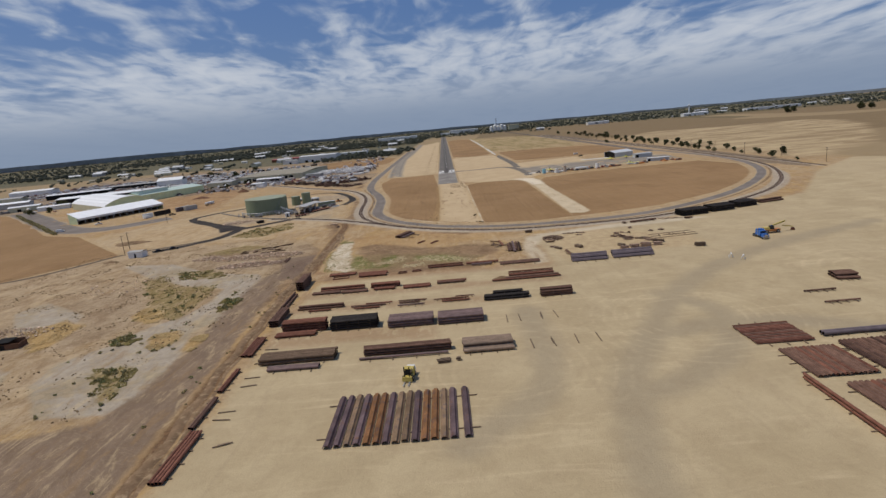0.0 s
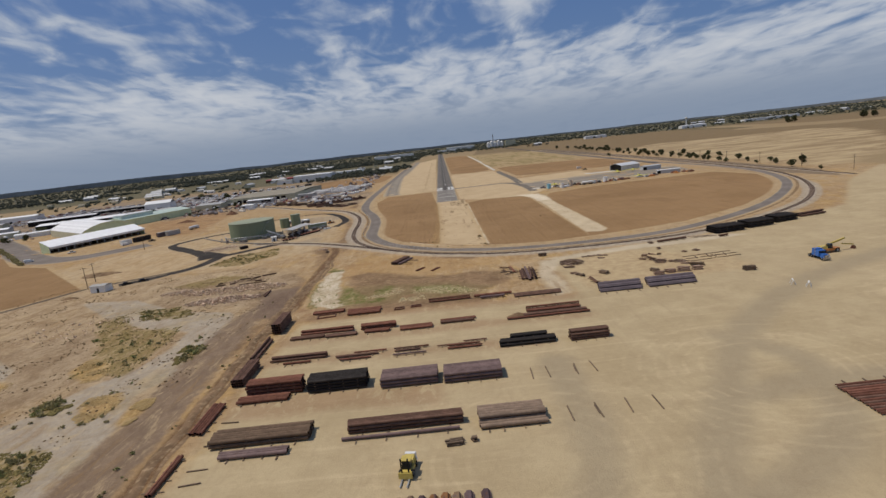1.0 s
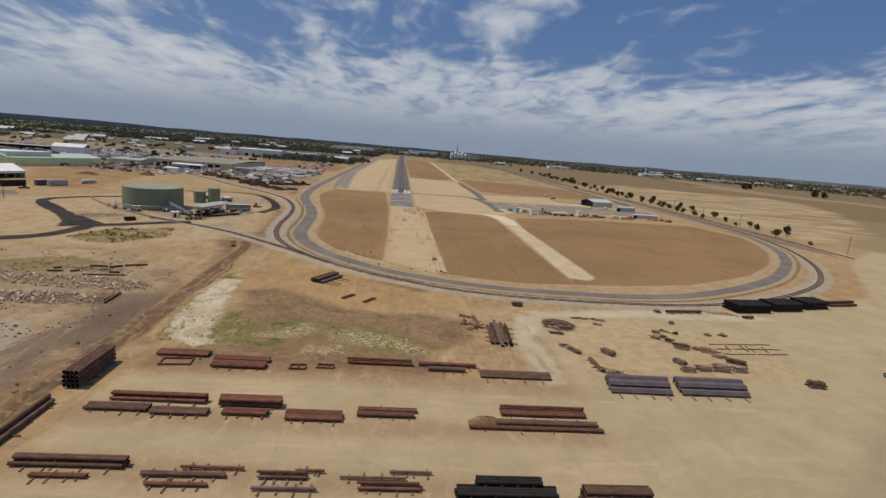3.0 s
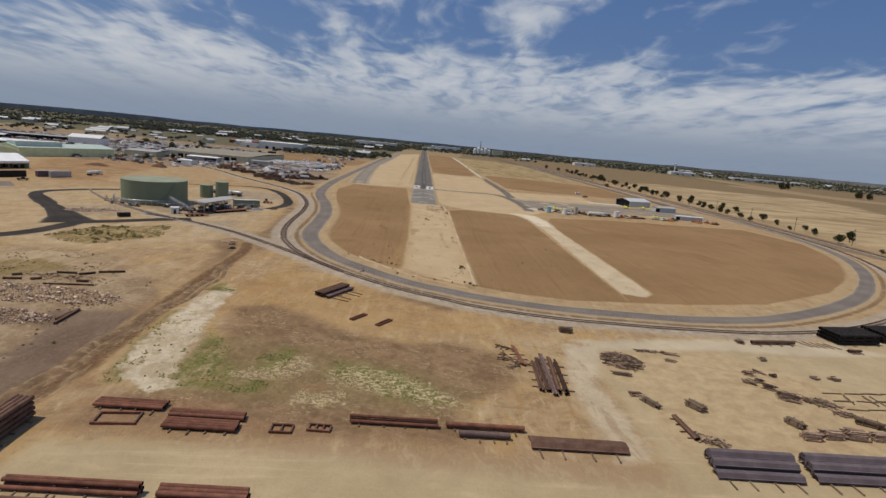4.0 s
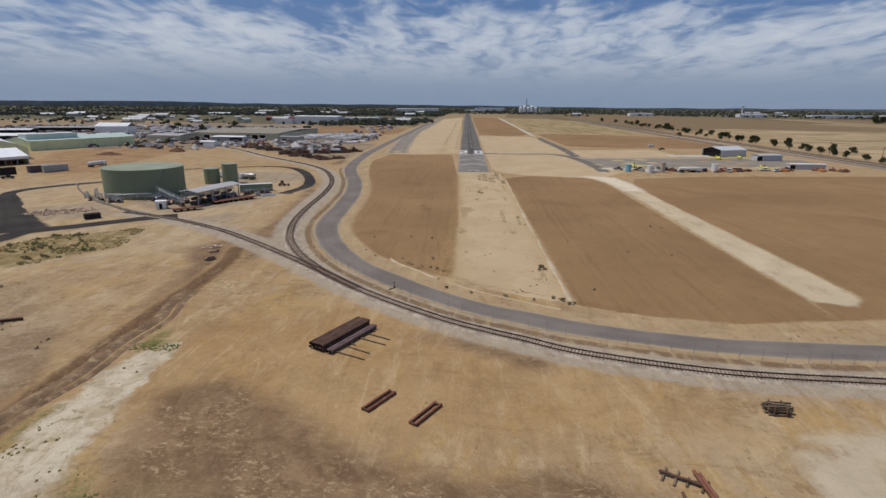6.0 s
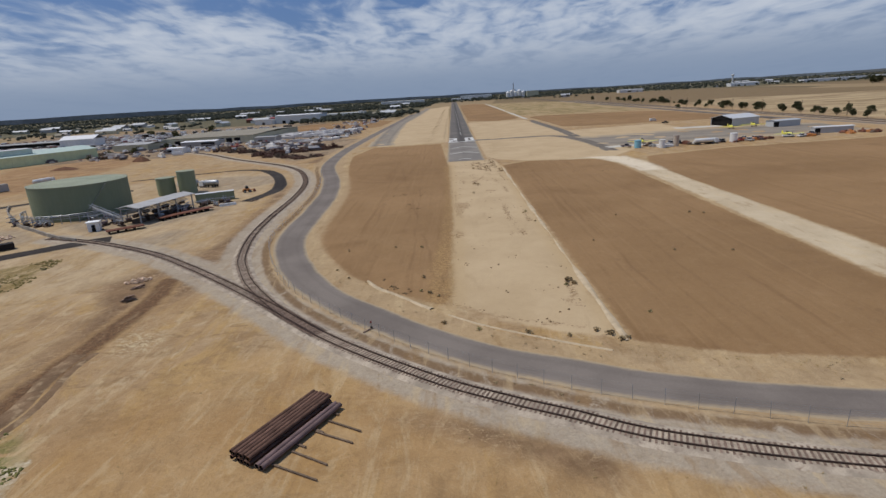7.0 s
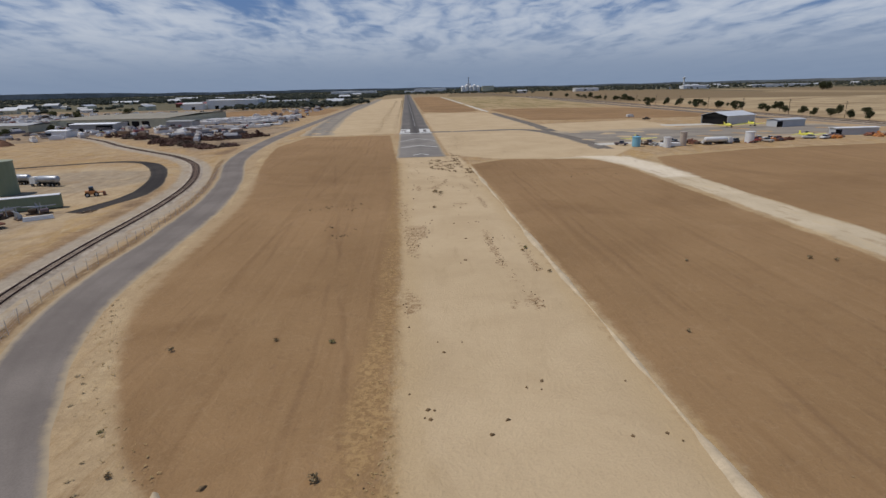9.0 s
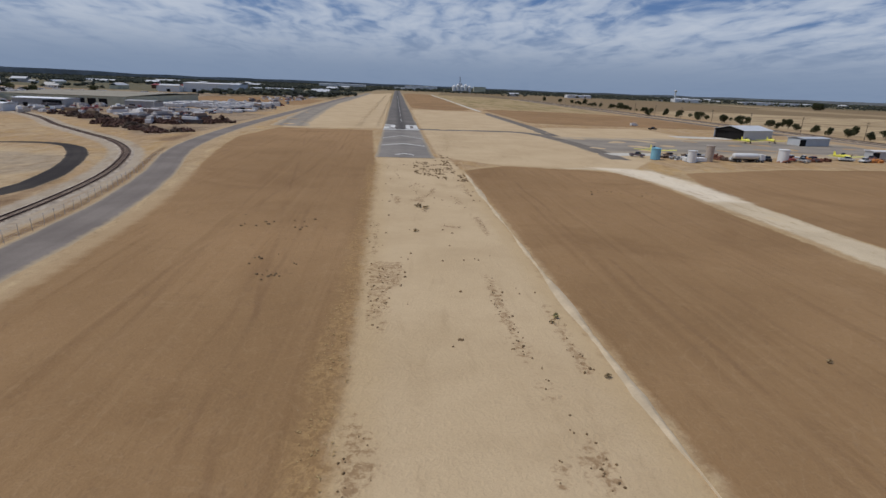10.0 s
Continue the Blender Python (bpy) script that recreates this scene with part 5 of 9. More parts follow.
# first row
pipe_stack("wide weathered brown pipe stack beside low pipes", -51, -32.4, 119, [6, 6], 0.38, "olive")
pipe_stack("two low dull steel pipes on timbers", -47.8, -35.4, 115, [3], 0.36, "purple")
pipe_stack("long narrow stack of dark brown pipes", -25.2, -3.8, 119.4, [4, 4, 4], 0.29, "brown")
pipe_stack("single long dull steel pipe on timbers", -26.0, -4.5, 117.2, [1], 0.30, "purple")
pipe_stack("stack of large tan weathered pipes with a stepped front", -1.0, 11.1, 116.2, [7, 5], 0.42, "tan_steel")
# second row
pipe_stack("tall rusty red pipe stack in four layers", -51.2, -38.8, 139.6, [5, 5, 5, 5], 0.33, "rust")
pipe_stack("low rusty red pipes in front of a tall stack", -52.4, -41.2, 136.2, [4], 0.36, "rust")
pipe_stack("tall black coated pipe stack", -37.4, -24.3, 138.4, [8, 8, 8, 8], 0.30, "black")
pipe_stack("mill-scale pipe stack in three layers", -21, -8.5, 136.9, [9, 9, 9], 0.31, "purple")
pipe_stack("mill-scale pipe stack in three layers", -7.1, 5.5, 136.2, [8, 8, 8], 0.33, "purple")
# third row: loose pipes and beams on rails
for spec in (("brown pipes on cross beams", -51.7, -37.3, 158.4, [3, 2], 0.27, "brown"), ("two thin brown pipes on cross beams", -48, -41, 156.2, [2], 0.2, "rust"),
             ("loose brown pipes on cross beams", -34.7, -23.8, 157.0, [2], 0.22, "brown"), ("loose thin pipes on cross beams", -33.4, -25.5, 155.0, [2], 0.18, "rust"), ("short rusty pipe on beams", -30.2, -21.8, 158.8, [1], 0.22, "rust"),
             ("short dark pipes on cross beams", -19.5, -13.0, 157.0, [2, 1], 0.2, "brown"), ("grey steel pipe on cross beams", -19.8, -11.4, 154.6, [1], 0.22, "purple"), ("rusty pipe lying across beams", -15.0, -11.0, 158.6, [1], 0.2, "rust"),
             ("low rusty pipes on cross beams", -6.0, 2.4, 155.0, [2, 1], 0.22, "rust"), ("thin brown pipe on cross beams", -8.6, 0.5, 157.4, [1], 0.18, "brown"), ("short thin pipe on cross beams", -2.0, 4.0, 158.8, [1], 0.2, "brown")):
    pipe_stack(*spec)
pipe_stack("black-brown pipe stack with a shorter top layer", 7.0, 20.7, 152.6, [5, 4], 0.28, "black")
pipe_stack("short dark pipe layer on top of timbers", 9.8, 19.0, 154.9, [3, 3, 3], 0.27, "black")
pipe_stack("rusty brown pipe stack in four layers", 24.2, 33.6, 152.0, [5, 5, 5, 4], 0.245, "brown")
# fourth row
for spec in (("low rusty pipes on timbers", -51, -41.3, 173.6, [4], 0.27, "brown"), ("rusty red pipes on timbers", -48.7, -33.3, 177.0, [3, 2], 0.27, "rust"), ("low brown pipes on timbers", -40.8, -31.8, 173.0, [4], 0.25, "brown"),
             ("rusty red pipe stack in two layers", -30.9, -20.7, 176.2, [3, 3], 0.34, "rust"), ("low rusty pipes on timbers", -29.5, -22.3, 173.4, [3], 0.3, "rust"), ("broad flat layer of rusty red pipes", -19.4, -10.1, 172.4, [5], 0.3, "rust"),
             ("low rusty pipes on timbers", -7.7, 2.5, 176.2, [2], 0.26, "rust"), ("low brown pipes on timbers", -7.7, 2.0, 174.4, [2], 0.3, "brown"),
             ("rusty pipes lying beside an earth heap", 17.4, 32.9, 176.4, [4, 1], 0.27, "rust"), ("rusty pipes lying in a low row", 16.0, 34.0, 173.2, [3], 0.25, "brown"), ("long thin rusty pipe on the ground", 11.1, 34.3, 171.6, [2], 0.22, "rust")):
    pipe_stack(*spec)
# fifth row, by the weeds
for spec in (("rusty beams on the bare earth", -49.6, -39.4, 196.2, [4], 0.3, "rust"), ("broad layer of rusty red pipes", -37.6, -27.2, 191.5, [4], 0.32, "rust"), ("broad layer of rusty red pipes", -38.0, -27.0, 194.6, [3], 0.33, "rust"),
             ("rusty pipes on cross beams", -11.4, 2.2, 196.0, [2, 1], 0.26, "rust"),
             ("large rusty pipe on cross beams", 3.5, 15.8, 196.4, [1], 0.42, "rust"), ("large dull steel pipe on cross beams", 5.4, 13.2, 194.0, [1], 0.42, "purple")):
    pipe_stack(*spec)
# column along the dirt bank
for spec in (("rusty pipes beside the earth bank", 75.5, 90.7, -52.2, [4], 0.32, "rust"), ("two rusty pipes beside the earth bank", 92, 104, -54.6, [2], 0.3, "brown"), ("two rusty pipes beside the earth bank", 106.5, 117.6, -54.9, [2], 0.3, "rust"),
             ("flat layer of rusty red pipes", 125, 137.2, -54.9, [5], 0.29, "rust"), ("brown pipe stack in three layers", 145.5, 157.6, -54.1, [5, 5, 5], 0.29, "brown"), ("two long rusty pipes on timbers", 160, 175.8, -56.4, [2, 1], 0.33, "brown"), ("tall brown pipe stack in four layers", 180.9, 193, -55.6, [4, 4, 4, 4], 0.35, "brown")):
    pipe_stack(*spec, along="y")
# blue-grey pipes


def nested_piles(label, x0, x1, y0, tiers, mat, w=1.95, h=0.55):
    """Trough sheet piles nested on one another in tiers that step down to the front."""
    t = thing("sheet_pile_stack", label, "sheet piles", ((x0 + x1) / 2, y0, 0), 0, "sheet piles in the yard")
    L = x1 - x0
    me = sheet_mesh(L, w, mat, h)
    for i, count in enumerate(tiers):
        for k in range(count):
            place(new("steel_sheet", me), t, RND.uniform(-0.12, 0.12) + 0.35 * (len(tiers) - 2 * i) / 2, (len(tiers) - i - 0.5) * w * 0.96, 0.24 + k * 0.15, 0, 0, RND.uniform(-0.15, 0.15))
    for u in (-0.4, -0.16, 0.1, 0.36):
        ob = place(new("timber", TIMBER), t, u * L + RND.uniform(-0.3, 0.3), len(tiers) * w / 2 - 0.8, 0.09, 0, 0, 90 + RND.uniform(-3, 3))
        ob.scale = (len(tiers) * w + 2.6, 1.2, 1)


nested_piles("flat stack of rusty red sheet piles on beams", 15.8, 30.8, 192.0, [2], "brown", 3.3, 0.5)
nested_piles("blue-grey nested sheet piles stepping down to the front", 42.2, 55.2, 187.2, [9, 7, 2], "blue_steel")
nested_piles("blue-grey nested sheet piles stepping down to the front", 57.4, 72.3, 187.6, [9, 7, 2], "blue_steel")
# black stacks along the railway
for x0, x1, y0, rz in ((110.0, 123.6, 252.0, 9), (126.0, 138.6, 256.2, 11), (141.2, 152.4, 261.0, 13)):
    pipe_stack("tall black coated pipe stack beside the railway", x0, x1, y0 - 1.0, [8, 8, 8], 0.42, "black", rz=rz)
pipe_stack("low brown pipes beside the railway", 156, 170, 266.5, [4, 2], 0.35, "brown", rz=14)
pipe_stack("long dark pipe on timbers beside the track", 83.7, 96.6, 246.4, [1], 0.45, "brown", rz=9)
pipe_stack("short dark pipe beside a black stack", 108.6, 112.4, 244.6, [1], 0.35, "brown", rz=6)
# pile on the golden earth and small pairs
pipe_stack("dark brown pipes in two layers on bare earth", -30.05, -18.05, 263.4, [6, 6], 0.245, "brown", rz=62)
pipe_stack("pair of dull steel pipes beside a dark stack", -28.6, -16.6, 262.5, [2], 0.30, "purple", rz=62, ends=0.06)
for u, out in ((-4.6, 5.2), (-2.4, 4.6), (1.2, 4.8), (3.2, 4.4)):
    t = thing("timber", "long thin beam lying out from a pipe stack", "timber", (-22.4 + u * 0.469 + out * 0.44, 262.4 + u * 0.883 - out * 0.235, 0), -28 + RND.uniform(-3, 3), "beams beside the pipe stack")
    part("beam", MB().box(-out / 2, out / 2, -0.09, 0.09, 0.0, 0.16), M["timber"], t)


def steel_frame(label, x, y, length, width, rz, inner=0):
    """Two long channels with cross pieces, lying flat on the ground."""
    t = thing("steel_frame", label, "steel frame", (x, y, 0), rz, "steel frames on the ground")
    rail = MB().box(-length / 2, length / 2, -0.14, 0.14, 0.0, 0.34).mesh("channel", M["rust"])
    bar = MB().box(-0.12, 0.12, -width / 2 + 0.14, width / 2 - 0.14, 0.04, 0.28).mesh("cross_bar", M["brown"])
    for u in (-width / 2, width / 2):
        place(new("channel", rail), t, RND.uniform(-0.1, 0.1), u)
    for k in range(2 + inner):
        place(new("cross_bar", bar), t, -length * 0.47 + k * length * 0.94 / (1 + inner))


for x, y in ((-15.9, 244.6), (-9.6, 241.9)):
    steel_frame("narrow rusty channel frame lying on golden earth", x, y, 5.6, 0.9, 58)
steel_frame("broad rusty frame lying on the packed yard", -44.6, 193.6, 6.0, 3.0, 6)
steel_frame("small rusty frame with inner bars on the yard", -21.0, 193.4, 3.2, 2.0, 2, 1)
steel_frame("small rusty frame with inner bars on the yard", -15.6, 194.2, 3.4, 1.6, -2, 2)
# scrap yard corner
for k in range(5):
    pipe_stack("rusty pipes lying in a loose bundle", 210.6 + RND.uniform(-1.5, 1), 226 + RND.uniform(-2, 3), 22.8 + k * 1.15, [2] if k < 3 else [2, 1], 0.24, ("brown", "scrap_rust", "purple")[k % 3], along="y", rz=RND.uniform(-2, 2) - 5, jitter=0.5)
pipe_stack("short rusty pipes lying askew", 222, 232, 20.6, [2], 0.2, "rust", along="y", rz=4, jitter=0.6)
pipe_stack("thin rusty pipe lying askew", 224, 229, 17.0, [1], 0.16, "brown", along="y", rz=-8)
pipe_stack("thin rusty pipe lying askew", 15.5, 20.5, 231.0, [1], 0.16, "brown", rz=-30)
pipe_stack("rusty beam lying on bare ground", 197.4, 204.8, 44.4, [2], 0.24, "brown", along="y", rz=3)

# right-hand sheet piles
sheet_rack("flat stack of rusty red-brown sheet piles", 63.4, 76.2, 108, 118.6, 13, ["rust", "rust", "brown"], along="x", h=0.3)
sheet_rack("broad rusty sheet-pile stack", 65.8, 77.6, 92, 104.4, 14, ["rust", "brown", "brown"], layers=2, h=0.24)
sheet_rack("dark rusty sheet-pile stack", 79.4, 93, 88, 105.8, 14, ["brown", "brown", "scrap_rust"], layers=2, h=0.34)
sheet_rack("dark rusty sheet-pile stack", 68.6, 80, 74, 88.6, 11, ["brown", "brown", "rust"], layers=2, h=0.34)
pipe_stack("long rusty beam on cross timbers", 72, 92, 64.0, [2, 1], 0.3, "rust", along="y")
pipe_stack("two blue-grey pipes on timbers", 79, 93.5, 109.2, [2], 0.45, "blue_steel")
pipe_stack("dark steel stack in three layers", 107.4, 113.4, 144.0, [8, 6], 0.32, "brown", rz=-8)
pipe_stack("single rusty pipe on bare ground", 93, 101.6, 136.8, [1], 0.25, "brown")
pipe_stack("single rusty pipe on bare ground", 92.4, 101.4, 128.0, [1], 0.25, "brown")


def loose_timbers(label, spots, length):
    for x, y, a in spots:
        t = thing("timber", label, "timber", (x, y, 0), a, "empty timber supports")
        part("beam", MB().box(-length / 2, length / 2, -0.11, 0.11, 0.0, 0.16), M["timber"], t)
        if RND.random() < 0.4:
            part("beam", MB().box(-length / 4, length / 3, 0.15, 0.35, 0.0, 0.14), M["timber"], t)


loose_timbers("weathered timber support lying on the packed yard", [(11.8, 136.8, 88), (15.3, 136.8, 91), (21.4, 136.9, 86), (25.3, 137.2, 93), (15.8, 118.9, 90), (21.0, 119.0, 92), (26.7, 119.6, 87), (32.0, 119.5, 90)], 5.4)
loose_timbers("weathered timber lying on bare ground", [(-50.5, 98, 4), (-50.5, 95, -6), (-50, 109, 8), (-50.5, 113, 3), (-51, 121, 10), (-51, 129, -4), (-46.5, 86, 20)], 3.6)
loose_timbers("grey timber lying in rows by the scrap", [(x + RND.uniform(-0.5, 0.5), y + 0.1 * (x - 84), RND.uniform(-2, 6)) for y in (219.0, 215.6, 212.2) for x in (84.2, 88.9, 93.4, 98.0)] + [(x, 216.6, 82 + RND.uniform(-8, 8)) for x in (85.6, 90.2, 91.8, 96.0)], 4.4)
loose_timbers("grey timber lying beside the track", [(99.6 + k * 1.9, 248.6 - 0.1 * k, -62 + RND.uniform(-5, 5)) for k in range(5)], 4.4)


def timber_bundle(label, x, y, w, d, h, rz, mat="timber", strap=True):
    """Strapped sleepers or short beams in layers."""
    t = thing("timber_bundle", label, "timber bundle", (x, y, 0), rz, "timber bundles in the yard")
    nz, ny = max(1, round(h / 0.26)), max(2, round(d / 0.28))
    me = MB().box(-w / 2, w / 2, -0.125, 0.125, -0.11, 0.11).mesh("beam", M[mat])
    for k in range(nz):
        for i in range(ny):
            if k and RND.random() < 0.22:
                continue
            ob = place(new("beam", me), t, RND.uniform(-0.4, 0.4), (i + 0.5 - ny / 2) * 0.28 * (1 - 0.08 * k), 0.12 + k * 0.235 + RND.uniform(0, 0.03), RND.uniform(-6, 6), RND.uniform(-1.5, 1.5), RND.uniform(-6, 6))
            ob.scale = (RND.uniform(0.72, 1.06), 1, 1)
    if strap:
        for u in (-0.25, 0.25):
            part("strap", MB().box(u * w - 0.03, u * w + 0.03, -d / 2 - 0.05, d / 2 + 0.05, 0.0, nz * 0.24 + 0.04), M["olive"], t)


def timber_pile(label, x, y, w, d, h, rz):
    """A ragged pile of old beams and boards, all thrown roughly one way."""
    t = thing("timber_pile", label, "timber pile", (x, y, 0), rz, "timber piles in the yard")
    for k in range(int(9 + 9 * w * d * h / 3)):
        q = RND.uniform(-1, 1)
        L, b = w * RND.uniform(0.5, 1.05), RND.uniform(0.06, 0.14)
        z = (1 - q * q) * h * RND.random() + 0.1
        place(part("beam", MB().box(-L / 2, L / 2, -b, b, -0.07, 0.07), M[RND.choice(["old_board", "old_board", "timber", "junk", "brown"])], t), t, RND.uniform(-0.22, 0.22) * w, q * d / 2, z, RND.uniform(-20, 20), RND.uniform(-7, 7), RND.gauss(0, 11))


for spec in ((-5.6, 113.0, 3.0, 1.6, 0.9, 2), (-2.0, 113.3, 1.0, 1.0, 0.7, 5), (35.2, 244.8, 3.0, 2.0, 1.2, -5), (92, 194.4, 3.6, 2.0, 1.5, -12), (41.6, 209.2, 3.4, 1.5, 0.8, -58), (49.8, 208.8, 3.4, 1.9, 1.1, -58), (65.8, 204.7, 2.8, 1.9, 1.0, -62), (80.9, 206.2, 4.2, 1.8, 1.2, -35)):
    timber_bundle("bundle of old brown timber sleepers on bare ground", *spec)
for spec in ((65.6, 200.4, 3.0, 1.9, 1.3, -4), (69.8, 201.2, 3.2, 2.0, 1.3, -3), (74.2, 201.6, 3.6, 2.4, 1.5, -8), (78.8, 201.4, 3.2, 2.0, 1.4, -5)):
    timber_bundle("ragged bundle of reddish brown boards in a row", *spec, "old_board", False)
for x, y, w, d, h, a in ((70.6, 226.0, 2.6, 1.6, 0.8, -25), (68.0, 221.4, 3.2, 1.5, 0.8, -35), (70.6, 222.4, 2.4, 1.4, 0.7, -20), (70.8, 219.2, 3.0, 1.6, 0.9, -30), (75.9, 225.6, 1.8, 1.4, 0.8, 5), (73.8, 227.4, 3.0, 1.0, 0.3, -40), (72.2, 215.4, 4.4, 3.2, 1.2, -30),
                         (79.6, 235.0, 1.9, 1.5, 0.8, -10), (85.6, 226.2, 1.9, 1.4, 0.9, 0), (90.3, 226.2, 2.8, 1.4, 0.8, 2), (80.8, 246.0, 2.6, 1.6, 0.9, -20), (40.4, 212.6, 3.6, 1.7, 0.35, -8), (56.8, 234.6, 4.2, 1.5, 0.3, -4), (55.3, 230.4, 3.0, 1.3, 0.2, -15), (40.6, 221.4, 4.2, 1.2, 0.5, -8)):
    timber_pile("ragged pile of old brown boards on bare ground", x, y, w * 0.78, d, h, a)


def scrap_heap(label, x, y, w, d, h, count, rz=0):
    """A tangle of planks and beams thrown on a heap."""
    t = thing("scrap_heap", label, "scrap heap", (x, y, 0), rz, "scrap heaps in the yard")
    for k in range(count):
        a, q = RND.uniform(0, 2 * math.pi), math.sqrt(RND.random())
        L, b = RND.uniform(0.7, 2.6), RND.uniform(0.04, 0.15)
        px, py = q * math.cos(a) * w / 2, q * math.sin(a) * d / 2
        z = RND.random() * h * 0.75 * (1 - q) + 0.08
        place(part("plank", MB().box(-L / 2, L / 2, -b, b, -0.05, 0.05), M[RND.choice(["old_board", "old_board", "timber", "timber", "brown", "junk"])], t), t, px, py, z, RND.uniform(-20, 20), RND.uniform(-8, 8), RND.choice([-35, -35, -20, 20, 75]) + RND.uniform(-18, 18))


scrap_heap("tangled heap of broken timber and scrap", 43.4, 228.6, 8.6, 9.5, 2.0, 240)
scrap_heap("dry brush and stakes on brown earth", 77.8, 214.2, 6.0, 4.0, 0.6, 70, -20)
scrap_heap("tangle of thin scrap steel", 47.0, 197.0, 6.5, 3.0, 0.9, 40, -45)
scrap_heap("scatter of broken timber", 52, 235.5, 6, 1.6, 0.4, 26)
scrap_heap("scatter of rusty offcuts and stakes", 19, 224, 6, 7, 0.4, 22)
scrap_heap("stakes and thin scrap on brown earth", 79.4, 210.0, 4.5, 2.6, 0.5, 30, -25)


def loose_beam(x0, y0, x1, y1, w, h, mat):
    t = thing("steel_beam", "long dark beam lying on dirt beside the rubble", "beam", ((x0 + x1) / 2, (y0 + y1) / 2, 0), math.degrees(math.atan2(y1 - y0, x1 - x0)), "long beams beside the rubble")
    L = math.hypot(x1 - x0, y1 - y0)
    part("web", MB().box(-L / 2, L / 2, -w * 0.2, w * 0.2, 0.06, h - 0.06), M[mat], t)
    part("flange", MB().box(-L / 2, L / 2, -w / 2, w / 2, 0.0, 0.07), M[mat], t)
    part("flange", MB().box(-L / 2, L / 2, -w / 2, w / 2, h - 0.07, h), M[mat], t)


for q in ((-106, 254.1, -102, 255.0), (-106.4, 257.6, -104.6, 258.8), (-100, 255.0, -98, 256.4), (-98.4, 262.6, -93.4, 263.0), (-92.3, 262.0, -89.6, 264.6), (-89.2, 265.4, -83.4, 267.8), (-89.4, 256.2, -86.6, 256.6), (-75.6, 227.0, -76.2, 236.2), (-76.6, 229.0, -76.4, 234.0)):
    loose_beam(*q, 0.55, 0.5, RND.choice(["brown", "scrap_rust", "olive"]))
loose_beam(-95.1, 252.4, -83.7, 254.0, 0.35, 0.3, "scrap_rust")
scrap_heap("scrap timber on the dirt beside the rubble", -97, 259.5, 16, 5.0, 0.5, 40, -12)

timber_pile("ragged pile of old brown boards beside the branch track", -67.7, 306.2, 2.4, 1.4, 0.8, 50)
timber_pile("ragged pile of old brown boards beside the branch track", -70.1, 313.4, 2.2, 1.2, 0.4, 40)
scrap_heap("old fence boards and stakes", -80.0, 405.0, 3.0, 2.0, 0.5, 14, 55)


def mound(name, label, x, y, w, d, h, mat, seed, rz=0):
    """A lumpy heap of loose earth."""
    rnd = random.Random(seed)
    mb, n, rings = MB(), 28, 9
    v = []
    for k in range(rings + 1):
        q = 1 - k / rings
        for i in range(n):
            a = 2 * math.pi * i / n
            wob = 1 + 0.18 * math.sin(3 * a + seed) + 0.10 * math.sin(7 * a + 2 * seed)
            v.append((q * wob * w / 2 * math.cos(a), q * wob * d / 2 * math.sin(a), h * (1 - q ** 1.5) * (0.85 + rnd.uniform(0, 0.3)) - 0.12 * (k == 0)))
    f = [(k * n + i, k * n + (i + 1) % n, (k + 1) * n + (i + 1) % n, (k + 1) * n + i) for k in range(rings) for i in range(n)]
    ob = new(name, mb.add(v, f).mesh(name, M[mat], True))
    ob.matrix_world = pose(x, y, -0.02, 0, 0, rz)
    return tagged(ob, label, "earth heap")


mound("earth_mound", "small heap of orange-brown earth beside pipes", 14.6, 174.5, 7, 3.4, 0.9, "bank", 3)
mound("earth_mound", "red-brown earth heap in an industrial yard", -262, 560, 18, 9, 2.0, "soil_red", 4)
mound("earth_mound", "red-brown earth heap in an industrial yard", -228, 590, 12, 7, 3.2, "soil_red", 5)
mound("earth_mound", "bare dark mound in the dry grass", -196, 315, 22, 12, 1.2, "bank", 7)
mound("earth_mound", "low brown earth mound", -176, 262, 9, 4, 0.8, "bank", 8)


# ---- rubble of broken concrete ----
def rubble_material():
    """Broken brick and concrete, each piece with a shade of its own."""
    mat = bpy.data.materials.new("mixed_rubble")
    mat.use_nodes = True
    n = Nodes(mat.node_tree)
    bsdf = mat.node_tree.nodes["Principled BSDF"]
    isl = n.tree.nodes.new("ShaderNodeNewGeometry").outputs["Random Per Island"]
    col = n.mix(n.ramp(isl, 0.2, 0.9), (0.30, 0.20, 0.14), (0.62, 0.48, 0.355))
    n.put(bsdf.inputs["Base Color"], n.mix(n.ramp(n.math("FRACT", n.math("MULTIPLY", isl, 7.0)), 0.6, 0.9, 0, 0.8), col, (0.30, 0.165, 0.11)))
    bsdf.inputs["Roughness"].default_value = 0.95
    return mat


M["rubble"] = rubble_material()



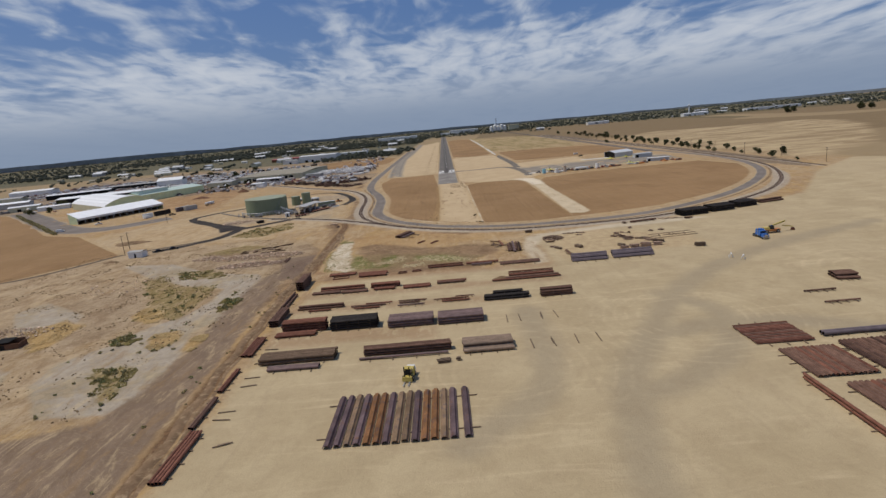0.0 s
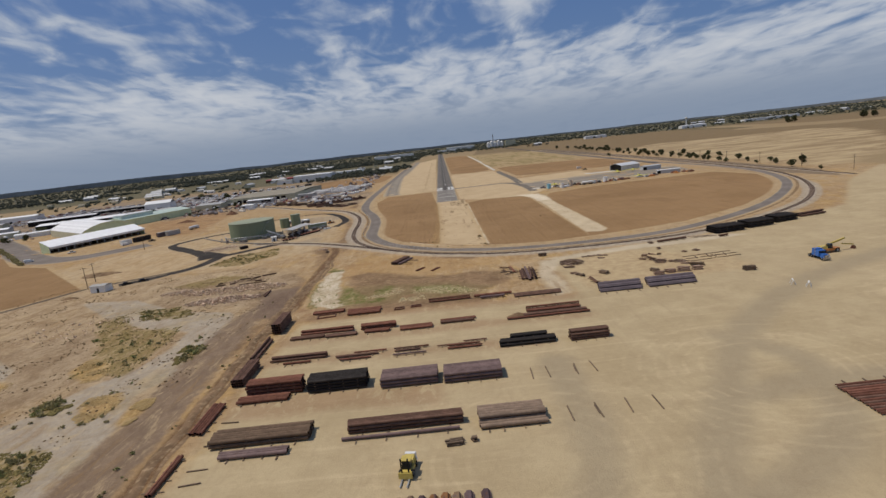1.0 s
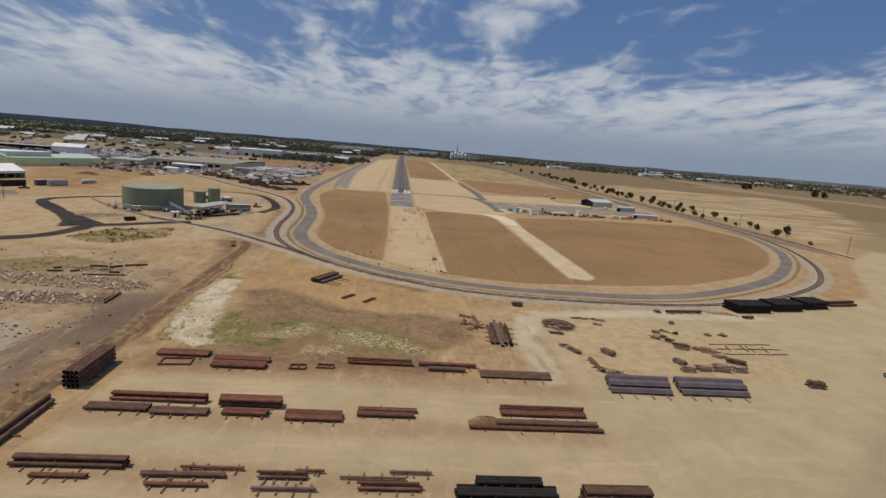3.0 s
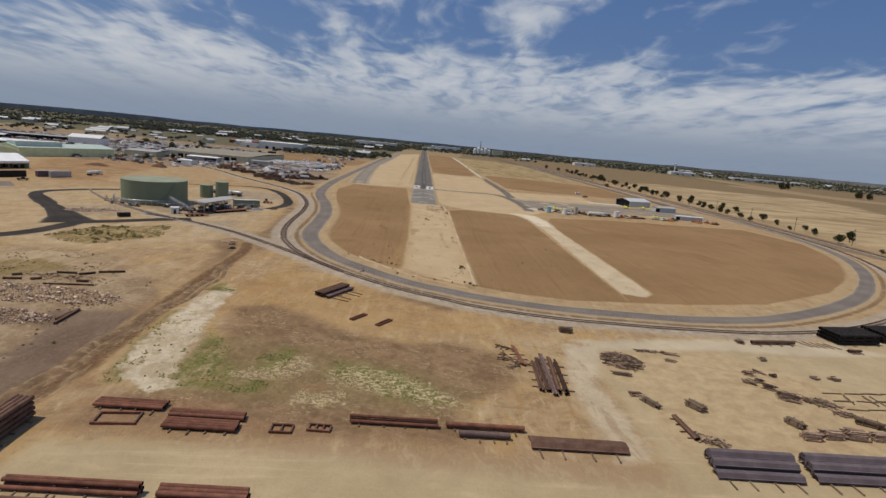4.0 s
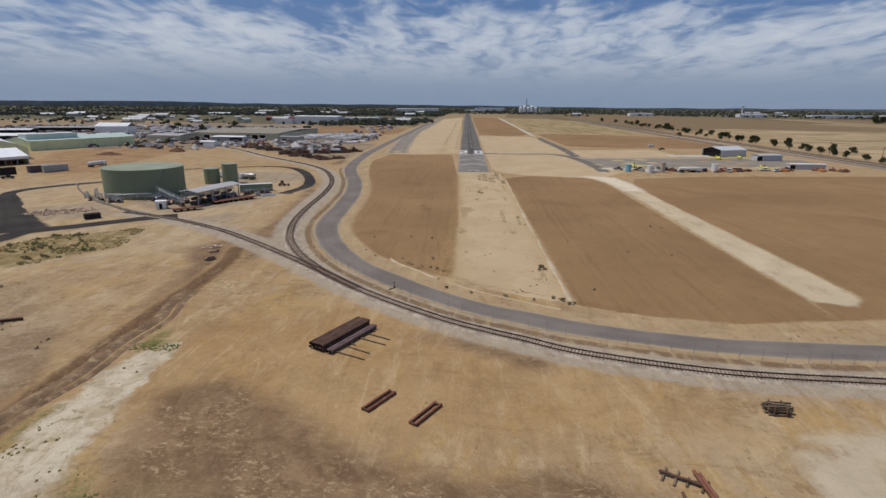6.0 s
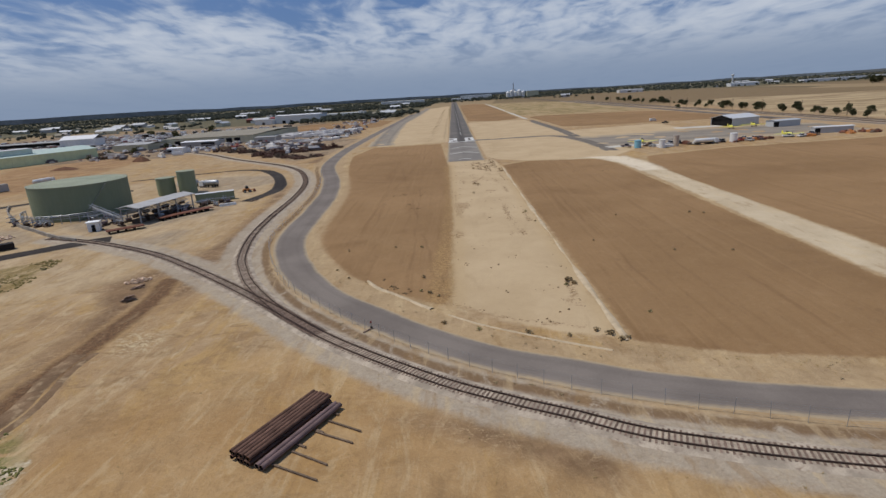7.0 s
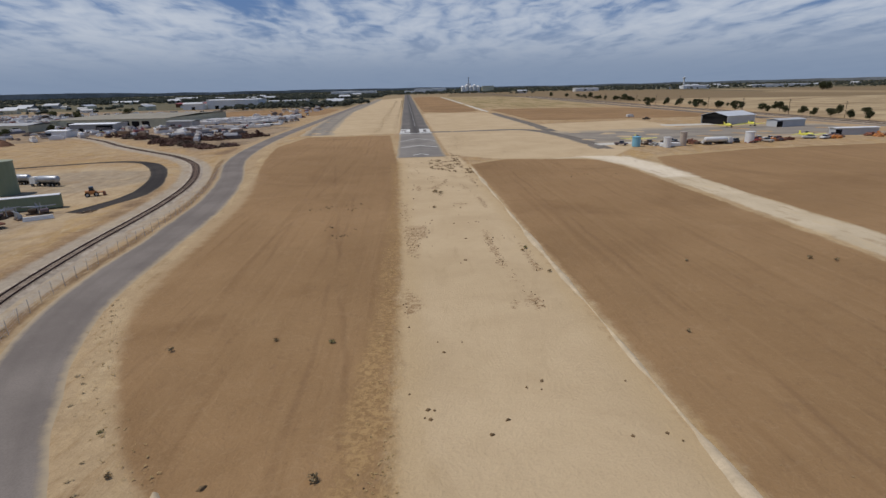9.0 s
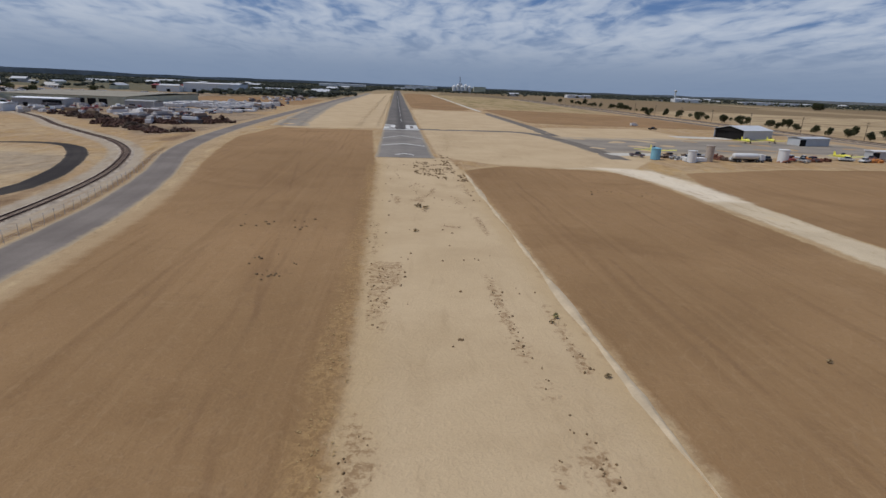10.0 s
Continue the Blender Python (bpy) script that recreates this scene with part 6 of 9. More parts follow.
def rubble(label, cx, cy, w, d, h, count, rz, size=0.5):
    t = thing("rubble_pile", label, "rubble pile", (cx, cy, 0), rz)
    blocks = []
    for k in range(6):
        rnd = random.Random(k)
        v = [(x * rnd.uniform(0.6, 1.1), y * rnd.uniform(0.6, 1.1), z * rnd.uniform(0.5, 1.1)) for x in (-0.5, 0.5) for y in (-0.4, 0.4) for z in (-0.22, 0.22)]
        blocks.append(MB().add(v, [(0, 1, 3, 2), (4, 6, 7, 5), (0, 4, 5, 1), (2, 3, 7, 6), (0, 2, 6, 4), (1, 5, 7, 3)]).mesh("block", M["stone"]))
    bed, rb = MB(), random.Random(count + int(w))
    for k in range(count * 5):
        a, q = rb.uniform(0, 2 * math.pi), math.sqrt(rb.random())
        e = size * rb.uniform(0.15, 0.4)
        bed.box(-e, e, -e * 0.7, e * 0.7, -e * 0.3, e * 0.5, pose(q * math.cos(a) * w / 2, q * math.sin(a) * d / 2, h * 0.6 * (1 - q * q) * rb.random() + 0.5 * e, rb.uniform(-35, 35), rb.uniform(-35, 35), rb.uniform(0, 360)), 0.2)
    tagged(part("small_rubble", bed, M["rubble"], t, "loose small rubble, pale and brown"), kind="stuff")
    for k in range(count):
        a, q = RND.uniform(0, 2 * math.pi), math.sqrt(RND.random())
        s = size * RND.choice([0.6, 0.8, 1, 1.2, 1.8]) * RND.uniform(0.8, 1.3)
        ob = place(new("block", RND.choice(blocks)), t, q * math.cos(a) * w / 2, q * math.sin(a) * d / 2, h * (1 - q * q) * RND.random() + 0.2 * s, RND.uniform(-40, 40), RND.uniform(-40, 40), RND.uniform(0, 360))
        ob.scale = (s, s, s)


rubble("long heap of broken pale concrete and brick", -93, 229, 30, 10, 1.2, 290, 2, 0.48)
rubble("spread of broken concrete and brick", -94, 245, 46, 13, 0.9, 290, -2, 0.46)
rubble("scatter of broken concrete on old slabs", -150, 158, 34, 16, 0.3, 140, 10, 0.42)
rubble("scatter of broken concrete on old slabs", -121, 250, 14, 9, 0.4, 70, 10, 0.45)
rubble("loose grey rubble beside the access road", -147, 360, 22, 10, 0.3, 90, 30, 0.55)
rubble("small heap of pale broken concrete beside the branch track", -72.4, 317.6, 5.0, 3.0, 0.5, 60, 30, 0.3)
rubble("scatter of stones on the dry earth", -138, 210, 40, 22, 0.3, 60, 10, 0.4)


def ruined_hut(x, y, rz):
    t = thing("ruined_hut", "small dark ruined hut with broken walls", "hut", (x, y, 0), rz)
    for x0, x1, y0, y1, h in ((-3.4, 3.4, -2.2, -1.95, 1.7), (-3.4, -3.15, -1.95, 2.2, 2.2), (3.15, 3.4, -1.95, 2.2, 1.4), (-3.15, 3.15, 1.95, 2.2, 2.1)):
        part("wall", MB().box(x0, x1, y0, y1, 0, h), M["soil_red"], t)
    part("roof", MB().box(-3.6, 1.2, -2.4, 2.4, 2.2, 2.34), M["shade_and_black"], t, "dark sagging roof sheet")
    # near-black panel on the wall paints the shade of the doorway
    part("doorway", MB().box(-1.6, -0.4, -2.23, -2.18, 0, 1.5), M["shade_and_black"], t)


ruined_hut(-136.5, 148.5, 8)


# ---- machines in the yard ----
def wheel(parent, x, y, r, w, axis="x"):
    """A tyre with a rim; its axle runs along x or y."""
    mb = MB()
    prof = [(r * 0.55, -w / 2), (r * 0.92, -w / 2), (r, -w * 0.3), (r, w * 0.3), (r * 0.92, w / 2), (r * 0.55, w / 2)]
    n = 14
    v = [((z, q * math.cos(2 * math.pi * i / n), q * math.sin(2 * math.pi * i / n)) if axis == "x" else (q * math.cos(2 * math.pi * i / n), z, q * math.sin(2 * math.pi * i / n))) for q, z in prof for i in range(n)]
    f = [(k * n + i, k * n + (i + 1) % n, (k + 1) * n + (i + 1) % n, (k + 1) * n + i) for k in range(len(prof) - 1) for i in range(n)]
    tyre = place(part("wheel", mb.add(v, f), M["rubber"], parent), parent, x, y, r)
    rim = MB()
    d = Vector((1, 0, 0)) if axis == "x" else Vector((0, 1, 0))
    rim.tube(-d * w * 0.4, d * w * 0.4, r * 0.56, n=12)
    part("rim", rim, M["galv"], tyre)


def forklift(x, y, rz):
    t = thing("forklift", "yellow heavy forklift with a white counterweight", "forklift", (x, y, 0), rz)
    part("chassis", MB().box(-1.0, 1.0, -2.2, 1.6, 0.45, 1.15), M["yellow"], t)
    part("bonnet", MB().box(-0.85, 0.85, -2.3, -0.4, 1.15, 1.85, taper=0.1), M["yellow"], t)
    part("counterweight", MB().box(-1.0, 1.0, -2.9, -2.2, 0.5, 1.9, taper=0.12), M["white"], t, "pale counterweight")
    part("cab", MB().box(-0.7, 0.7, -0.4, 0.9, 1.15, 2.6, taper=0.08), M["glass"], t)
    part("cab_roof", MB().box(-0.8, 0.8, -0.5, 1.0, 2.6, 2.75), M["yellow"], t)
    for s in (-0.55, 0.55):
        part("mast", MB().box(s - 0.1, s + 0.1, 1.7, 1.95, 0.2, 3.6), M["shade_and_black"], t)
        part("fork", MB().box(s - 0.1, s + 0.1, 1.95, 4.0, 0.18, 0.28), M["galv"], t)
    part("carriage", MB().box(-1.1, 1.1, 1.95, 2.1, 0.3, 1.3), M["yellow"], t)
    for sx in (-0.95, 0.95):
        wheel(t, sx, 1.1, 0.62, 0.5)
        wheel(t, sx, -1.6, 0.5, 0.4)


forklift(-13.3, 106.2, 172)


def semi_truck(x, y, rz):
    t = thing("truck", "bright blue semi truck with a long bonnet", "truck", (x, y, 0), rz)
    part("frame", MB().box(-0.5, 0.5, -4.2, 3.2, 0.7, 1.0), M["shade_and_black"], t)
    part("cab", MB().box(-1.2, 1.2, -0.9, 1.0, 1.0, 2.9, taper=0.08), M["blue"], t)
    part("sleeper", MB().box(-1.22, 1.22, -2.4, -0.9, 1.0, 3.2, taper=0.05), M["blue"], t)
    part("bonnet", MB().box(-0.95, 0.95, 1.0, 3.1, 0.9, 1.95, taper=0.1), M["blue"], t)
    part("windscreen", MB().box(-1.05, 1.05, 0.88, 1.0, 2.0, 2.7), M["glass"], t)
    part("grille", MB().box(-0.6, 0.6, 3.08, 3.16, 0.9, 1.75), M["chrome"], t)
    part("bumper", MB().box(-1.2, 1.2, 3.1, 3.4, 0.45, 0.85), M["chrome"], t)
    for s in (-1.0, 1.0):
        part("fender", MB().box(s - 0.28, s + 0.28, 1.9, 3.0, 0.95, 1.25, taper=0.2), M["blue"], t)
        part("exhaust_stack", MB().tube((s * 1.2, -0.8, 1.0), (s * 1.2, -0.8, 3.7), 0.09), M["chrome"], t)
        part("headlight", MB().box(s * 0.85 - 0.15, s * 0.85 + 0.15, 3.05, 3.12, 1.05, 1.3), M["white"], t)
        wheel(t, s, 2.3, 0.52, 0.3)
        wheel(t, s * 0.95, -2.6, 0.52, 0.55)
        wheel(t, s * 0.95, -3.8, 0.52, 0.55)


semi_truck(117.4, 198.2, 178)


def loader(x, y, rz):
    t = thing("crane_loader", "orange-yellow mobile crane loader with folded boom", "loader", (x, y, 0), rz)
    part("chassis", MB().box(-3.4, 3.4, -1.2, 1.2, 0.7, 1.5), M["orange"], t)
    part("engine_cover", MB().box(-3.2, -0.8, -1.0, 1.0, 1.5, 2.4, taper=0.15), M["yellow"], t)
    part("cab", MB().box(-0.6, 0.8, -1.1, 0.2, 1.5, 3.0, taper=0.1), M["glass"], t)
    part("turret", MB().tube((0.3, 0.3, 1.5), (0.3, 0.3, 2.2), 0.8, n=14), M["orange"], t)
    part("boom", MB().box(-0.4, 6.5, 0.1, 0.6, -0.25, 0.25, pose(0, 0, 2.5, 0, -14, 0)), M["yellow"], t)
    part("stick", MB().box(5.4, 9.8, 0.15, 0.55, -0.2, 0.2, pose(0, 0, 3.2, 0, 10, 0)), M["yellow"], t)
    part("grapple", MB().box(9.2, 10.4, -0.3, 1.0, 0.0, 1.0, taper=0.4), M["rust"], t)
    for sx in (-2.4, 2.4):
        for s in (-1.2, 1.2):
            wheel(t, sx, s, 0.75, 0.5, "y")


loader(124.5, 204.6, 6)


def sawhorse(x, y, rz):
    t = thing("sawhorse", "pale wooden trestle standing on the packed yard", "trestle", (x, y, 0), rz, "trestles")
    part("top_rail", MB().box(-1.2, 1.2, -0.12, 0.12, 1.15, 1.35), M["white"], t)
    for sx in (-1.0, 1.0):
        for s in (-1, 1):
            part("leg", MB().tube((sx, s * 0.1, 1.2), (sx, s * 0.65, 0), 0.08, n=6), M["white"], t)


sawhorse(94.1, 176.4, 65)
sawhorse(96.3, 172.9, 55)


# ---- fence between road and railway ----
def wire_fence(label, line, spacing=3.05, h=1.9, mesh=True):
    t = thing("fence", label, "fence")
    step = int(round(spacing / 0.55))
    pts = line[::step]
    post = MB().tube((0, 0, -0.1), (0, 0, h), 0.032, n=6).mesh("post", M["galv"])
    for p in pts:
        place(new("post", post), t, p[0], p[1], 0, RND.uniform(-2, 2), RND.uniform(-3, 3))
    for z in (0.25, 0.6, 0.95, 1.3, 1.62, h - 0.04):
        mb = MB()
        for a, b in zip(pts[:-1], pts[1:]):
            mb.tube((a[0], a[1], z), (b[0], b[1], z), 0.008, n=3, caps=False)
        part("wire", mb, M["galv"], t)
    return t


FENCE = spline([(-72, 478), (-62, 432), (-56.6, 395), (-55.6, 362), (-53.8, 346), (-50.2, 333.5), (-44.6, 320), (-38.5, 308.8), (-31.6, 300), (-21.8, 289.6), (-14.2, 282.6), (-8.1, 277.9), (-2.8, 274.3), (1.9, 271.8), (6.2, 269.6), (19.4, 264.4), (36, 259.8), (57, 258.4), (80, 258.8)], 0.55)
wire_fence("thin wire fence on galvanised posts between road and railway", FENCE)


def switch_stand(x, y, rz):
    t = thing("switch_stand", "small railway switch stand on a long timber", "switch stand", (x, y, 0), rz)
    part("timber", MB().box(-1.6, 1.2, -0.15, 0.15, 0.05, 0.2), M["tie"], t)
    part("stand", MB().box(0.6, 1.0, -0.2, 0.2, 0.2, 0.7, taper=0.4), M["shade_and_black"], t)
    part("mast", MB().tube((0.8, 0, 0.7), (0.8, 0, 1.7), 0.04, n=6), M["rail"], t)
    part("target", MB().box(0.5, 1.1, -0.02, 0.02, 1.4, 1.8), M["red"], t)
    return t


switch_stand(-20.0, 288.3, 52).scale = (0.7, 0.7, 0.7)

# ---- tank yard ----
def storage_tank(name, label, x, y, r, h, hoops=True, mat="tank", roof="tank_roof", n=64, dome=0.06):
    t = thing(name, label, "tank", (x, y, 0))
    part("shell", MB().lathe([(r, 0), (r, h), (r - 0.06, h)], n), M[mat], t, smooth=True)
    part("roof", MB().lathe([(r + 0.12, h - 0.12), (r + 0.12, h + 0.1), (r * 0.5, h + r * dome * 0.7), (0.05, h + r * dome)], n), M[roof], t, smooth=True)
    if hoops:
        for k in (0.25, 0.5, 0.75):
            part("seam", MB().lathe([(r, h * k - 0.04), (r + 0.04, h * k - 0.04), (r + 0.04, h * k + 0.04), (r, h * k + 0.04)], n), M[mat], t)
    return t


big = storage_tank("storage_tank", "large dull green steel storage tank with pale roof", -139.3, 399.8, 15.2, 11.4, n=96, dome=0.03)
for k in range(40):
    a = 2 * math.pi * k / 40
    part("stanchion", MB().tube((15.0 * math.cos(a), 15.0 * math.sin(a), 11.4), (15.0 * math.cos(a), 15.0 * math.sin(a), 12.3), 0.03, n=4), M["galv"], big)
for k in range(22):
    part("stair_tread", MB().box(15.2, 16.2, -0.18, 0.18, 0.4 + k * 0.5, 0.46 + k * 0.5, pose(0, 0, 0, 0, 0, 300 + k * 1.6)), M["galv"], big)
storage_tank("storage_tank", "squat green steel tank beside a taller one", -125.6, 431.0, 3.5, 7.0, n=32)
storage_tank("storage_tank", "taller green steel tank with a pale lid", -117.4, 432.6, 3.5, 9.2, n=32)


def pipe_bridge():
    """Raised pipe run on posts along the front of the big tank."""
    t = thing("pipe_bridge", "galvanised pipe rack on posts round the tank", "pipe rack")
    pts = [(-139.3 + 18.5 * math.cos(math.radians(a)), 399.8 + 18.5 * math.sin(math.radians(a))) for a in range(195, 326, 8)]
    for z, rr in ((1.6, 0.10), (2.3, 0.16), (2.75, 0.12)):
        for p, q in zip(pts[:-1], pts[1:]):
            part("pipe", MB().tube((*p, z), (*q, z), rr, n=7), M["galv"], t)
    for p in pts:
        part("post", MB().box(p[0] - 0.1, p[0] + 0.1, p[1] - 0.1, p[1] + 0.1, 0, 2.7), M["galv"], t)
    return t


pipe_bridge()


def loading_canopy(x, y, rz):
    t = thing("loading_canopy", "open loading canopy with grey sheet roof on steel posts", "canopy", (x, y, 0), rz)
    part("roof", MB().prism([(-4.4, 5.2), (0, 5.9), (4.4, 5.2), (4.4, 5.05), (0, 5.75), (-4.4, 5.05)], -12.5, 12.5), M["grey_sheet"], t)
    for sx in (-11.5, -4, 4, 11.5):
        for s in (-3.6, 3.6):
            part("post", MB().box(sx - 0.16, sx + 0.16, s - 0.16, s + 0.16, 0, 5.2), M["galv"], t)
        part("beam", MB().box(sx - 0.12, sx + 0.12, -3.6, 3.6, 4.6, 4.9), M["galv"], t)
    for sx, w, h in ((-9, 2.6, 2.2), (-5.2, 2.2, 2.8), (-1, 3.0, 2.0), (3, 2.4, 2.6), (7.5, 3.2, 1.8), (10.6, 1.6, 2.4)):
        part("pump_skid", MB().box(sx - w / 2, sx + w / 2, -1.8, 1.4, 0, h * 0.5).tube((sx - w / 2, 0.2, h), (sx + w / 2, 0.2, h), 0.6, n=10), M["junk"], t)
    for k in range(7):
        part("pipe", MB().tube((-11, -2.6 + k * 0.8, 3.4 + (k % 3) * 0.3), (11, -2.6 + k * 0.8, 3.4 + (k % 3) * 0.3), 0.12, n=6), M["galv"], t)


loading_canopy(-104.8, 386.5, 75)


def conveyor(x, y, rz):
    t = thing("conveyor", "inclined blue-grey lattice conveyor", "conveyor", (x, y, 0), rz)
    L, a = 11.0, math.radians(28)
    for s in (-0.6, 0.6):
        for dz in (0, 1.0):
            part("chord", MB().tube((-L / 2, s, 0.6 + dz), (L / 2, s, 0.6 + dz + L * math.tan(a) * 0.8), 0.09, n=5), M["galv"], t)
        for k in range(12):
            u0, u1 = -L / 2 + k * L / 12, -L / 2 + (k + 1) * L / 12
            z0, z1 = 0.6 + (u0 + L / 2) * math.tan(a) * 0.8, 0.6 + (u1 + L / 2) * math.tan(a) * 0.8
            part("brace", MB().tube((u0, s, z0 + (k % 2)), (u1, s, z1 + 1 - (k % 2)), 0.06, n=4), M["galv"], t)
    part("belt", MB().box(-L / 2, L / 2, -0.45, 0.45, 0.9, 1.0, pose(0, 0, 2.3, 0, -23, 0)), M["grey_sheet"], t)
    for u, h in ((0, 2.9), (4.4, 4.8)):
        for s in (-0.6, 0.6):
            part("leg", MB().tube((u, s * 1.6, 0), (u, s, h), 0.1, n=5), M["galv"], t)


conveyor(-117.2, 378.8, 173)


def simple_hut(name, label, cat, x, y, w, d, h, rz, wall, roof, pitch=0.12, door=True):
    t = thing(name, label, cat, (x, y, 0), rz)
    part("wall", MB().box(-w / 2, w / 2, -d / 2, d / 2, 0, h), M[wall], t)
    part("roof", MB().prism([(-d / 2 - 0.25, h), (0, h + d * pitch), (d / 2 + 0.25, h), (d / 2 + 0.25, h + 0.12), (0, h + d * pitch + 0.14), (-d / 2 - 0.25, h + 0.12)], -w / 2 - 0.25, w / 2 + 0.25), M[roof], t)
    if door:
        part("door", MB().box(-0.5, 0.5, -d / 2 - 0.04, -d / 2 + 0.02, 0, 2.05), M["shade_and_black"], t)
    return t


simple_hut("hut", "small pale equipment hut with white roof", "hut", -115.2, 368.6, 3.2, 2.6, 2.8, 20, "white", "white_roof", 0.03)


def container(x, y, L, rz, mat, top, label, name="shipping_container", h=2.9):
    t = thing(name, label, "container", (x, y, 0), rz)
    part("body", MB().box(-L / 2, L / 2, -1.22, 1.22, 0.15, h), M[mat], t)
    part("lid", MB().box(-L / 2 - 0.03, L / 2 + 0.03, -1.26, 1.26, h, h + 0.1), M[top], t)
    part("door", MB().box(L / 2, L / 2 + 0.06, -1.15, 1.15, 0.25, h - 0.1), M[mat], t)
    return t


container(-96.0, 409.6, 13.4, 24, "tank", "white_roof", "long green shipping container with white roof", h=3.2)


def flat_rack(x, y, L, w, rz):
    t = thing("flat_rack", "low dark rusty platform on the bare earth", "platform", (x, y, 0), rz, "low platforms in the tank yard")
    part("deck", MB().box(-L / 2, L / 2, -w / 2, w / 2, 0.75, 1.0), M["rust"], t)
    for k in range(int(L / 2.2)):
        part("leg", MB().box(-L / 2 + 0.6 + k * 2.2, -L / 2 + 0.9 + k * 2.2, -w / 2 + 0.1, w / 2 - 0.1, 0, 0.75), M["shade_and_black"], t)


flat_rack(-104.4, 366.2, 10.0, 3.0, 40)
flat_rack(-95.6, 385.6, 18, 3.2, 54)


def tank_trailer(x, y, rz, L=9.5, label="white tanker truck parked on bare earth", paint="white"):
    t = thing("tanker_truck", label, "tanker truck", (x, y, 0), rz, "tanker trucks")
    mb = MB()
    n, prof = 14, [(0.25, -L / 2 - 0.35), (0.9, -L / 2 - 0.1), (1.05, -L / 2 + 0.2), (1.05, L / 2 - 0.2), (0.9, L / 2 + 0.1), (0.25, L / 2 + 0.35)]
    v = [(z, q * math.cos(2 * math.pi * i / n), 2.1 + q * math.sin(2 * math.pi * i / n)) for q, z in prof for i in range(n)]
    f = [(k * n + i, k * n + (i + 1) % n, (k + 1) * n + (i + 1) % n, (k + 1) * n + i) for k in range(5) for i in range(n)] + [tuple(range(n)), tuple(range(5 * n, 6 * n))]
    part("vessel", mb.add(v, f), M[paint], t, smooth=True)
    part("chassis", MB().box(-L / 2, L / 2, -0.5, 0.5, 0.75, 1.1), M["shade_and_black"], t)
    part("cab", MB().box(L / 2 + 0.5, L / 2 + 2.4, -1.15, 1.15, 0.8, 2.8, taper=0.1), M["white"], t)
    part("windscreen", MB().box(L / 2 + 2.32, L / 2 + 2.42, -0.95, 0.95, 1.8, 2.5), M["glass"], t)
    for u in (-L / 2 + 1, -L / 2 + 2.2, L / 2 - 0.6, L / 2 + 1.6):
        for s in (-1.0, 1.0):
            wheel(t, u, s, 0.5, 0.4, "y")


tank_trailer(-125.0, 450.2, 169, 7.0, "silver tanker truck parked on bare earth", "galv")
tank_trailer(-113.2, 445.2, 169, 6.2, "silver tanker truck parked on bare earth", "galv")


def concrete_barrier(x, y, L, rz):
    t = thing("concrete_barrier", "low white concrete barrier beside the container", "barrier", (x, y, 0), rz)
    part("foot", MB().box(-L / 2, L / 2, -0.45, 0.45, 0, 0.25), M["white"], t)
    part("upstand", MB().box(-L / 2, L / 2, -0.25, 0.25, 0.25, 0.9, taper=0.05), M["white"], t)


concrete_barrier(-86.8, 398.5, 5.6, 31)
tank_trailer(-224.0, 490.0, 80, label="white tanker truck beside the brown dirt yard")


def small_loader(x, y, rz, mat="orange", label="small orange loader standing on bare earth"):
    t = thing("wheel_loader", label, "loader", (x, y, 0), rz)
    part("body", MB().box(-1.6, 1.2, -0.8, 0.8, 0.6, 1.6, taper=0.15), M[mat], t)
    part("cab", MB().box(-0.5, 0.7, -0.7, 0.7, 1.6, 2.6, taper=0.1), M["glass"], t)
    part("arm", MB().box(0.9, 2.8, -0.6, 0.6, 0.9, 1.1), M[mat], t)
    part("bucket", MB().box(2.5, 3.3, -1.1, 1.1, 0.2, 1.1, taper=0.3), M["rust"], t)
    for u in (-1.0, 1.0):
        for s in (-0.9, 0.9):
            wheel(t, u, s, 0.6, 0.45, "y")


small_loader(-90.0, 425.2, 30)


def car(x, y, rz, paint, label, kind="car", group="parked vehicles"):
    """A car, pickup or van with cabin, glass and wheels."""
    t = thing(kind, label, kind, (x, y, 0), rz, group)
    L, W2 = {"car": (4.4, 0.88), "pickup": (5.4, 0.98), "van": (5.6, 1.0)}[kind]
    a, b = -L / 2, L / 2
    side = {"car": [(a, 0.35), (b, 0.35), (b, 0.75), (b - 1.2, 0.95), (a + 0.5, 1.0), (a, 0.85)], "pickup": [(a, 0.5), (b, 0.5), (b, 0.95), (b - 1.3, 1.15), (a, 1.15)], "van": [(a, 0.4), (b, 0.4), (b, 0.95), (b - 0.9, 1.2), (b - 1.5, 2.1), (a, 2.15)]}[kind]
    part("body", MB().prism([(u, z) for u, z in side], -W2, W2, "y"), M[paint], t)
    if kind != "van":
        c0, c1, h = (a + 0.6, b - 1.5, 1.45) if kind == "car" else (a + 2.0, b - 1.6, 1.85)
        part("cabin", MB().box(c0, c1, -W2 + 0.1, W2 - 0.1, 0.95, h, taper=0.22), M["glass"], t)
        part("cabin_roof", MB().box(c0 + 0.35, c1 - 0.35, -W2 + 0.22, W2 - 0.22, h, h + 0.04), M[paint], t)
    else:
        part("windscreen", MB().box(b - 1.55, b - 1.0, -0.85, 0.85, 1.25, 2.0, taper=0.3), M["glass"], t)
    for u in (a + 0.85, b - 0.9):
        for s in (-W2 + 0.05, W2 - 0.05):
            wheel(t, u, s, 0.34, 0.24, "y")
    return t


simple_hut("shed", "small white shed beside the dirt track", "shed", -167.2, 271.4, 7.4, 5.0, 3.0, -3, "white", "grey_sheet", 0.1)


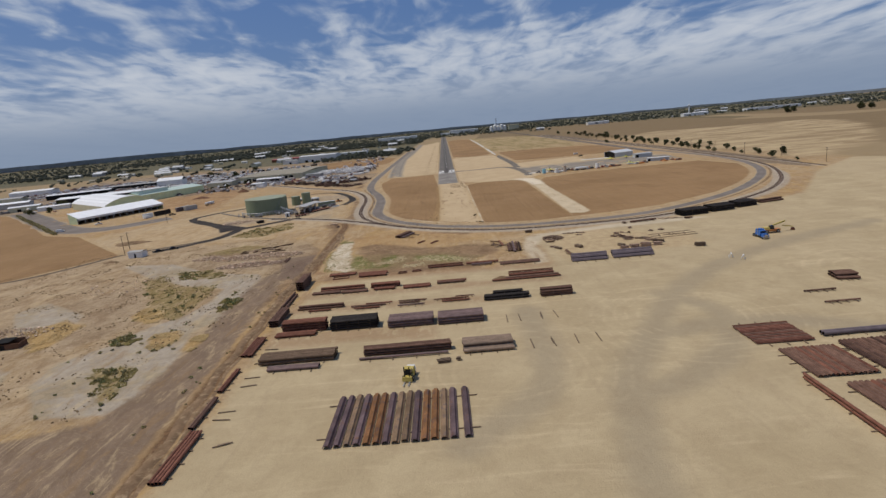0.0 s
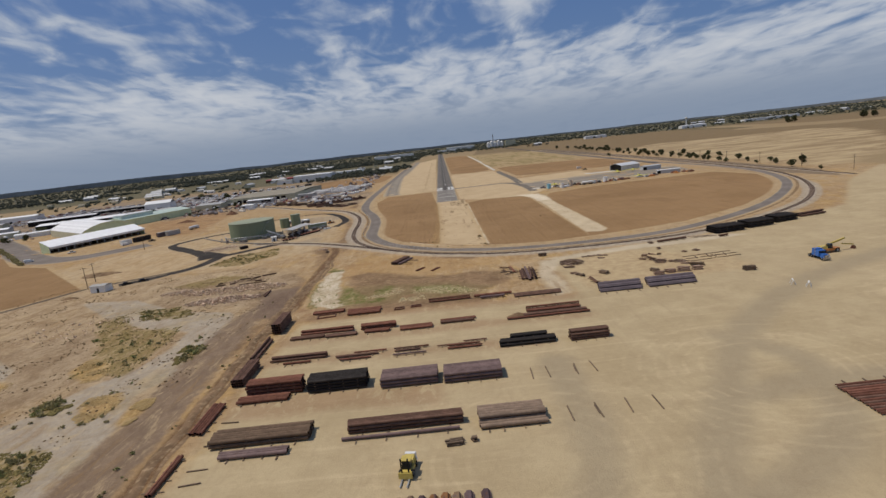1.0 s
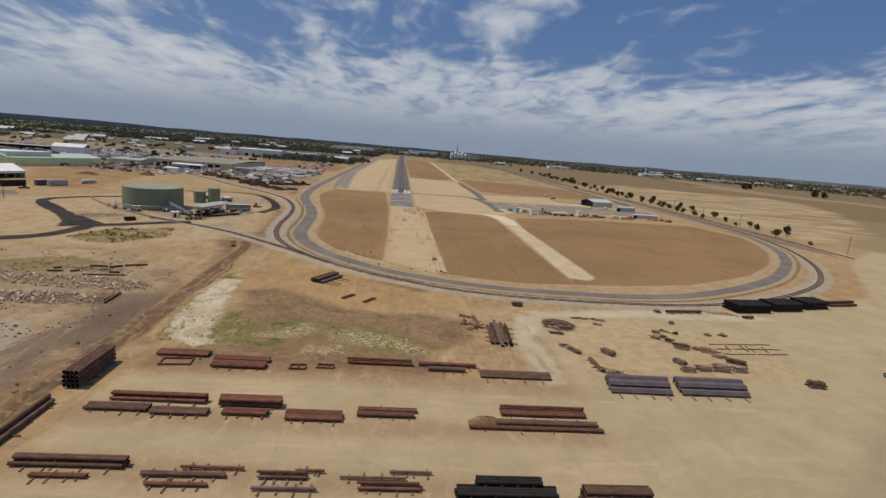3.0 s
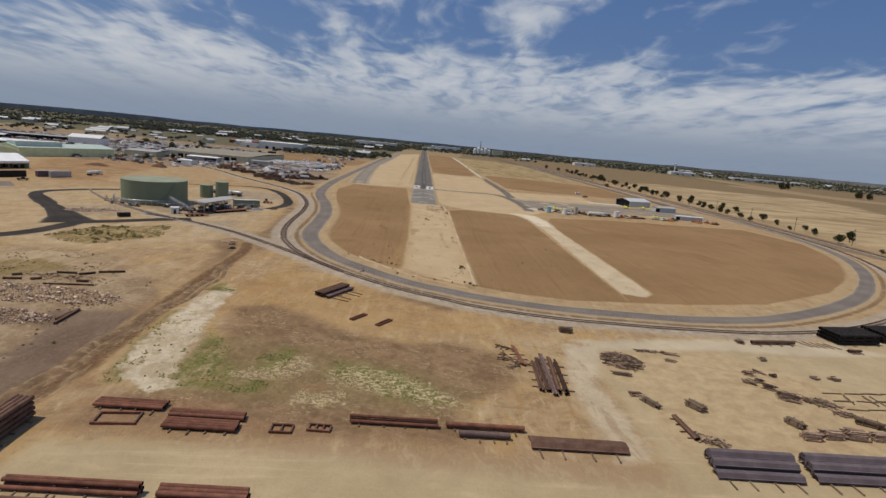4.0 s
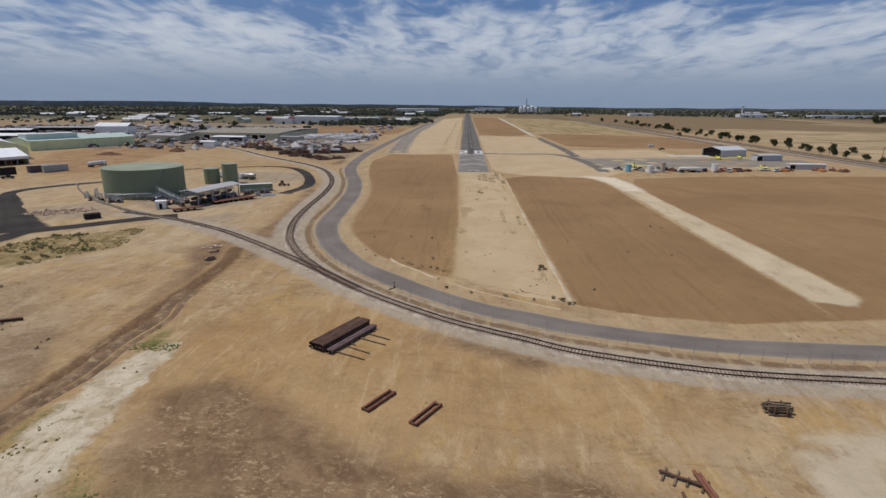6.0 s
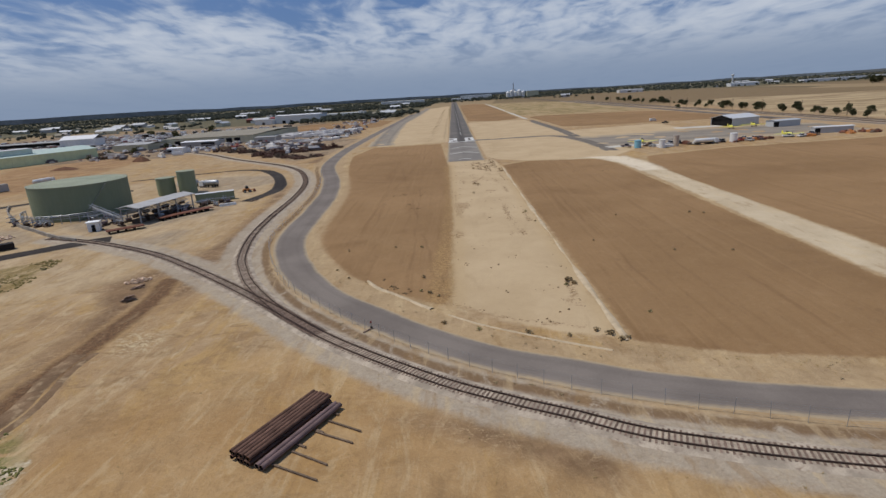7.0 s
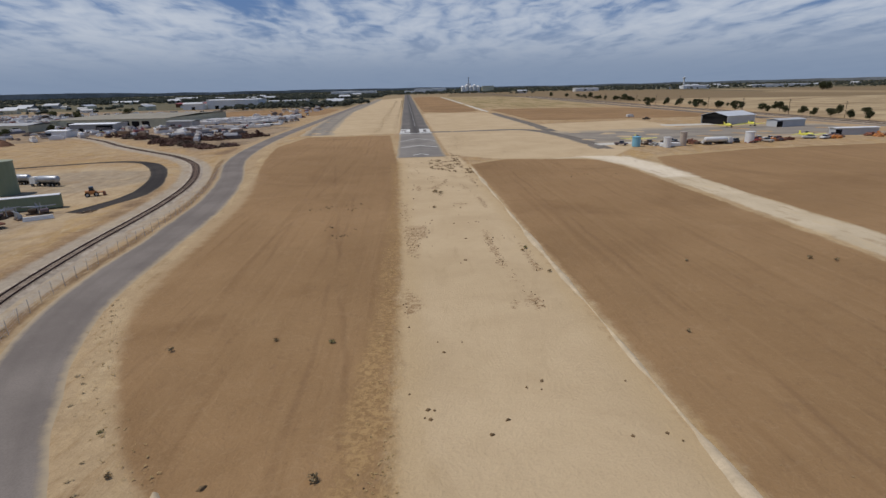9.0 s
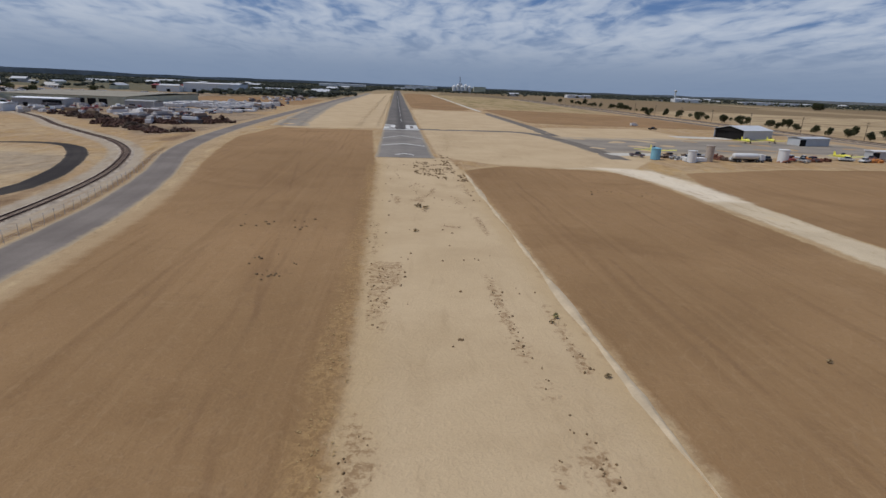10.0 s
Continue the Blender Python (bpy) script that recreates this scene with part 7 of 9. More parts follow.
def utility_pole(x, y, h, rz=0, arms=1, group="utility poles"):
    t = thing("utility_pole", "brown wooden utility pole with a cross arm", "utility pole", (x, y, 0), rz, group)
    part("pole", MB().tube((0, 0, -0.2), (0, 0, h), 0.19, 0.12, n=8), M["bark"], t)
    for k in range(arms):
        part("cross_arm", MB().box(-1.3, 1.3, -0.06, 0.06, h - 0.7 - k, h - 0.55 - k), M["bark"], t)
        for s in (-1.15, -0.4, 0.4, 1.15):
            part("insulator", MB().tube((s, 0, h - 0.55 - k), (s, 0, h - 0.35 - k), 0.05, n=5), M["grey_sheet"], t)


utility_pole(-178.5, 278.5, 11, 40)
utility_pole(-186, 296, 10, 40)
utility_pole(-215, 395, 10, 40)
car(-160.5, 280.0, 38, "black", "dark car parked beside the access road")
car(-154.5, 284.0, 38, "black", "dark car parked beside the access road")
car(-298, 396, 40, "white", "white van on the asphalt yard", "van")
container(-128.5, 350.5, 4.5, 45, "black", "black", "dark skip container beside the black road", "skip", 1.6)


# ---- long open shed, arched hall, green hall ----
def long_open_shed():
    t = thing("open_shed", "long white-roofed open shed with dark bays", "shed", (-308, 431, 0), 62.4)
    L, D, zf, zb = 77.0, 13.0, 5.0, 9.0
    part("roof", MB().prism([(-1.2, zf - 0.3), (D, zb), (D, zb + 0.25), (-1.2, zf)], 0, L), M["white_roof"], t)
    part("fascia", MB().box(0, L, -1.3, -1.15, zf - 1.6, zf), M["white"], t)
    part("back_wall", MB().box(0, L, D - 0.3, D - 0.1, 0, zb - 0.1), M["grey_sheet"], t)
    for u in (0.0, L - 0.2):
        part("end_wall", MB().prism([(0, 0), (D - 0.3, 0), (D - 0.3, zb - 0.2), (0, zf - 0.3)], u, u + 0.2), M["pale_green"], t)
    for k in range(14):
        part("post", MB().box(k * L / 13 - 0.2, k * L / 13 + 0.2, -0.2, 0.2, 0, zf - 0.4), M["galv"], t)
    for k in range(13):
        part("bay_clutter", MB().box(k * L / 13 + 0.8, (k + 0.8) * L / 13, 4 + (k % 3), 9, 0, 1.4 + (k * 5 % 4) * 0.5), M["junk"], t)


long_open_shed()


def arched_hall():
    """Barrel-roofed hall; local x runs along the gable, y along the vault."""
    t = thing("arched_hall", "large pale yellow-green hall with white barrel roof", "hall", (-325, 494, 0), 48)
    W2, L, e, r = 45.0, 110.0, 6.5, 6.8
    arc = [(W2 * k / 20, e + r * math.sin(math.pi * k / 20) ** 0.8) for k in range(21)]
    part("gable_wall", MB().prism([(W2, 0), (0, 0)][::-1] + arc[::-1], 0, 0.3, "y"), M["pale_green"], t)
    part("gable_wall", MB().prism([(0, 0), (W2, 0)] + arc[::-1], L - 0.3, L, "y"), M["pale_green"], t)
    for u in (0.0, W2 - 0.3):
        part("side_wall", MB().box(u, u + 0.3, 0.3, L - 0.3, 0, e), M["cream"], t)
    for k in range(20):
        (u0, z0), (u1, z1) = arc[k], arc[k + 1]
        part("roof_sheet", MB().prism([(u0, z0), (u1, z1), (u1, z1 + 0.2), (u0, z0 + 0.2)], -0.6, L + 0.6, "y"), M["white_roof"], t)


arched_hall()


def green_hall():
    t = thing("green_hall", "long pale green sheet-metal hall with raised roof light", "hall", (-337, 580, 0), 64)
    L, D, h = 82.0, 36.0, 7.2
    part("wall", MB().box(0, L, 0, 0.3, 0, h), M["pale_green"], t)
    part("wall", MB().box(0, L, D - 0.3, D, 0, h), M["pale_green"], t)
    for u in (0.0, L - 0.3):
        part("end_wall", MB().prism([(0.3, 0), (D - 0.3, 0), (D - 0.3, h), (D / 2, h + 2.5), (0.3, h)], u, u + 0.3), M["pale_green"], t)
    part("roof", MB().prism([(-0.5, h), (D / 2, h + 2.6), (D + 0.5, h), (D + 0.5, h + 0.2), (D / 2, h + 2.8), (-0.5, h + 0.2)], -0.4, L + 0.4), M["mint"], t)
    part("roof_light", MB().box(1, 38, 6, 18, h + 0.8, h + 4.8), M["mint"], t, "raised pale mint clerestory")
    part("roof_light_cover", MB().box(0.6, 38.4, 5.6, 18.4, h + 4.8, h + 5.1), M["white_roof"], t)
    for k in range(20):
        part("wall_rib", MB().box(k * 4 + 0.2, k * 4 + 0.35, -0.08, 0.0, 0, h - 0.1), M["pale_green"], t)


green_hall()
for k, (x, y, rz, L) in enumerate(((-262, 452, 62, 14), (-252, 468, 62, 13), (-246, 470, 62, 12), (-268, 440, 62, 8))):
    container(x + 16, y - 4, L, rz, ("black", "blue_steel", "grey_sheet", "white")[k], ("black", "grey_sheet", "grey_sheet", "white")[k], ("dark", "blue-grey", "grey", "white")[k] + " trailer parked in front of the open shed", "trailer", 3.6)
car(-250, 432, 60, "white", "white box van backed to the open shed", "van")
car(-232, 437, 30, "black", "dark pickup on the asphalt yard", "pickup")
car(-284, 420, 62, "white", "white pickup under the shed edge", "pickup")


# ---- industrial district ----
def block_building(label, x0, x1, y0, y1, h, wall, roof, doors=(), rz=0.0, pitch=0.0, name="warehouse", parapet=True):
    """A low-roofed hall; dark doors and doorway shade are painted on its near side."""
    w, d = x1 - x0, y1 - y0
    t = thing(name, label, "building", ((x0 + x1) / 2, y0, 0), rz)
    for a, b, c, e in ((-w / 2, w / 2, 0, 0.3), (-w / 2, w / 2, d - 0.3, d), (-w / 2, -w / 2 + 0.3, 0.3, d - 0.3), (w / 2 - 0.3, w / 2, 0.3, d - 0.3)):
        part("wall", MB().box(a, b, c, e, 0, h), M[wall], t)
    part("roof", MB().prism([(-0.4, h), (d / 2, h + d * pitch), (d + 0.4, h), (d + 0.4, h + 0.3), (d / 2, h + d * pitch + 0.3), (-0.4, h + 0.3)], -w / 2 - 0.4, w / 2 + 0.4), M[roof], t)
    # near-black sheets: dark doors, and interior shade where doors stand open
    for u, dw, dh in doors:
        part("door", MB().box(u - dw / 2, u + dw / 2, -0.06, 0.0, 0, dh), M["shade_and_black"], t)
    return t


block_building("broad low cream warehouse with dark open doors", -288, -196, 728, 850, 6.5, "cream", "olive_roof", [(-30, 6, 4.5), (-22, 6, 4.5), (14, 6, 5), (22, 6, 5), (30, 6, 5)], -4, 0.012)
block_building("low cream shed with a grey roof", -318, -284, 700, 730, 5, "cream", "grey_sheet", [(8, 5, 3.5)], -4, 0.04)
block_building("dark open-fronted shed with a white roof edge", -246, -214, 683, 700, 5.5, "grey_sheet", "white_roof", [(9, 12, 4.8), (-8, 3, 3)], -4, 0.03)
block_building("white industrial building with loading doors", -312, -232, 1148, 1190, 13, "white", "white_roof", [(-25, 6, 5), (-12, 5, 5), (8, 3, 6)], -3, 0.02)
block_building("low white annex beside the big building", -345, -314, 1140, 1165, 8, "white", "grey_sheet", [(0, 5, 4)], -3, 0.02)
# the next two have solid near-black walls that paint the shade under the roof
block_building("long shed with a white roof over dark bays", -470, -380, 640, 668, 7, "shade_and_black", "white_roof", [], 14, 0.05)
block_building("long dark-fronted shed with a pale roof", -450, -350, 705, 722, 5, "shade_and_black", "grey_sheet", [], 12, 0.05)
block_building("pale blue-grey shed with a sheet roof", -520, -470, 520, 545, 6, "blue_steel", "grey_sheet", [], 40, 0.05)
block_building("white round-topped building in the storage yard", -430, -395, 790, 815, 9, "white", "white_roof", [], 10, 0.15)
block_building("low white long roof among trees", -260, -190, 1320, 1345, 7, "white", "white_roof", [], 0, 0.02)
block_building("low red-brown building beyond the storage yard", -420, -350, 1300, 1330, 6, "soil_red", "red", [], 0, 0.05)



def wrapped_stack(x, y, L, w, h, rz):
    """A long run of wrapped bundles: a slightly sagging cover over two tiers on bearers."""
    t = thing("wrapped_stack", "long stack of white-wrapped lumber on the ground", "lumber stack", (x, y, 0), rz, "white-wrapped lumber stacks")
    n = max(2, int(L / 4))
    for k in range(n):
        a0, a1 = -L / 2 + k * L / n, -L / 2 + (k + 1) * L / n - 0.15
        part("wrapped_block", MB().box(a0, a1, -w / 2, w / 2, 0.2, h * RND.uniform(0.82, 1.0), taper=0.03), M["wrap"], t)
    for u in (-L / 3, L / 3):
        part("bearer", MB().box(u, u + 0.3, -w / 2, w / 2, 0, 0.2), M["timber"], t)


M["wrap"] = material("white_lumber_wrap", (0.70, 0.67, 0.62), 0.55, 0, 0.1, 0.25, (0.50, 0.45, 0.38), 0.58, bump=0.05, per=0.14)
for row in range(6):
    for col in range(4):
        wrapped_stack(-190 + col * 21 + row * 2.5 + RND.uniform(-2, 2), 742 + row * 13 + RND.uniform(-2, 2), RND.uniform(15, 20), RND.choice([4, 6, 8]), RND.uniform(2.0, 3.6), RND.uniform(-3, 3))
for row in range(3):
    for col in range(4):
        wrapped_stack(-168 + col * 17 + row * 4 + RND.uniform(-2, 2), 668 + row * 14 + col * 6 + RND.uniform(-2, 2), RND.uniform(9, 15), RND.choice([3, 4, 6]), RND.uniform(1.2, 2.4), RND.uniform(-8, 8))


def junk_heap(x, y, w, d, h, seed, mat="junk", label="jumbled heap of rusty scrap and machine parts"):
    """One heap of tangled scrap, built of many small bent pieces."""
    rnd, mb = random.Random(seed), MB()
    for k in range(int(34 + w * d * 0.5)):
        a, q = rnd.uniform(0, 2 * math.pi), math.sqrt(rnd.random())
        s = rnd.uniform(0.3, 1.2)
        m = pose(q * math.cos(a) * w / 2, q * math.sin(a) * d / 2, h * (1 - q) * rnd.random() + 0.2, rnd.uniform(0, 60), rnd.uniform(-60, 60), rnd.uniform(0, 360))
        mb.box(-s, s, -s * 0.4, s * 0.4, -s * 0.15, s * 0.3, m, 0.2)
    ob = new("scrap_mound", mb.mesh("scrap_mound", M[mat]))
    ob.matrix_world = pose(x, y, 0)
    tagged(ob, label, "scrap heap", "scrap heaps in the industrial yard", "stuff")


for k in range(30):
    u = k / 29
    junk_heap(-188 + 92 * u + RND.uniform(-5, 5), 628 - 96 * u + RND.uniform(2, 22), RND.uniform(5, 11), RND.uniform(4, 7), RND.uniform(1.2, 3.0), k, RND.choice(["junk", "junk", "scrap_rust", "scrap_rust"]))
for k in range(20):
    junk_heap(-138 + 2.3 * k + RND.uniform(-3, 3), 584 + 1.2 * k + RND.uniform(-8, 8), RND.uniform(9, 15), RND.uniform(5, 9), RND.uniform(2.4, 4.2), 60 + k, "scrap_rust", "ridge of dark red-brown rusty scrap")
for k in range(12):
    junk_heap(-300 + RND.uniform(-40, 60), 640 + RND.uniform(-25, 45), RND.uniform(6, 12), RND.uniform(4, 8), RND.uniform(1.5, 3), 90 + k, RND.choice(["junk", "soil_red"]), "dark heap of scrap beside the dirt yard")

PAINTS = [("white", "white"), ("white", "white"), ("grey_sheet", "silver-grey"), ("black", "dark"), ("red", "dull red"), ("blue_steel", "blue-grey")]
for k in range(46):
    m, word = RND.choice(PAINTS)
    u = RND.random()
    kind = RND.choice(["car", "pickup", "van", "pickup"])
    if k < 24:
        x, y = -205 + 100 * u + RND.uniform(-8, 8), 655 - 30 * u + RND.uniform(0, 50) + (70 * u if k % 2 else 0)
    else:
        x, y = -108 + RND.uniform(-16, 12) - 8 * u, 700 + 190 * u
    car(x, y, RND.uniform(0, 360), m, word + " " + kind + " parked in the industrial yard", kind)
small_loader(-216, 668, 160, "yellow", "yellow wheel loader in the industrial yard")
container(-196, 657, 16, -35, "olive", "olive", "long olive flatbed load on the ground", "flatbed_load", 1.8)
container(-176, 640, 14, -38, "junk", "timber", "low trailer of scrap beside the railway", "trailer", 1.8)
for k in range(96):
    row, col = divmod(k, 16)
    m, word = RND.choice(PAINTS[:4])
    container(-500 + col * 17 + RND.uniform(-3, 3), 850 + row * 28 + RND.uniform(-5, 5), RND.choice([6, 8, 12]), RND.choice([80, 95, 10, 0]) + RND.uniform(-8, 8), m, "white_roof" if m != "black" else "grey_sheet", word + " trailer parked in a storage yard", "trailer", RND.uniform(2.4, 3.6))


def lot_material():
    """Paint of many parked things, one shade for each."""
    mat = bpy.data.materials.new("mixed_vehicle_paint")
    mat.use_nodes = True
    n = Nodes(mat.node_tree)
    isl = n.tree.nodes.new("ShaderNodeNewGeometry").outputs["Random Per Island"]
    ramp = n.tree.nodes.new("ShaderNodeValToRGB")
    ramp.color_ramp.interpolation = "CONSTANT"
    els = ramp.color_ramp.elements
    for k, (at, c) in enumerate(((0.0, (0.74, 0.72, 0.68)), (0.30, (0.42, 0.38, 0.34)), (0.46, (0.09, 0.075, 0.07)), (0.60, (0.24, 0.17, 0.12)), (0.76, (0.16, 0.16, 0.18)), (0.82, (0.58, 0.50, 0.40)), (0.95, (0.22, 0.06, 0.045)))):
        e = els[k] if k < 2 else els.new(at)
        e.position, e.color = at, (*c, 1)
    n.put(ramp.inputs[0], isl)
    bsdf = mat.node_tree.nodes["Principled BSDF"]
    n.put(bsdf.inputs["Base Color"], ramp.outputs[0])
    bsdf.inputs["Roughness"].default_value = 0.55
    return mat


M["lot"] = lot_material()


def parked_rows(name, label, spots, seed):
    """Crowded far rows of parked vehicles, trailers and goods."""
    rnd, mb = random.Random(seed), MB()
    for x, y, a in spots:
        L, w, h = rnd.choice([(4.5, 1.8, 1.5), (5.4, 2.0, 1.8), (8, 2.4, 2.8), (12, 2.5, 3.4), (3, 2.4, 1.4)])
        m = pose(x, y, 0, 0, 0, a + rnd.uniform(-5, 5))
        mb.add([m @ Vector(v) for v in [(-L / 2, -w / 2, 0.3), (L / 2, -w / 2, 0.3), (L / 2, w / 2, 0.3), (-L / 2, w / 2, 0.3), (-L / 2, -w / 2, h * 0.6), (L / 2, -w / 2, h * 0.6), (L / 2, w / 2, h * 0.6), (-L / 2, w / 2, h * 0.6)]], [(0, 1, 5, 4), (1, 2, 6, 5), (2, 3, 7, 6), (3, 0, 4, 7), (4, 5, 6, 7)])
        mb.box(-L * 0.36, L * 0.30, -w * 0.44, w * 0.44, h * 0.55, h, m, 0.12)
    tagged(new(name, mb.mesh(name, M["lot"])), label, "parked vehicles", kind="stuff")


def rows_of(x0, y0, ux, uy, nrows, ncols, gap, step, rnd):
    """Ranks of spots along (ux, uy), some left empty."""
    out = []
    for i in range(nrows):
        for j in range(ncols):
            if rnd.random() < 0.78:
                out.append((x0 + ux * j * step - uy * i * gap + rnd.uniform(-1, 1), y0 + uy * j * step + ux * i * gap + rnd.uniform(-1.5, 1.5), math.degrees(math.atan2(ux, -uy))))
    return out


rr = random.Random(12)
parked_rows("storage_rows", "crowded rows of trailers and vehicles in storage yards", rows_of(-250, 880, -0.985, 0.17, 9, 60, 20, 6.2, rr) + rows_of(-250, 800, -0.97, 0.25, 3, 24, 18, 6.5, rr), 3)
parked_rows("storage_goods", "dense rows of pale goods and pallets in storage yards", rows_of(-240, 892, -0.985, 0.17, 10, 90, 19, 4.6, rr) + rows_of(-330, 815, -0.97, 0.25, 4, 60, 17, 5.0, rr), 6)
parked_rows("yard_vehicles", "vehicles and goods crowded between the sheds", [(-330 + 130 * rr.random(), 610 + 80 * rr.random(), rr.uniform(0, 180)) for k in range(60)] + [(-215 + 110 * (u := rr.random()), 690 - 95 * u + rr.uniform(-22, 45), rr.uniform(0, 180)) for k in range(70)] + [(-640 + 220 * rr.random(), 560 + 260 * rr.random(), rr.uniform(0, 180)) for k in range(150)], 4)
parked_rows("town_vehicles", "vehicles and small sheds scattered along the road", [(-112 - 60 * rr.random(), 720 + 420 * rr.random(), rr.uniform(0, 180)) for k in range(60)], 5)
# the open sheds here get solid near-black walls in place of shaded bays
for x0, x1, y0, y1, h, wall, roof, rz, word in ((-600, -520, 640, 665, 6, "grey_sheet", "white_roof", 25, "long grey shed with a white roof"), (-560, -480, 745, 765, 6, "shade_and_black", "white_roof", 18, "open shed with a white roof"), (-660, -590, 720, 745, 7, "cream", "grey_sheet", 20, "cream shed with a grey roof"), (-520, -440, 815, 835, 6, "shade_and_black", "grey_sheet", 12, "long open shed with a grey roof"), (-700, -640, 850, 880, 8, "white", "white_roof", 15, "white warehouse beside the storage yard"), (-455, -425, 585, 600, 4, "white", "white_roof", 30, "small white shed with a flat roof"), (-500, -470, 600, 618, 5, "cream", "white_roof", 30, "small cream shed with a white roof"), (-350, -330, 655, 668, 4.5, "grey_sheet", "white_roof", -5, "small grey shed with a pale roof"), (-236, -222, 640, 650, 4, "white", "white_roof", -10, "small white site office"), (-186, -166, 700, 712, 5, "grey_sheet", "grey_sheet", -8, "small grey shed beside wrapped stacks")):
    block_building(word, x0, x1, y0, y1, h, wall, roof, [(-5, 4, 3)], rz, 0.05, "shed")


def retaining_wall():
    """Low concrete edge and pipe between the tank yard and the road."""
    t = thing("retaining_wall", "low grey concrete retaining wall beside the tank", "retaining wall", kind="structure")
    c = spline([(-184.4, 420.1), (-176, 409), (-166.7, 398.8), (-153.5, 384.6), (-137.1, 372), (-122, 361), (-111.9, 355.5)], 2.0)
    nrm, _ = normals(c)
    for k in range(len(c) - 1):
        (x0, y0), (x1, y1) = c[k], c[k + 1]
        a = math.degrees(math.atan2(y1 - y0, x1 - x0))
        part("wall_block", MB().box(0, 1.98, -0.22, 0.22, -0.2, 1.0 + 0.08 * math.sin(k * 1.7), pose(x0, y0, 0, 0, 0, a)), M["concrete_wall"], t)


M["concrete_wall"] = material("stained_concrete", (0.33, 0.30, 0.25), 0.9, 0, 0.2, 0.6, (0.20, 0.165, 0.13), 0.5)
retaining_wall()


def pump_clutter(x, y, seed):
    """A small skid with a pump body, pipes and a valve stand."""
    rnd = random.Random(seed)
    t = thing("pump_skid", "grey pump skid with pipes and valves", "pump", (x, y, 0), rnd.uniform(0, 180), "pumps in the tank yard")
    part("base", MB().box(-1.4, 1.4, -0.7, 0.7, 0, 0.3), M["junk"], t)
    part("pump", MB().tube((-0.9, 0, 0.9), (0.7, 0, 0.9), 0.5, n=10), M[rnd.choice(["galv", "blue_steel", "junk"])], t)
    for k in range(3):
        u = rnd.uniform(-1.2, 1.2)
        part("pipe", MB().tube((u, 0.4, 0.3), (u, 0.4, rnd.uniform(1.6, 3.0)), 0.11, n=6), M["galv"], t)
    part("pipe", MB().tube((-2.4, 0.4, 1.8), (2.4, 0.4, 1.8), 0.13, n=6), M["galv"], t)


for k in range(26):
    u = rr.random()
    pump_clutter(-119 + 27 * u + rr.uniform(-4, 4), 372 + 34 * u + rr.uniform(-7, 3), 400 + k)
for k in range(10):
    a = math.radians(rr.uniform(205, 330))
    pump_clutter(-139.3 + 21 * math.cos(a), 399.8 + 21 * math.sin(a), 430 + k)

# ---- aircraft apron ----
def hangar():
    t = thing("hangar", "grey metal aircraft hangar with a dark open end", "hangar", (187.5, 593.7, 0), 20)
    L, D, h = 24.0, 19.0, 5.0
    part("roof", MB().prism([(-0.6, h), (D / 2, h + 2.2), (D + 0.6, h), (D + 0.6, h + 0.2), (D / 2, h + 2.4), (-0.6, h + 0.2)], -0.5, L + 0.5), M["grey_light"], t)
    part("wall", MB().box(0, L, 0, 0.25, 0, h), M["grey_light"], t)
    part("wall", MB().box(0, L, D - 0.25, D, 0, h), M["grey_light"], t)
    part("end_wall", MB().prism([(0.25, 0), (D - 0.25, 0), (D - 0.25, h), (D / 2, h + 2.2), (0.25, h)], L - 0.25, L), M["grey_light"], t)
    # near-black sheets close the open end and paint the shade inside
    part("door_header", MB().prism([(0.25, h - 0.5), (D - 0.25, h - 0.5), (D - 0.25, h), (D / 2, h + 2.2), (0.25, h)], 0, 0.2), M["shade_and_black"], t)
    part("door_leaf", MB().box(0.4, 0.7, 0.5, 10, 0, h - 0.5), M["shade_and_black"], t)
    part("door_leaf", MB().box(0.8, 1.1, 10, 18.6, 0, h - 0.5), M["shade_and_black"], t)


M["grey_light"] = material("pale_grey_sheet", (0.52, 0.53, 0.53), 0.5, 0.1, 0.06, 0.3, (0.43, 0.43, 0.42), 0.6, bump=0.05)
hangar()
block_building("low grey workshop with a dark door", 203, 221, 571, 580, 3.6, "grey_light", "grey_light", [(-9, 4, 3.2)], 12, 0.06, "workshop")
block_building("long low grey trailer-like building", 196, 216, 519, 524, 3.0, "grey_light", "white_roof", [(-9, 3, 2.6)], -3, 0.05, "workshop")


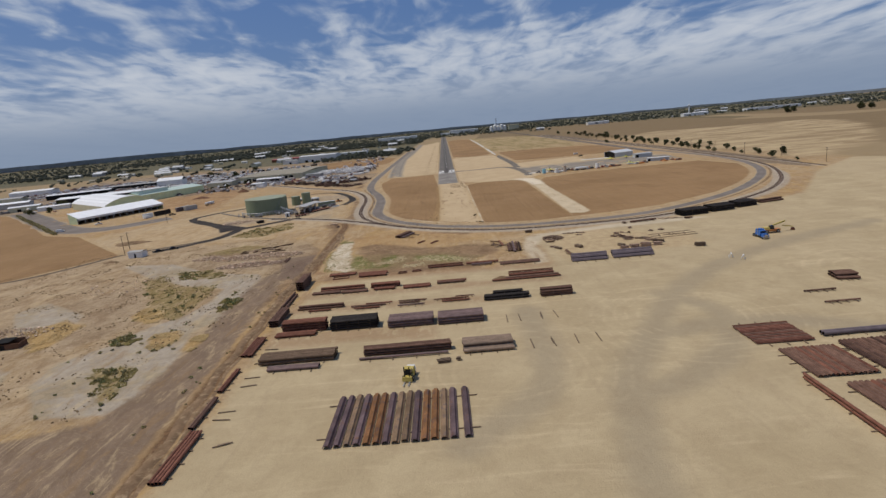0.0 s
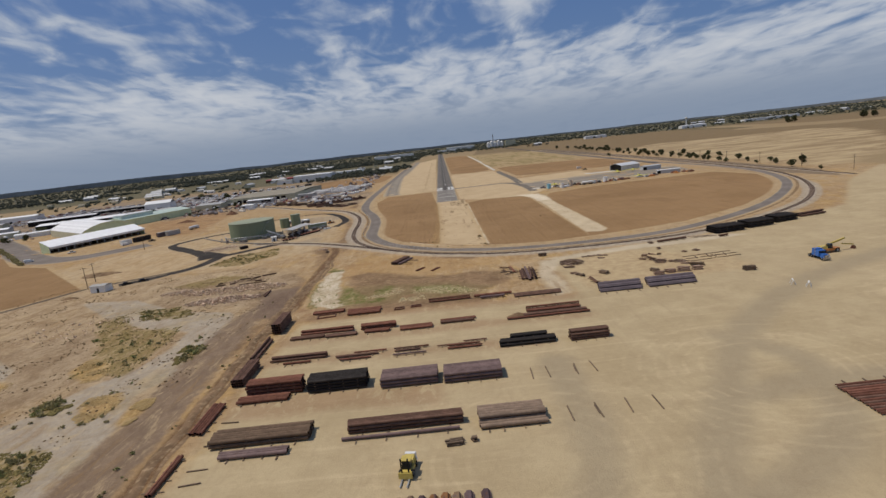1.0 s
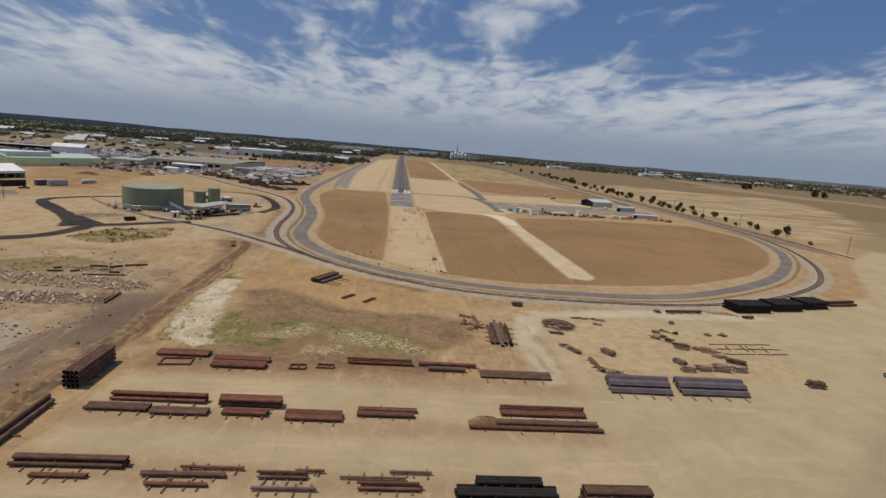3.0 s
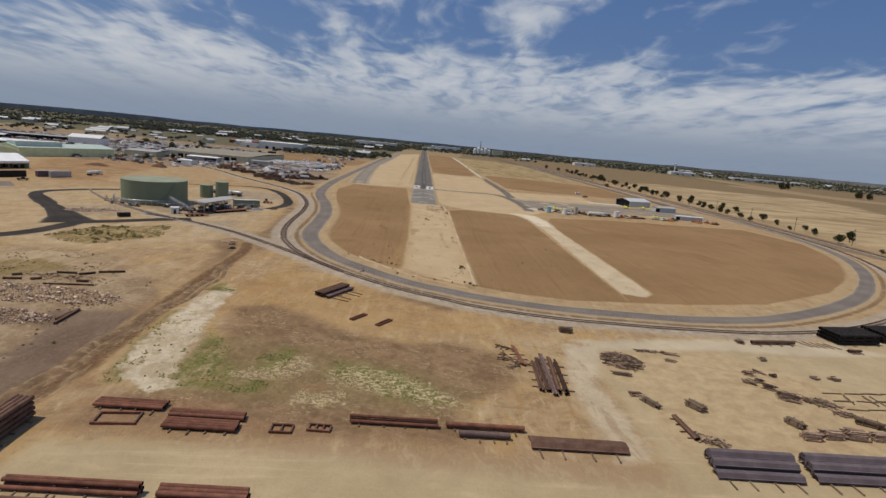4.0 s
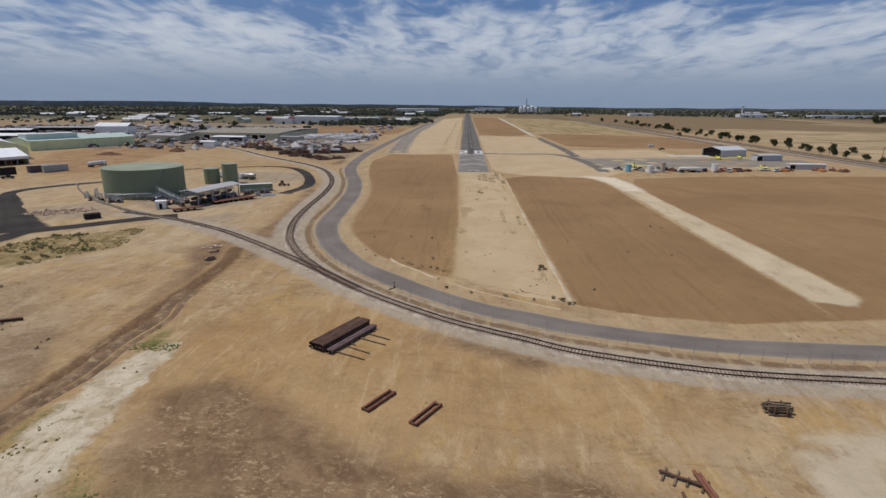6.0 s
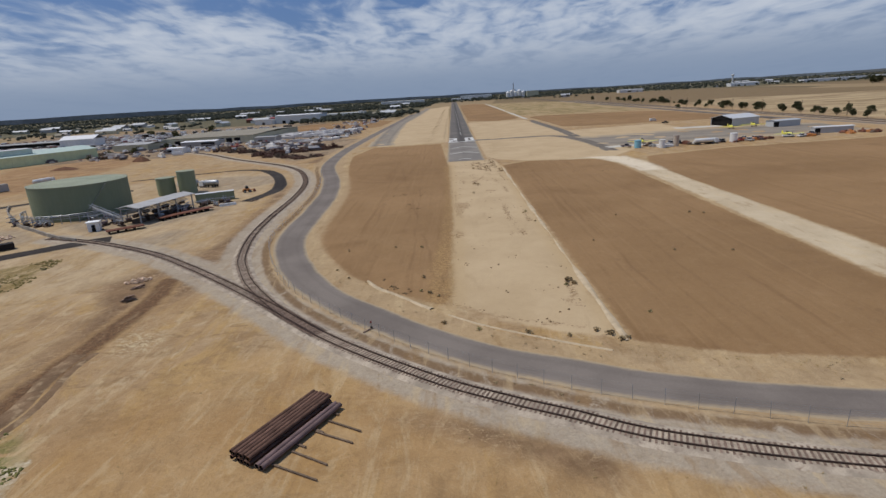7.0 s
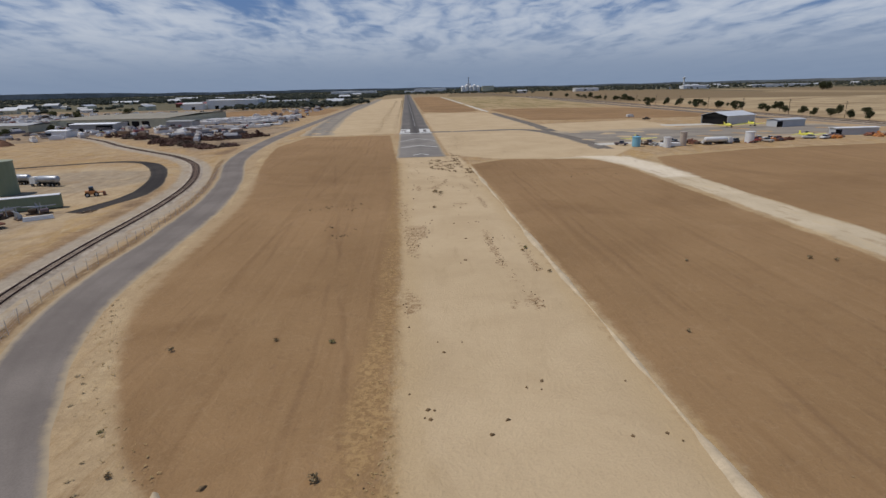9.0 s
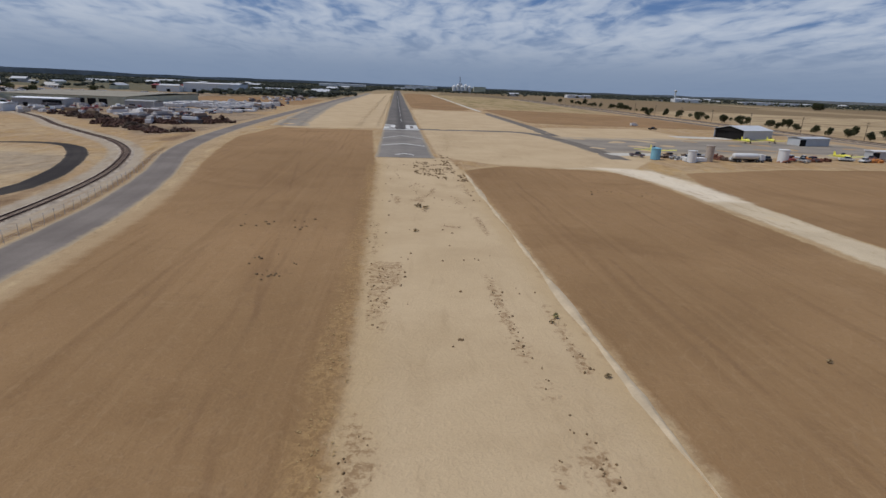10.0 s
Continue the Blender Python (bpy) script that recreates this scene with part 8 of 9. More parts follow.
def crop_duster(x, y, rz):
    t = thing("crop_duster", "yellow low-wing agricultural aircraft parked on the apron", "aircraft", (x, y, 0), rz, "yellow aircraft")
    mb = MB()
    n, prof = 10, [(0.25, 3.6, 1.5), (0.6, 3.2, 1.5), (0.72, 1.8, 1.55), (0.75, 0.2, 1.6), (0.55, -1.6, 1.5), (0.2, -4.6, 1.25)]
    v = [(q * math.cos(2 * math.pi * i / n), u, z + q * math.sin(2 * math.pi * i / n)) for q, u, z in prof for i in range(n)]
    f = [(k * n + i, (k + 1) * n + i, (k + 1) * n + (i + 1) % n, k * n + (i + 1) % n) for k in range(5) for i in range(n)] + [tuple(range(n)), tuple(range(5 * n, 6 * n))]
    part("fuselage", mb.add(v, f), M["lemon"], t, smooth=True)
    for s in (-1, 1):
        part("wing", MB().add([(0.4 * s, 1.9, 1.1), (0.4 * s, 0.1, 1.1), (8.2 * s, 0.2, 1.6), (8.2 * s, 1.7, 1.6), (0.4 * s, 1.7, 1.36), (0.4 * s, 0.3, 1.28), (8.2 * s, 0.4, 1.68), (8.2 * s, 1.5, 1.74)], [(0, 1, 2, 3), (4, 7, 6, 5), (0, 4, 5, 1), (1, 5, 6, 2), (2, 6, 7, 3), (3, 7, 4, 0)]), M["lemon"], t)
        part("tailplane", MB().box(min(0, 2.4 * s), max(0, 2.4 * s), -4.8, -3.8, 1.35, 1.45), M["lemon"], t)
        wheel(t, 1.4 * s, 1.7, 0.4, 0.25)
        part("gear_leg", MB().tube((1.4 * s, 1.7, 0.4), (0.6 * s, 1.6, 1.2), 0.08, n=6), M["galv"], t)
    part("fin", MB().prism([(-4.9, 1.3), (-3.5, 1.4), (-4.2, 2.9), (-4.9, 2.9)], -0.06, 0.06), M["lemon"], t)
    part("canopy", MB().box(-0.45, 0.45, -1.0, 0.4, 2.1, 2.8, taper=0.3), M["glass"], t)
    part("propeller", MB().box(-0.12, 0.12, 3.62, 3.7, 0.3, 2.7), M["shade_and_black"], t)
    part("spinner", MB().tube((0, 3.6, 1.5), (0, 4.0, 1.5), 0.25, 0.05, n=8), M["chrome"], t)


for x, y, rz in ((100, 519, 172), (178, 577, 176), (177, 513.5, 184), (196, 583, 170)):
    crop_duster(x, y, rz)
storage_tank("liquid_tank", "light blue plastic liquid tank on the apron edge", 91.0, 499.5, 1.7, 3.9, False, "light_blue", "light_blue", 20, 0.25)
storage_tank("liquid_tank", "white upright liquid tank beside drums", 101.5, 493.5, 1.5, 4.0, False, "white", "white", 20, 0.15)
storage_tank("liquid_tank", "tall tan upright silo tank", 110.0, 497.0, 1.4, 5.6, False, "tan_tank", "tan_tank", 20, 0.06)
storage_tank("liquid_tank", "white upright tank beside parked machines", 141.2, 500.5, 1.8, 4.6, False, "white", "white", 20, 0.15)
tank_trailer(125.0, 498.5, 2, 9.5, "long white tank trailer parked at the apron edge")
container(104, 496.0, 8, 4, "white", "white", "low white flatbed trailer at the apron edge", "trailer", 1.3)
for k in range(40):
    x = 86 + 110 * RND.random()
    if RND.random() < 0.5:
        m, word = RND.choice(PAINTS)
        car(x, 498 + RND.uniform(0, 12) + (6 if x > 170 else 0), RND.uniform(0, 360), m, word + " pickup parked beside the apron", "pickup")
    else:
        junk_heap(x, 500 + RND.uniform(0, 9) + (6 if x > 170 else 0), RND.uniform(2.5, 5), RND.uniform(1.5, 3), RND.uniform(0.8, 1.6), 200 + k, RND.choice(["junk", "white", "grey_sheet", "rust", "orange"]), "cluster of drums, pumps and machine parts")
for k in range(7):
    junk_heap(212 + RND.uniform(-6, 14), 512 + RND.uniform(-3, 5), 4.5, 3.0, 1.8, 240 + k, RND.choice(["rust", "junk", "orange"]), "heap of rusty farm machinery parts")
car(168, 690, 10, "white", "white car on the dry grass", "van")
car(166, 657, 10, "black", "dark pickup on the dry grass", "pickup")
ribbon("pad_1", "pale concrete parking pad", spline([(78, 511), (100, 515)], 2.0), 9.0, M["pad"], 0.06, "pad")
ribbon("pad_2", "pale concrete pad before the hangar", spline([(152, 604), (184, 603)], 2.0), 14.0, M["pad"], 0.06, "pad")


# ---- trees ----
def leaf_cloud(rnd, blobs, count, size, out):
    """Small leaf clumps spread through a few overlapping masses."""
    for k in range(count):
        cx, cy, cz, rx, rz = blobs[rnd.randrange(len(blobs))]
        d = Vector((rnd.gauss(0, 1), rnd.gauss(0, 1), rnd.gauss(0, 1))).normalized() * (0.55 + 0.45 * rnd.random())
        p = Vector((cx + d.x * rx, cy + d.y * rx, cz + d.z * rz))
        s = size * rnd.uniform(0.6, 1.4)
        q = Euler((rnd.uniform(0, 6.3), rnd.uniform(0, 6.3), rnd.uniform(0, 6.3))).to_matrix()
        out.add([p + q @ Vector(v) for v in ((-s, -s * 0.7, 0), (s, -s * 0.6, s * 0.25), (s * 0.8, s * 0.8, -s * 0.1), (-s * 0.7, s * 0.7, s * 0.3))], [(0, 1, 2), (0, 2, 3)])


def make_tree(seed, h, spread, leaves=420, mat="leaf", label="dusty dark green tree beside the railway"):
    rnd = random.Random(seed)
    t = thing("tree", label, "tree")
    trunk, blobs = MB(), []
    top = Vector((rnd.uniform(-0.3, 0.3), rnd.uniform(-0.3, 0.3), h * 0.28))
    trunk.tube((0, 0, -0.2), top, h * 0.035, h * 0.022, n=7)
    for k in range(6):
        a = k * 1.05 + rnd.uniform(-0.4, 0.4)
        e = Vector((math.cos(a) * spread * rnd.uniform(0.35, 0.75), math.sin(a) * spread * rnd.uniform(0.35, 0.75), h * rnd.uniform(0.32, 0.75)))
        trunk.tube(top * rnd.uniform(0.7, 1.0), e, h * 0.018, h * 0.006, n=5)
        blobs.append((e.x, e.y, e.z, spread * rnd.uniform(0.42, 0.62), h * rnd.uniform(0.18, 0.26)))
    blobs += [(0, 0, h * 0.82, spread * 0.5, h * 0.2), (0, 0, h * 0.46, spread * 0.66, h * 0.32)]
    part("trunk", trunk, M["bark"], t)
    crown = MB()
    leaf_cloud(rnd, blobs, leaves * 2, h * 0.042, crown)
    part("crown", crown, M[mat], t)
    return t


KINDS = [make_tree(1, 9, 4.2), make_tree(2, 7.5, 4.6), make_tree(3, 10, 3.6), make_tree(4, 6.5, 3.2, 260), make_tree(5, 8.5, 5.2)]
SPOTS = [(305.7, 1437), (313, 1347), (327, 1247), (323, 1110), (337, 1118), (320, 985), (295, 830), (299.6, 790), (325, 821), (299, 727), (322, 743), (288, 637), (283.5, 600), (279, 558), (300, 573), (291, 498), (281, 462), (296, 471), (278, 424), (292, 862), (293, 892), (287, 813), (287, 774), (288, 748), (309, 1036), (329, 1019), (300, 940), (306, 965), (312, 1180), (330, 1290), (296, 675), (318, 910), (289, 705), (316, 880), (304, 1075), (290, 655), (293, 690), (298, 755), (305, 800), (310, 850), (288, 620), (284, 580), (290, 540), (284, 515), (300, 520), (318, 1000), (322, 1060), (315, 1140), (320, 1210)] + [(RND.uniform(283, 302) + 0.02 * y, y + RND.uniform(-8, 8)) for y in range(640, 1300, 26)]
for i, (x, y) in enumerate(SPOTS):
    s = RND.uniform(0.5, 0.85)
    m = pose(x, y, 0, 0, 0, RND.uniform(0, 360))
    k = KINDS[i % 5]
    if i < 5:
        k.matrix_basis = m
    else:
        c = copy_thing(k, m)
        c.scale = (s * RND.uniform(0.9, 1.2), s, s)
for x, y, s in ((262, 868, 0.6), (-330, 640, 1.0), (-318, 655, 0.9), (-372, 700, 0.9), (-340, 860, 1.1), (-262, 690, 0.6), (-256, 690, 0.5), (-420, 950, 1.0), (-405, 952, 0.9), (-352, 985, 1.0), (-432, 540, 0.8), (-415, 545, 0.7), (-440, 600, 1.0), (900, 1420, 2.0), (930, 1440, 1.7), (960, 1250, 1.9), (980, 1245, 1.6), (-288, 648, 0.8), (-290, 625, 0.6), (-275, 662, 0.7)):
    c = copy_thing(KINDS[RND.randrange(5)], pose(x, y, 0, 0, 0, RND.uniform(0, 360)))
    c.scale = (s * 1.1, s * 1.1, s)
    tagged(c, "broad dark green tree on dry ground")


def hedge():
    """Low clipped hedge along the edge of the left field."""
    mb, rnd = MB(), random.Random(8)
    blobs = [(-292 - 155 * u + rnd.uniform(-1, 1), 382 + 160 * u + rnd.uniform(-1, 1), 1.0, 1.6, 1.1) for u in np.linspace(0, 1, 60)]
    leaf_cloud(rnd, blobs, 2600, 0.45, mb)
    tagged(new("hedge", mb.mesh("hedge", M["olive_bush"])), "low olive-brown hedge along a tilled field", "hedge", kind="stuff")


hedge()


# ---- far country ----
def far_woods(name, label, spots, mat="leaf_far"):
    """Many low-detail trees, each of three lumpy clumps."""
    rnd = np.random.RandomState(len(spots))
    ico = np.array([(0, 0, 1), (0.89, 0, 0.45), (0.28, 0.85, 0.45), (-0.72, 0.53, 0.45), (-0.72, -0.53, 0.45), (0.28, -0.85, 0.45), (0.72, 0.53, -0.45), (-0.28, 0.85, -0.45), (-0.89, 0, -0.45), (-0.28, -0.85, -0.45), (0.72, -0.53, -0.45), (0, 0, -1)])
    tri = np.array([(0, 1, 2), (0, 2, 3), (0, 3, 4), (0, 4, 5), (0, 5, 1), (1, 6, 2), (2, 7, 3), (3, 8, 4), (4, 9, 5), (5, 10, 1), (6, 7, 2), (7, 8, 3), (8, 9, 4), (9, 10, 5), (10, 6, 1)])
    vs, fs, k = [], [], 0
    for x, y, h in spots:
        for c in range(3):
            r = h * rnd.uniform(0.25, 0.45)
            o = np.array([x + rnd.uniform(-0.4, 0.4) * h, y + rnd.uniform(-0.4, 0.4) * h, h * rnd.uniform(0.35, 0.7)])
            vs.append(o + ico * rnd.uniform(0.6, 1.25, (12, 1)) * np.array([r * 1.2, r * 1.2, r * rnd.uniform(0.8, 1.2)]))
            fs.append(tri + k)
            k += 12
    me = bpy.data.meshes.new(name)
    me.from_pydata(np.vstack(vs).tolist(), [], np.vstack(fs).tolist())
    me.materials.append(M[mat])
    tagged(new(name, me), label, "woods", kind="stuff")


def scatter(n, seed, fx, keep=0.0):
    rnd, out = random.Random(seed), []
    while len(out) < n:
        x, y = fx(rnd)
        v = noise.noise(Vector((x * 0.0021, y * 0.0026, seed * 3.7)))
        if v > keep:
            out.append((x, y, rnd.uniform(4, 9.5)))
    return out


def polar(d0, d1, a0, a1):
    def draw(rnd):
        d, a = rnd.uniform(d0 ** 0.5, d1 ** 0.5) ** 2, math.radians(rnd.uniform(a0, a1))
        return d * math.sin(a), d * math.cos(a)
    return draw


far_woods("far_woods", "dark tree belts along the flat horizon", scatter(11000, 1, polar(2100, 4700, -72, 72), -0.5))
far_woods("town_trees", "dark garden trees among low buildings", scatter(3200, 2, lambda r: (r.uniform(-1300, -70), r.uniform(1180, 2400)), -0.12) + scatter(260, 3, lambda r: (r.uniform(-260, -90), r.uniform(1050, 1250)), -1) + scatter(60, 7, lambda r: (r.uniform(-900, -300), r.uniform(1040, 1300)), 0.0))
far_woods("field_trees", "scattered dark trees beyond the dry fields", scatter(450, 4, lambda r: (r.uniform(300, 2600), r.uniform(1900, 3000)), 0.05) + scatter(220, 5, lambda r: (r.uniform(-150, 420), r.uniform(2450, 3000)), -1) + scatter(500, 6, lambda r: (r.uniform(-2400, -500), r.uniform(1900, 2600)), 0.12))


def distant_rise():
    """The low hazy skyline at the end of the plain."""
    mb, n = MB(), 160
    pts = []
    for k in range(n + 1):
        a = math.radians(-85 + 170 * k / n)
        h = 17 + 11 * noise.noise(Vector((k * 0.09, 2.3, 0))) + 6 * noise.noise(Vector((k * 0.4, 7.1, 0)))
        left = max(0.0, -math.sin(a))
        pts.append((4850 * math.sin(a), 4850 * math.cos(a), h + 26 * left))
    v = [(x, y, -20) for x, y, z in pts] + [(x, y, z) for x, y, z in pts]
    f = [(k, k + 1, n + 2 + k, n + 1 + k) for k in range(n)]
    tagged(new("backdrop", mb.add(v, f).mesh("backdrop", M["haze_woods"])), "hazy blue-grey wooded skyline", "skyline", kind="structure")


# the haze over the skyline is mixed into this blue-grey base colour
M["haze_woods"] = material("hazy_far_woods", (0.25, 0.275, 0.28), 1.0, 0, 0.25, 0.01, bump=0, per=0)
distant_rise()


def house(label, w, d, h, wall, roof):
    t = thing("house", label, "house", group="houses of the far town")
    part("wall", MB().box(-w / 2, w / 2, -d / 2, d / 2, 0, h), M[wall], t)
    part("roof", MB().prism([(-d / 2 - 0.5, h), (0, h + d * 0.22), (d / 2 + 0.5, h), (d / 2 + 0.5, h + 0.2), (0, h + d * 0.22 + 0.25), (-d / 2 - 0.5, h + 0.2)], -w / 2 - 0.5, w / 2 + 0.5), M[roof], t)
    for u in (-w * 0.3, 0.0, w * 0.3):
        part("window", MB().box(u - 0.7, u + 0.7, -d / 2 - 0.05, -d / 2, 1.0, 2.3), M["glass"], t)
    part("door", MB().box(w * 0.15 - 0.5, w * 0.15 + 0.5, -d / 2 - 0.06, -d / 2, 0, 2.1), M["timber"], t)
    return t


HOUSES = [house("pale house with a grey roof among trees", 14, 9, 3.2, "white", "grey_sheet"), house("cream house with a brown roof among trees", 12, 10, 3.4, "cream", "olive_roof"), house("long white building with a white roof", 34, 12, 5.5, "cream", "grey_light"), house("grey hall with a pale roof", 28, 16, 6.5, "grey_sheet", "grey_light")]
HS = []
rh = random.Random(77)
for k in range(120):
    if k < 70:
        x, y = rh.uniform(-760, -80), rh.uniform(1150, 2300)
    elif k < 95:
        x, y = rh.uniform(-1500, -450), rh.uniform(1100, 1700)
    else:
        x, y = rh.uniform(350, 1900), rh.uniform(1950, 2700)
    HS.append((x, y))
for k, (x, y) in enumerate(HS):
    m = pose(x, y, 0, 0, 0, rh.choice([0, 90, 10, -15]) + rh.uniform(-8, 8))
    src = HOUSES[k % 4] if rh.random() < 0.6 else HOUSES[k % 2]
    if k < 4:
        HOUSES[k].matrix_basis = m
    else:
        copy_thing(src, m)
for x0, x1, y0 in ((-8, 36, 2640), (42, 92, 2640)):
    block_building("long white hangar row at the far end of the runway", x0, x1, y0, y0 + 18, 9, "white", "white_roof", [], 0, 0.03, "hangar_row")
block_building("long white industrial shed beyond the dry field", 560, 640, 2080, 2110, 9, "white", "white_roof", [], 0, 0.03)
block_building("long white industrial shed beyond the dry field", 900, 990, 2020, 2050, 10, "white", "white_roof", [], 0, 0.03)
block_building("long low white sheds beyond the dry field", 1120, 1320, 2000, 2030, 8, "white", "grey_light", [], 0, 0.03)
block_building("long white roof among the far trees", -300, -120, 2500, 2530, 14, "white", "white_roof", [], 0, 0.02)
block_building("long white roof among the far trees", 40, 190, 2900, 2930, 16, "white", "white_roof", [], 0, 0.02)


def grain_plant():
    t = thing("grain_plant", "pale grain elevator with silos and a thin tower", "grain plant", (250, 2420, 0))
    for k in range(5):
        part("silo", MB().lathe([(7, 0), (7, 22 + (k % 2) * 5), (0.2, 27 + (k % 2) * 5)], 16, (k * 15 - 30, 0)), M["white"], t)
    part("head_house", MB().box(-12, 2, 6, 18, 0, 34), M["grey_light"], t)
    part("tower", MB().box(-8, -5, 9, 12, 34, 58), M["galv"], t)
    part("shed", MB().box(46, 92, -4, 16, 0, 24), M["cream"], t)


grain_plant()


def water_tower(x, y, h):
    t = thing("water_tower", "slim white water tower on the plain", "water tower", (x, y, 0))
    part("stem", MB().tube((0, 0, 0), (0, 0, h * 0.8), 3.0, 2.4, n=12), M["white"], t)
    part("bowl", MB().lathe([(2.4, h * 0.78), (5.0, h * 0.86), (5.2, h * 0.95), (0.3, h)], 16), M["white"], t)


water_tower(1045, 2300, 40)
for k in range(16):
    utility_pole(284 + RND.uniform(-1, 1), 400 + k * 55, 11, 90, 2, "railway line poles")

# ---- weeds, straw and scrub ----
def tufts(name, label, spots, mat, blades=6, lean=0.6):
    """Tussocks of narrow blades; spots give x, y and height."""
    rnd = np.random.RandomState(len(spots))
    s = np.array(spots)
    n = len(s)
    base = np.repeat(s[:, :2], blades, 0) + rnd.normal(0, 1, (n * blades, 2)) * np.repeat(s[:, 2], blades)[:, None] * 0.35
    h = np.repeat(s[:, 2], blades) * rnd.uniform(0.5, 1.1, n * blades)
    a = rnd.uniform(0, 2 * np.pi, n * blades)
    w = h * 0.32
    tip = base + np.stack([np.cos(a + 1.3), np.sin(a + 1.3)], 1) * (h * lean * 1.4)[:, None]
    z = np.full(n * blades, 0.01)
    v = np.stack([np.column_stack([base[:, 0] - np.cos(a) * w, base[:, 1] - np.sin(a) * w, z]), np.column_stack([base[:, 0] + np.cos(a) * w, base[:, 1] + np.sin(a) * w, z]), np.column_stack([tip, h * 0.16 + 0.02])], 1).reshape(-1, 3)
    me = bpy.data.meshes.new(name)
    me.from_pydata(v.tolist(), [], np.arange(len(v)).reshape(-1, 3).tolist())
    me.materials.append(M[mat])
    tagged(new(name, me), label, "plants", kind="stuff")


def in_zone(n, polys, seed, h0, h1, margin=0.0, clump=0.0, scale=0.06):
    """Random spots inside polygons, gathered in clumps."""
    rnd = np.random.RandomState(seed)
    out = []
    for q in polys:
        a = np.array(q)
        k = int(n * 8 / len(polys))
        x, y = rnd.uniform(a[:, 0].min(), a[:, 0].max(), k), rnd.uniform(a[:, 1].min(), a[:, 1].max(), k)
        ok = polygon_distance(x, y, q) > margin
        got = 0
        for px, py in zip(x[ok], y[ok]):
            if noise.noise(Vector((px * scale, py * scale, seed))) > clump:
                out.append((px, py, rnd.uniform(h0, h1)))
                got += 1
                if got > n / len(polys):
                    break
    return out




def tussocks(name, label, spots, mat, wide=0.75, seed=1):
    """Low rounded clumps, each a lopsided five-sided dome with a ragged top."""
    rnd = np.random.RandomState(seed)
    s = np.array(spots)
    n = len(s)
    a = np.arange(5) * 2 * np.pi / 5 + rnd.uniform(0, 6.28, (n, 1))
    r, h = s[:, 2:3] * wide * rnd.uniform(0.5, 1.5, (n, 5)), s[:, 2:3] * rnd.uniform(0.2, 0.5, (n, 5))
    low = np.stack([s[:, :1] + np.cos(a) * r, s[:, 1:2] + np.sin(a) * r, np.full((n, 5), -0.06)], -1)
    high = np.stack([s[:, :1] + np.cos(a) * r * 0.62, s[:, 1:2] + np.sin(a) * r * 0.62, h], -1)
    top = np.stack([s[:, 0] + rnd.normal(0, 0.04, n), s[:, 1] + rnd.normal(0, 0.04, n), s[:, 2] * 0.55], -1)[:, None]
    v = np.concatenate([low, high, top], 1).reshape(-1, 3)
    f = []
    for k in range(n):
        o = k * 11
        for i in range(5):
            j = (i + 1) % 5
            f += [(o + i, o + j, o + 5 + j, o + 5 + i), (o + 5 + i, o + 5 + j, o + 10)]
    me = bpy.data.meshes.new(name)
    me.from_pydata(v.tolist(), [], f)
    me.materials.append(M[mat])
    tagged(new(name, me), label, "plants", kind="stuff")


tussocks("green_weeds", "low green weed clumps among bare earth", in_zone(700, ZONES["weeds"], 1, 0.08, 0.24, -1.5, 0.12, 0.3), "green_weed", 1.0, 5)
tussocks("chalk_weeds", "scattered green weed clumps on chalky ground", in_zone(26, ZONES["chalk"], 11, 0.12, 0.34, 0.0, 0.1, 0.3), "green_weed", 1.0, 6)
tussocks("straw_grass", "pale dry straw clumps among weeds", in_zone(700, ZONES["straw"][:3], 2, 0.08, 0.26, -1.2, 0.05, 0.4), "straw_clump", 0.8, 7)
tufts("dry_grass", "thin dry grass on tan earth", in_zone(5200, [[(-64, 200), (34, 200), (30, 252), (-30, 284), (-62, 300)], [(-150, 200), (-62, 240), (-66, 320), (-130, 345), (-170, 300)], [(-60, 600), (-12, 600), (-12, 1000), (-66, 1000)], [(12, 488), (60, 478), (78, 640), (14, 700)], [(280, 430), (420, 500), (420, 900), (285, 900)]], 3, 0.06, 0.18, 0, 0.0, 0.2), "straw_gold", 4, 1.2)
tussocks("slab_weeds", "low olive weeds in patches on old slabs", in_zone(2600, ZONES["olive"][:5], 31, 0.12, 0.46, -1.5, 0.02, 0.28), "olive_weed", 0.9, 31)
tussocks("tank_weeds", "low olive weeds on pale earth by the tank yard", in_zone(900, ZONES["olive"][5:6], 32, 0.12, 0.42, -1, 0.05, 0.12), "olive_weed", 0.9, 32)
tussocks("scrub_weeds", "scattered small weeds on stony ground", in_zone(2600, ZONES["scrub"], 33, 0.1, 0.42, 2, 0.12, 0.11), "brown_weed", 0.9, 33)
tufts("golden_grass", "golden dry grass on old slabs", in_zone(4200, ZONES["gold_patch"], 4, 0.12, 0.36, -1, -0.1, 0.2), "straw_gold", 6, 1.0)
tufts("strip_edge_grass", "dry yellow grass along the edge of the pale strip", [(x, y, h) for x, y, h in in_zone(700, [[(-9.2, 297), (-7.0, 297), (-6.6, 400), (-8.6, 470), (-11.5, 470), (-10.2, 380)]], 5, 0.05, 0.16, 0, -0.15, 0.25)], "straw_gold", 5, 1.0)
tussocks("strip_weeds", "dark brown dry weed clumps on the pale strip", in_zone(110, [[(-7, 415), (16, 415), (14, 486), (-9, 486)], [(-6.5, 290), (15.5, 284), (15.5, 330), (-6.5, 340)], [(-6, 350), (14, 350), (14, 420), (-6, 420)]], 6, 0.08, 0.26, 0.3, 0.22, 0.25), "brown_weed", 1.0, 8)
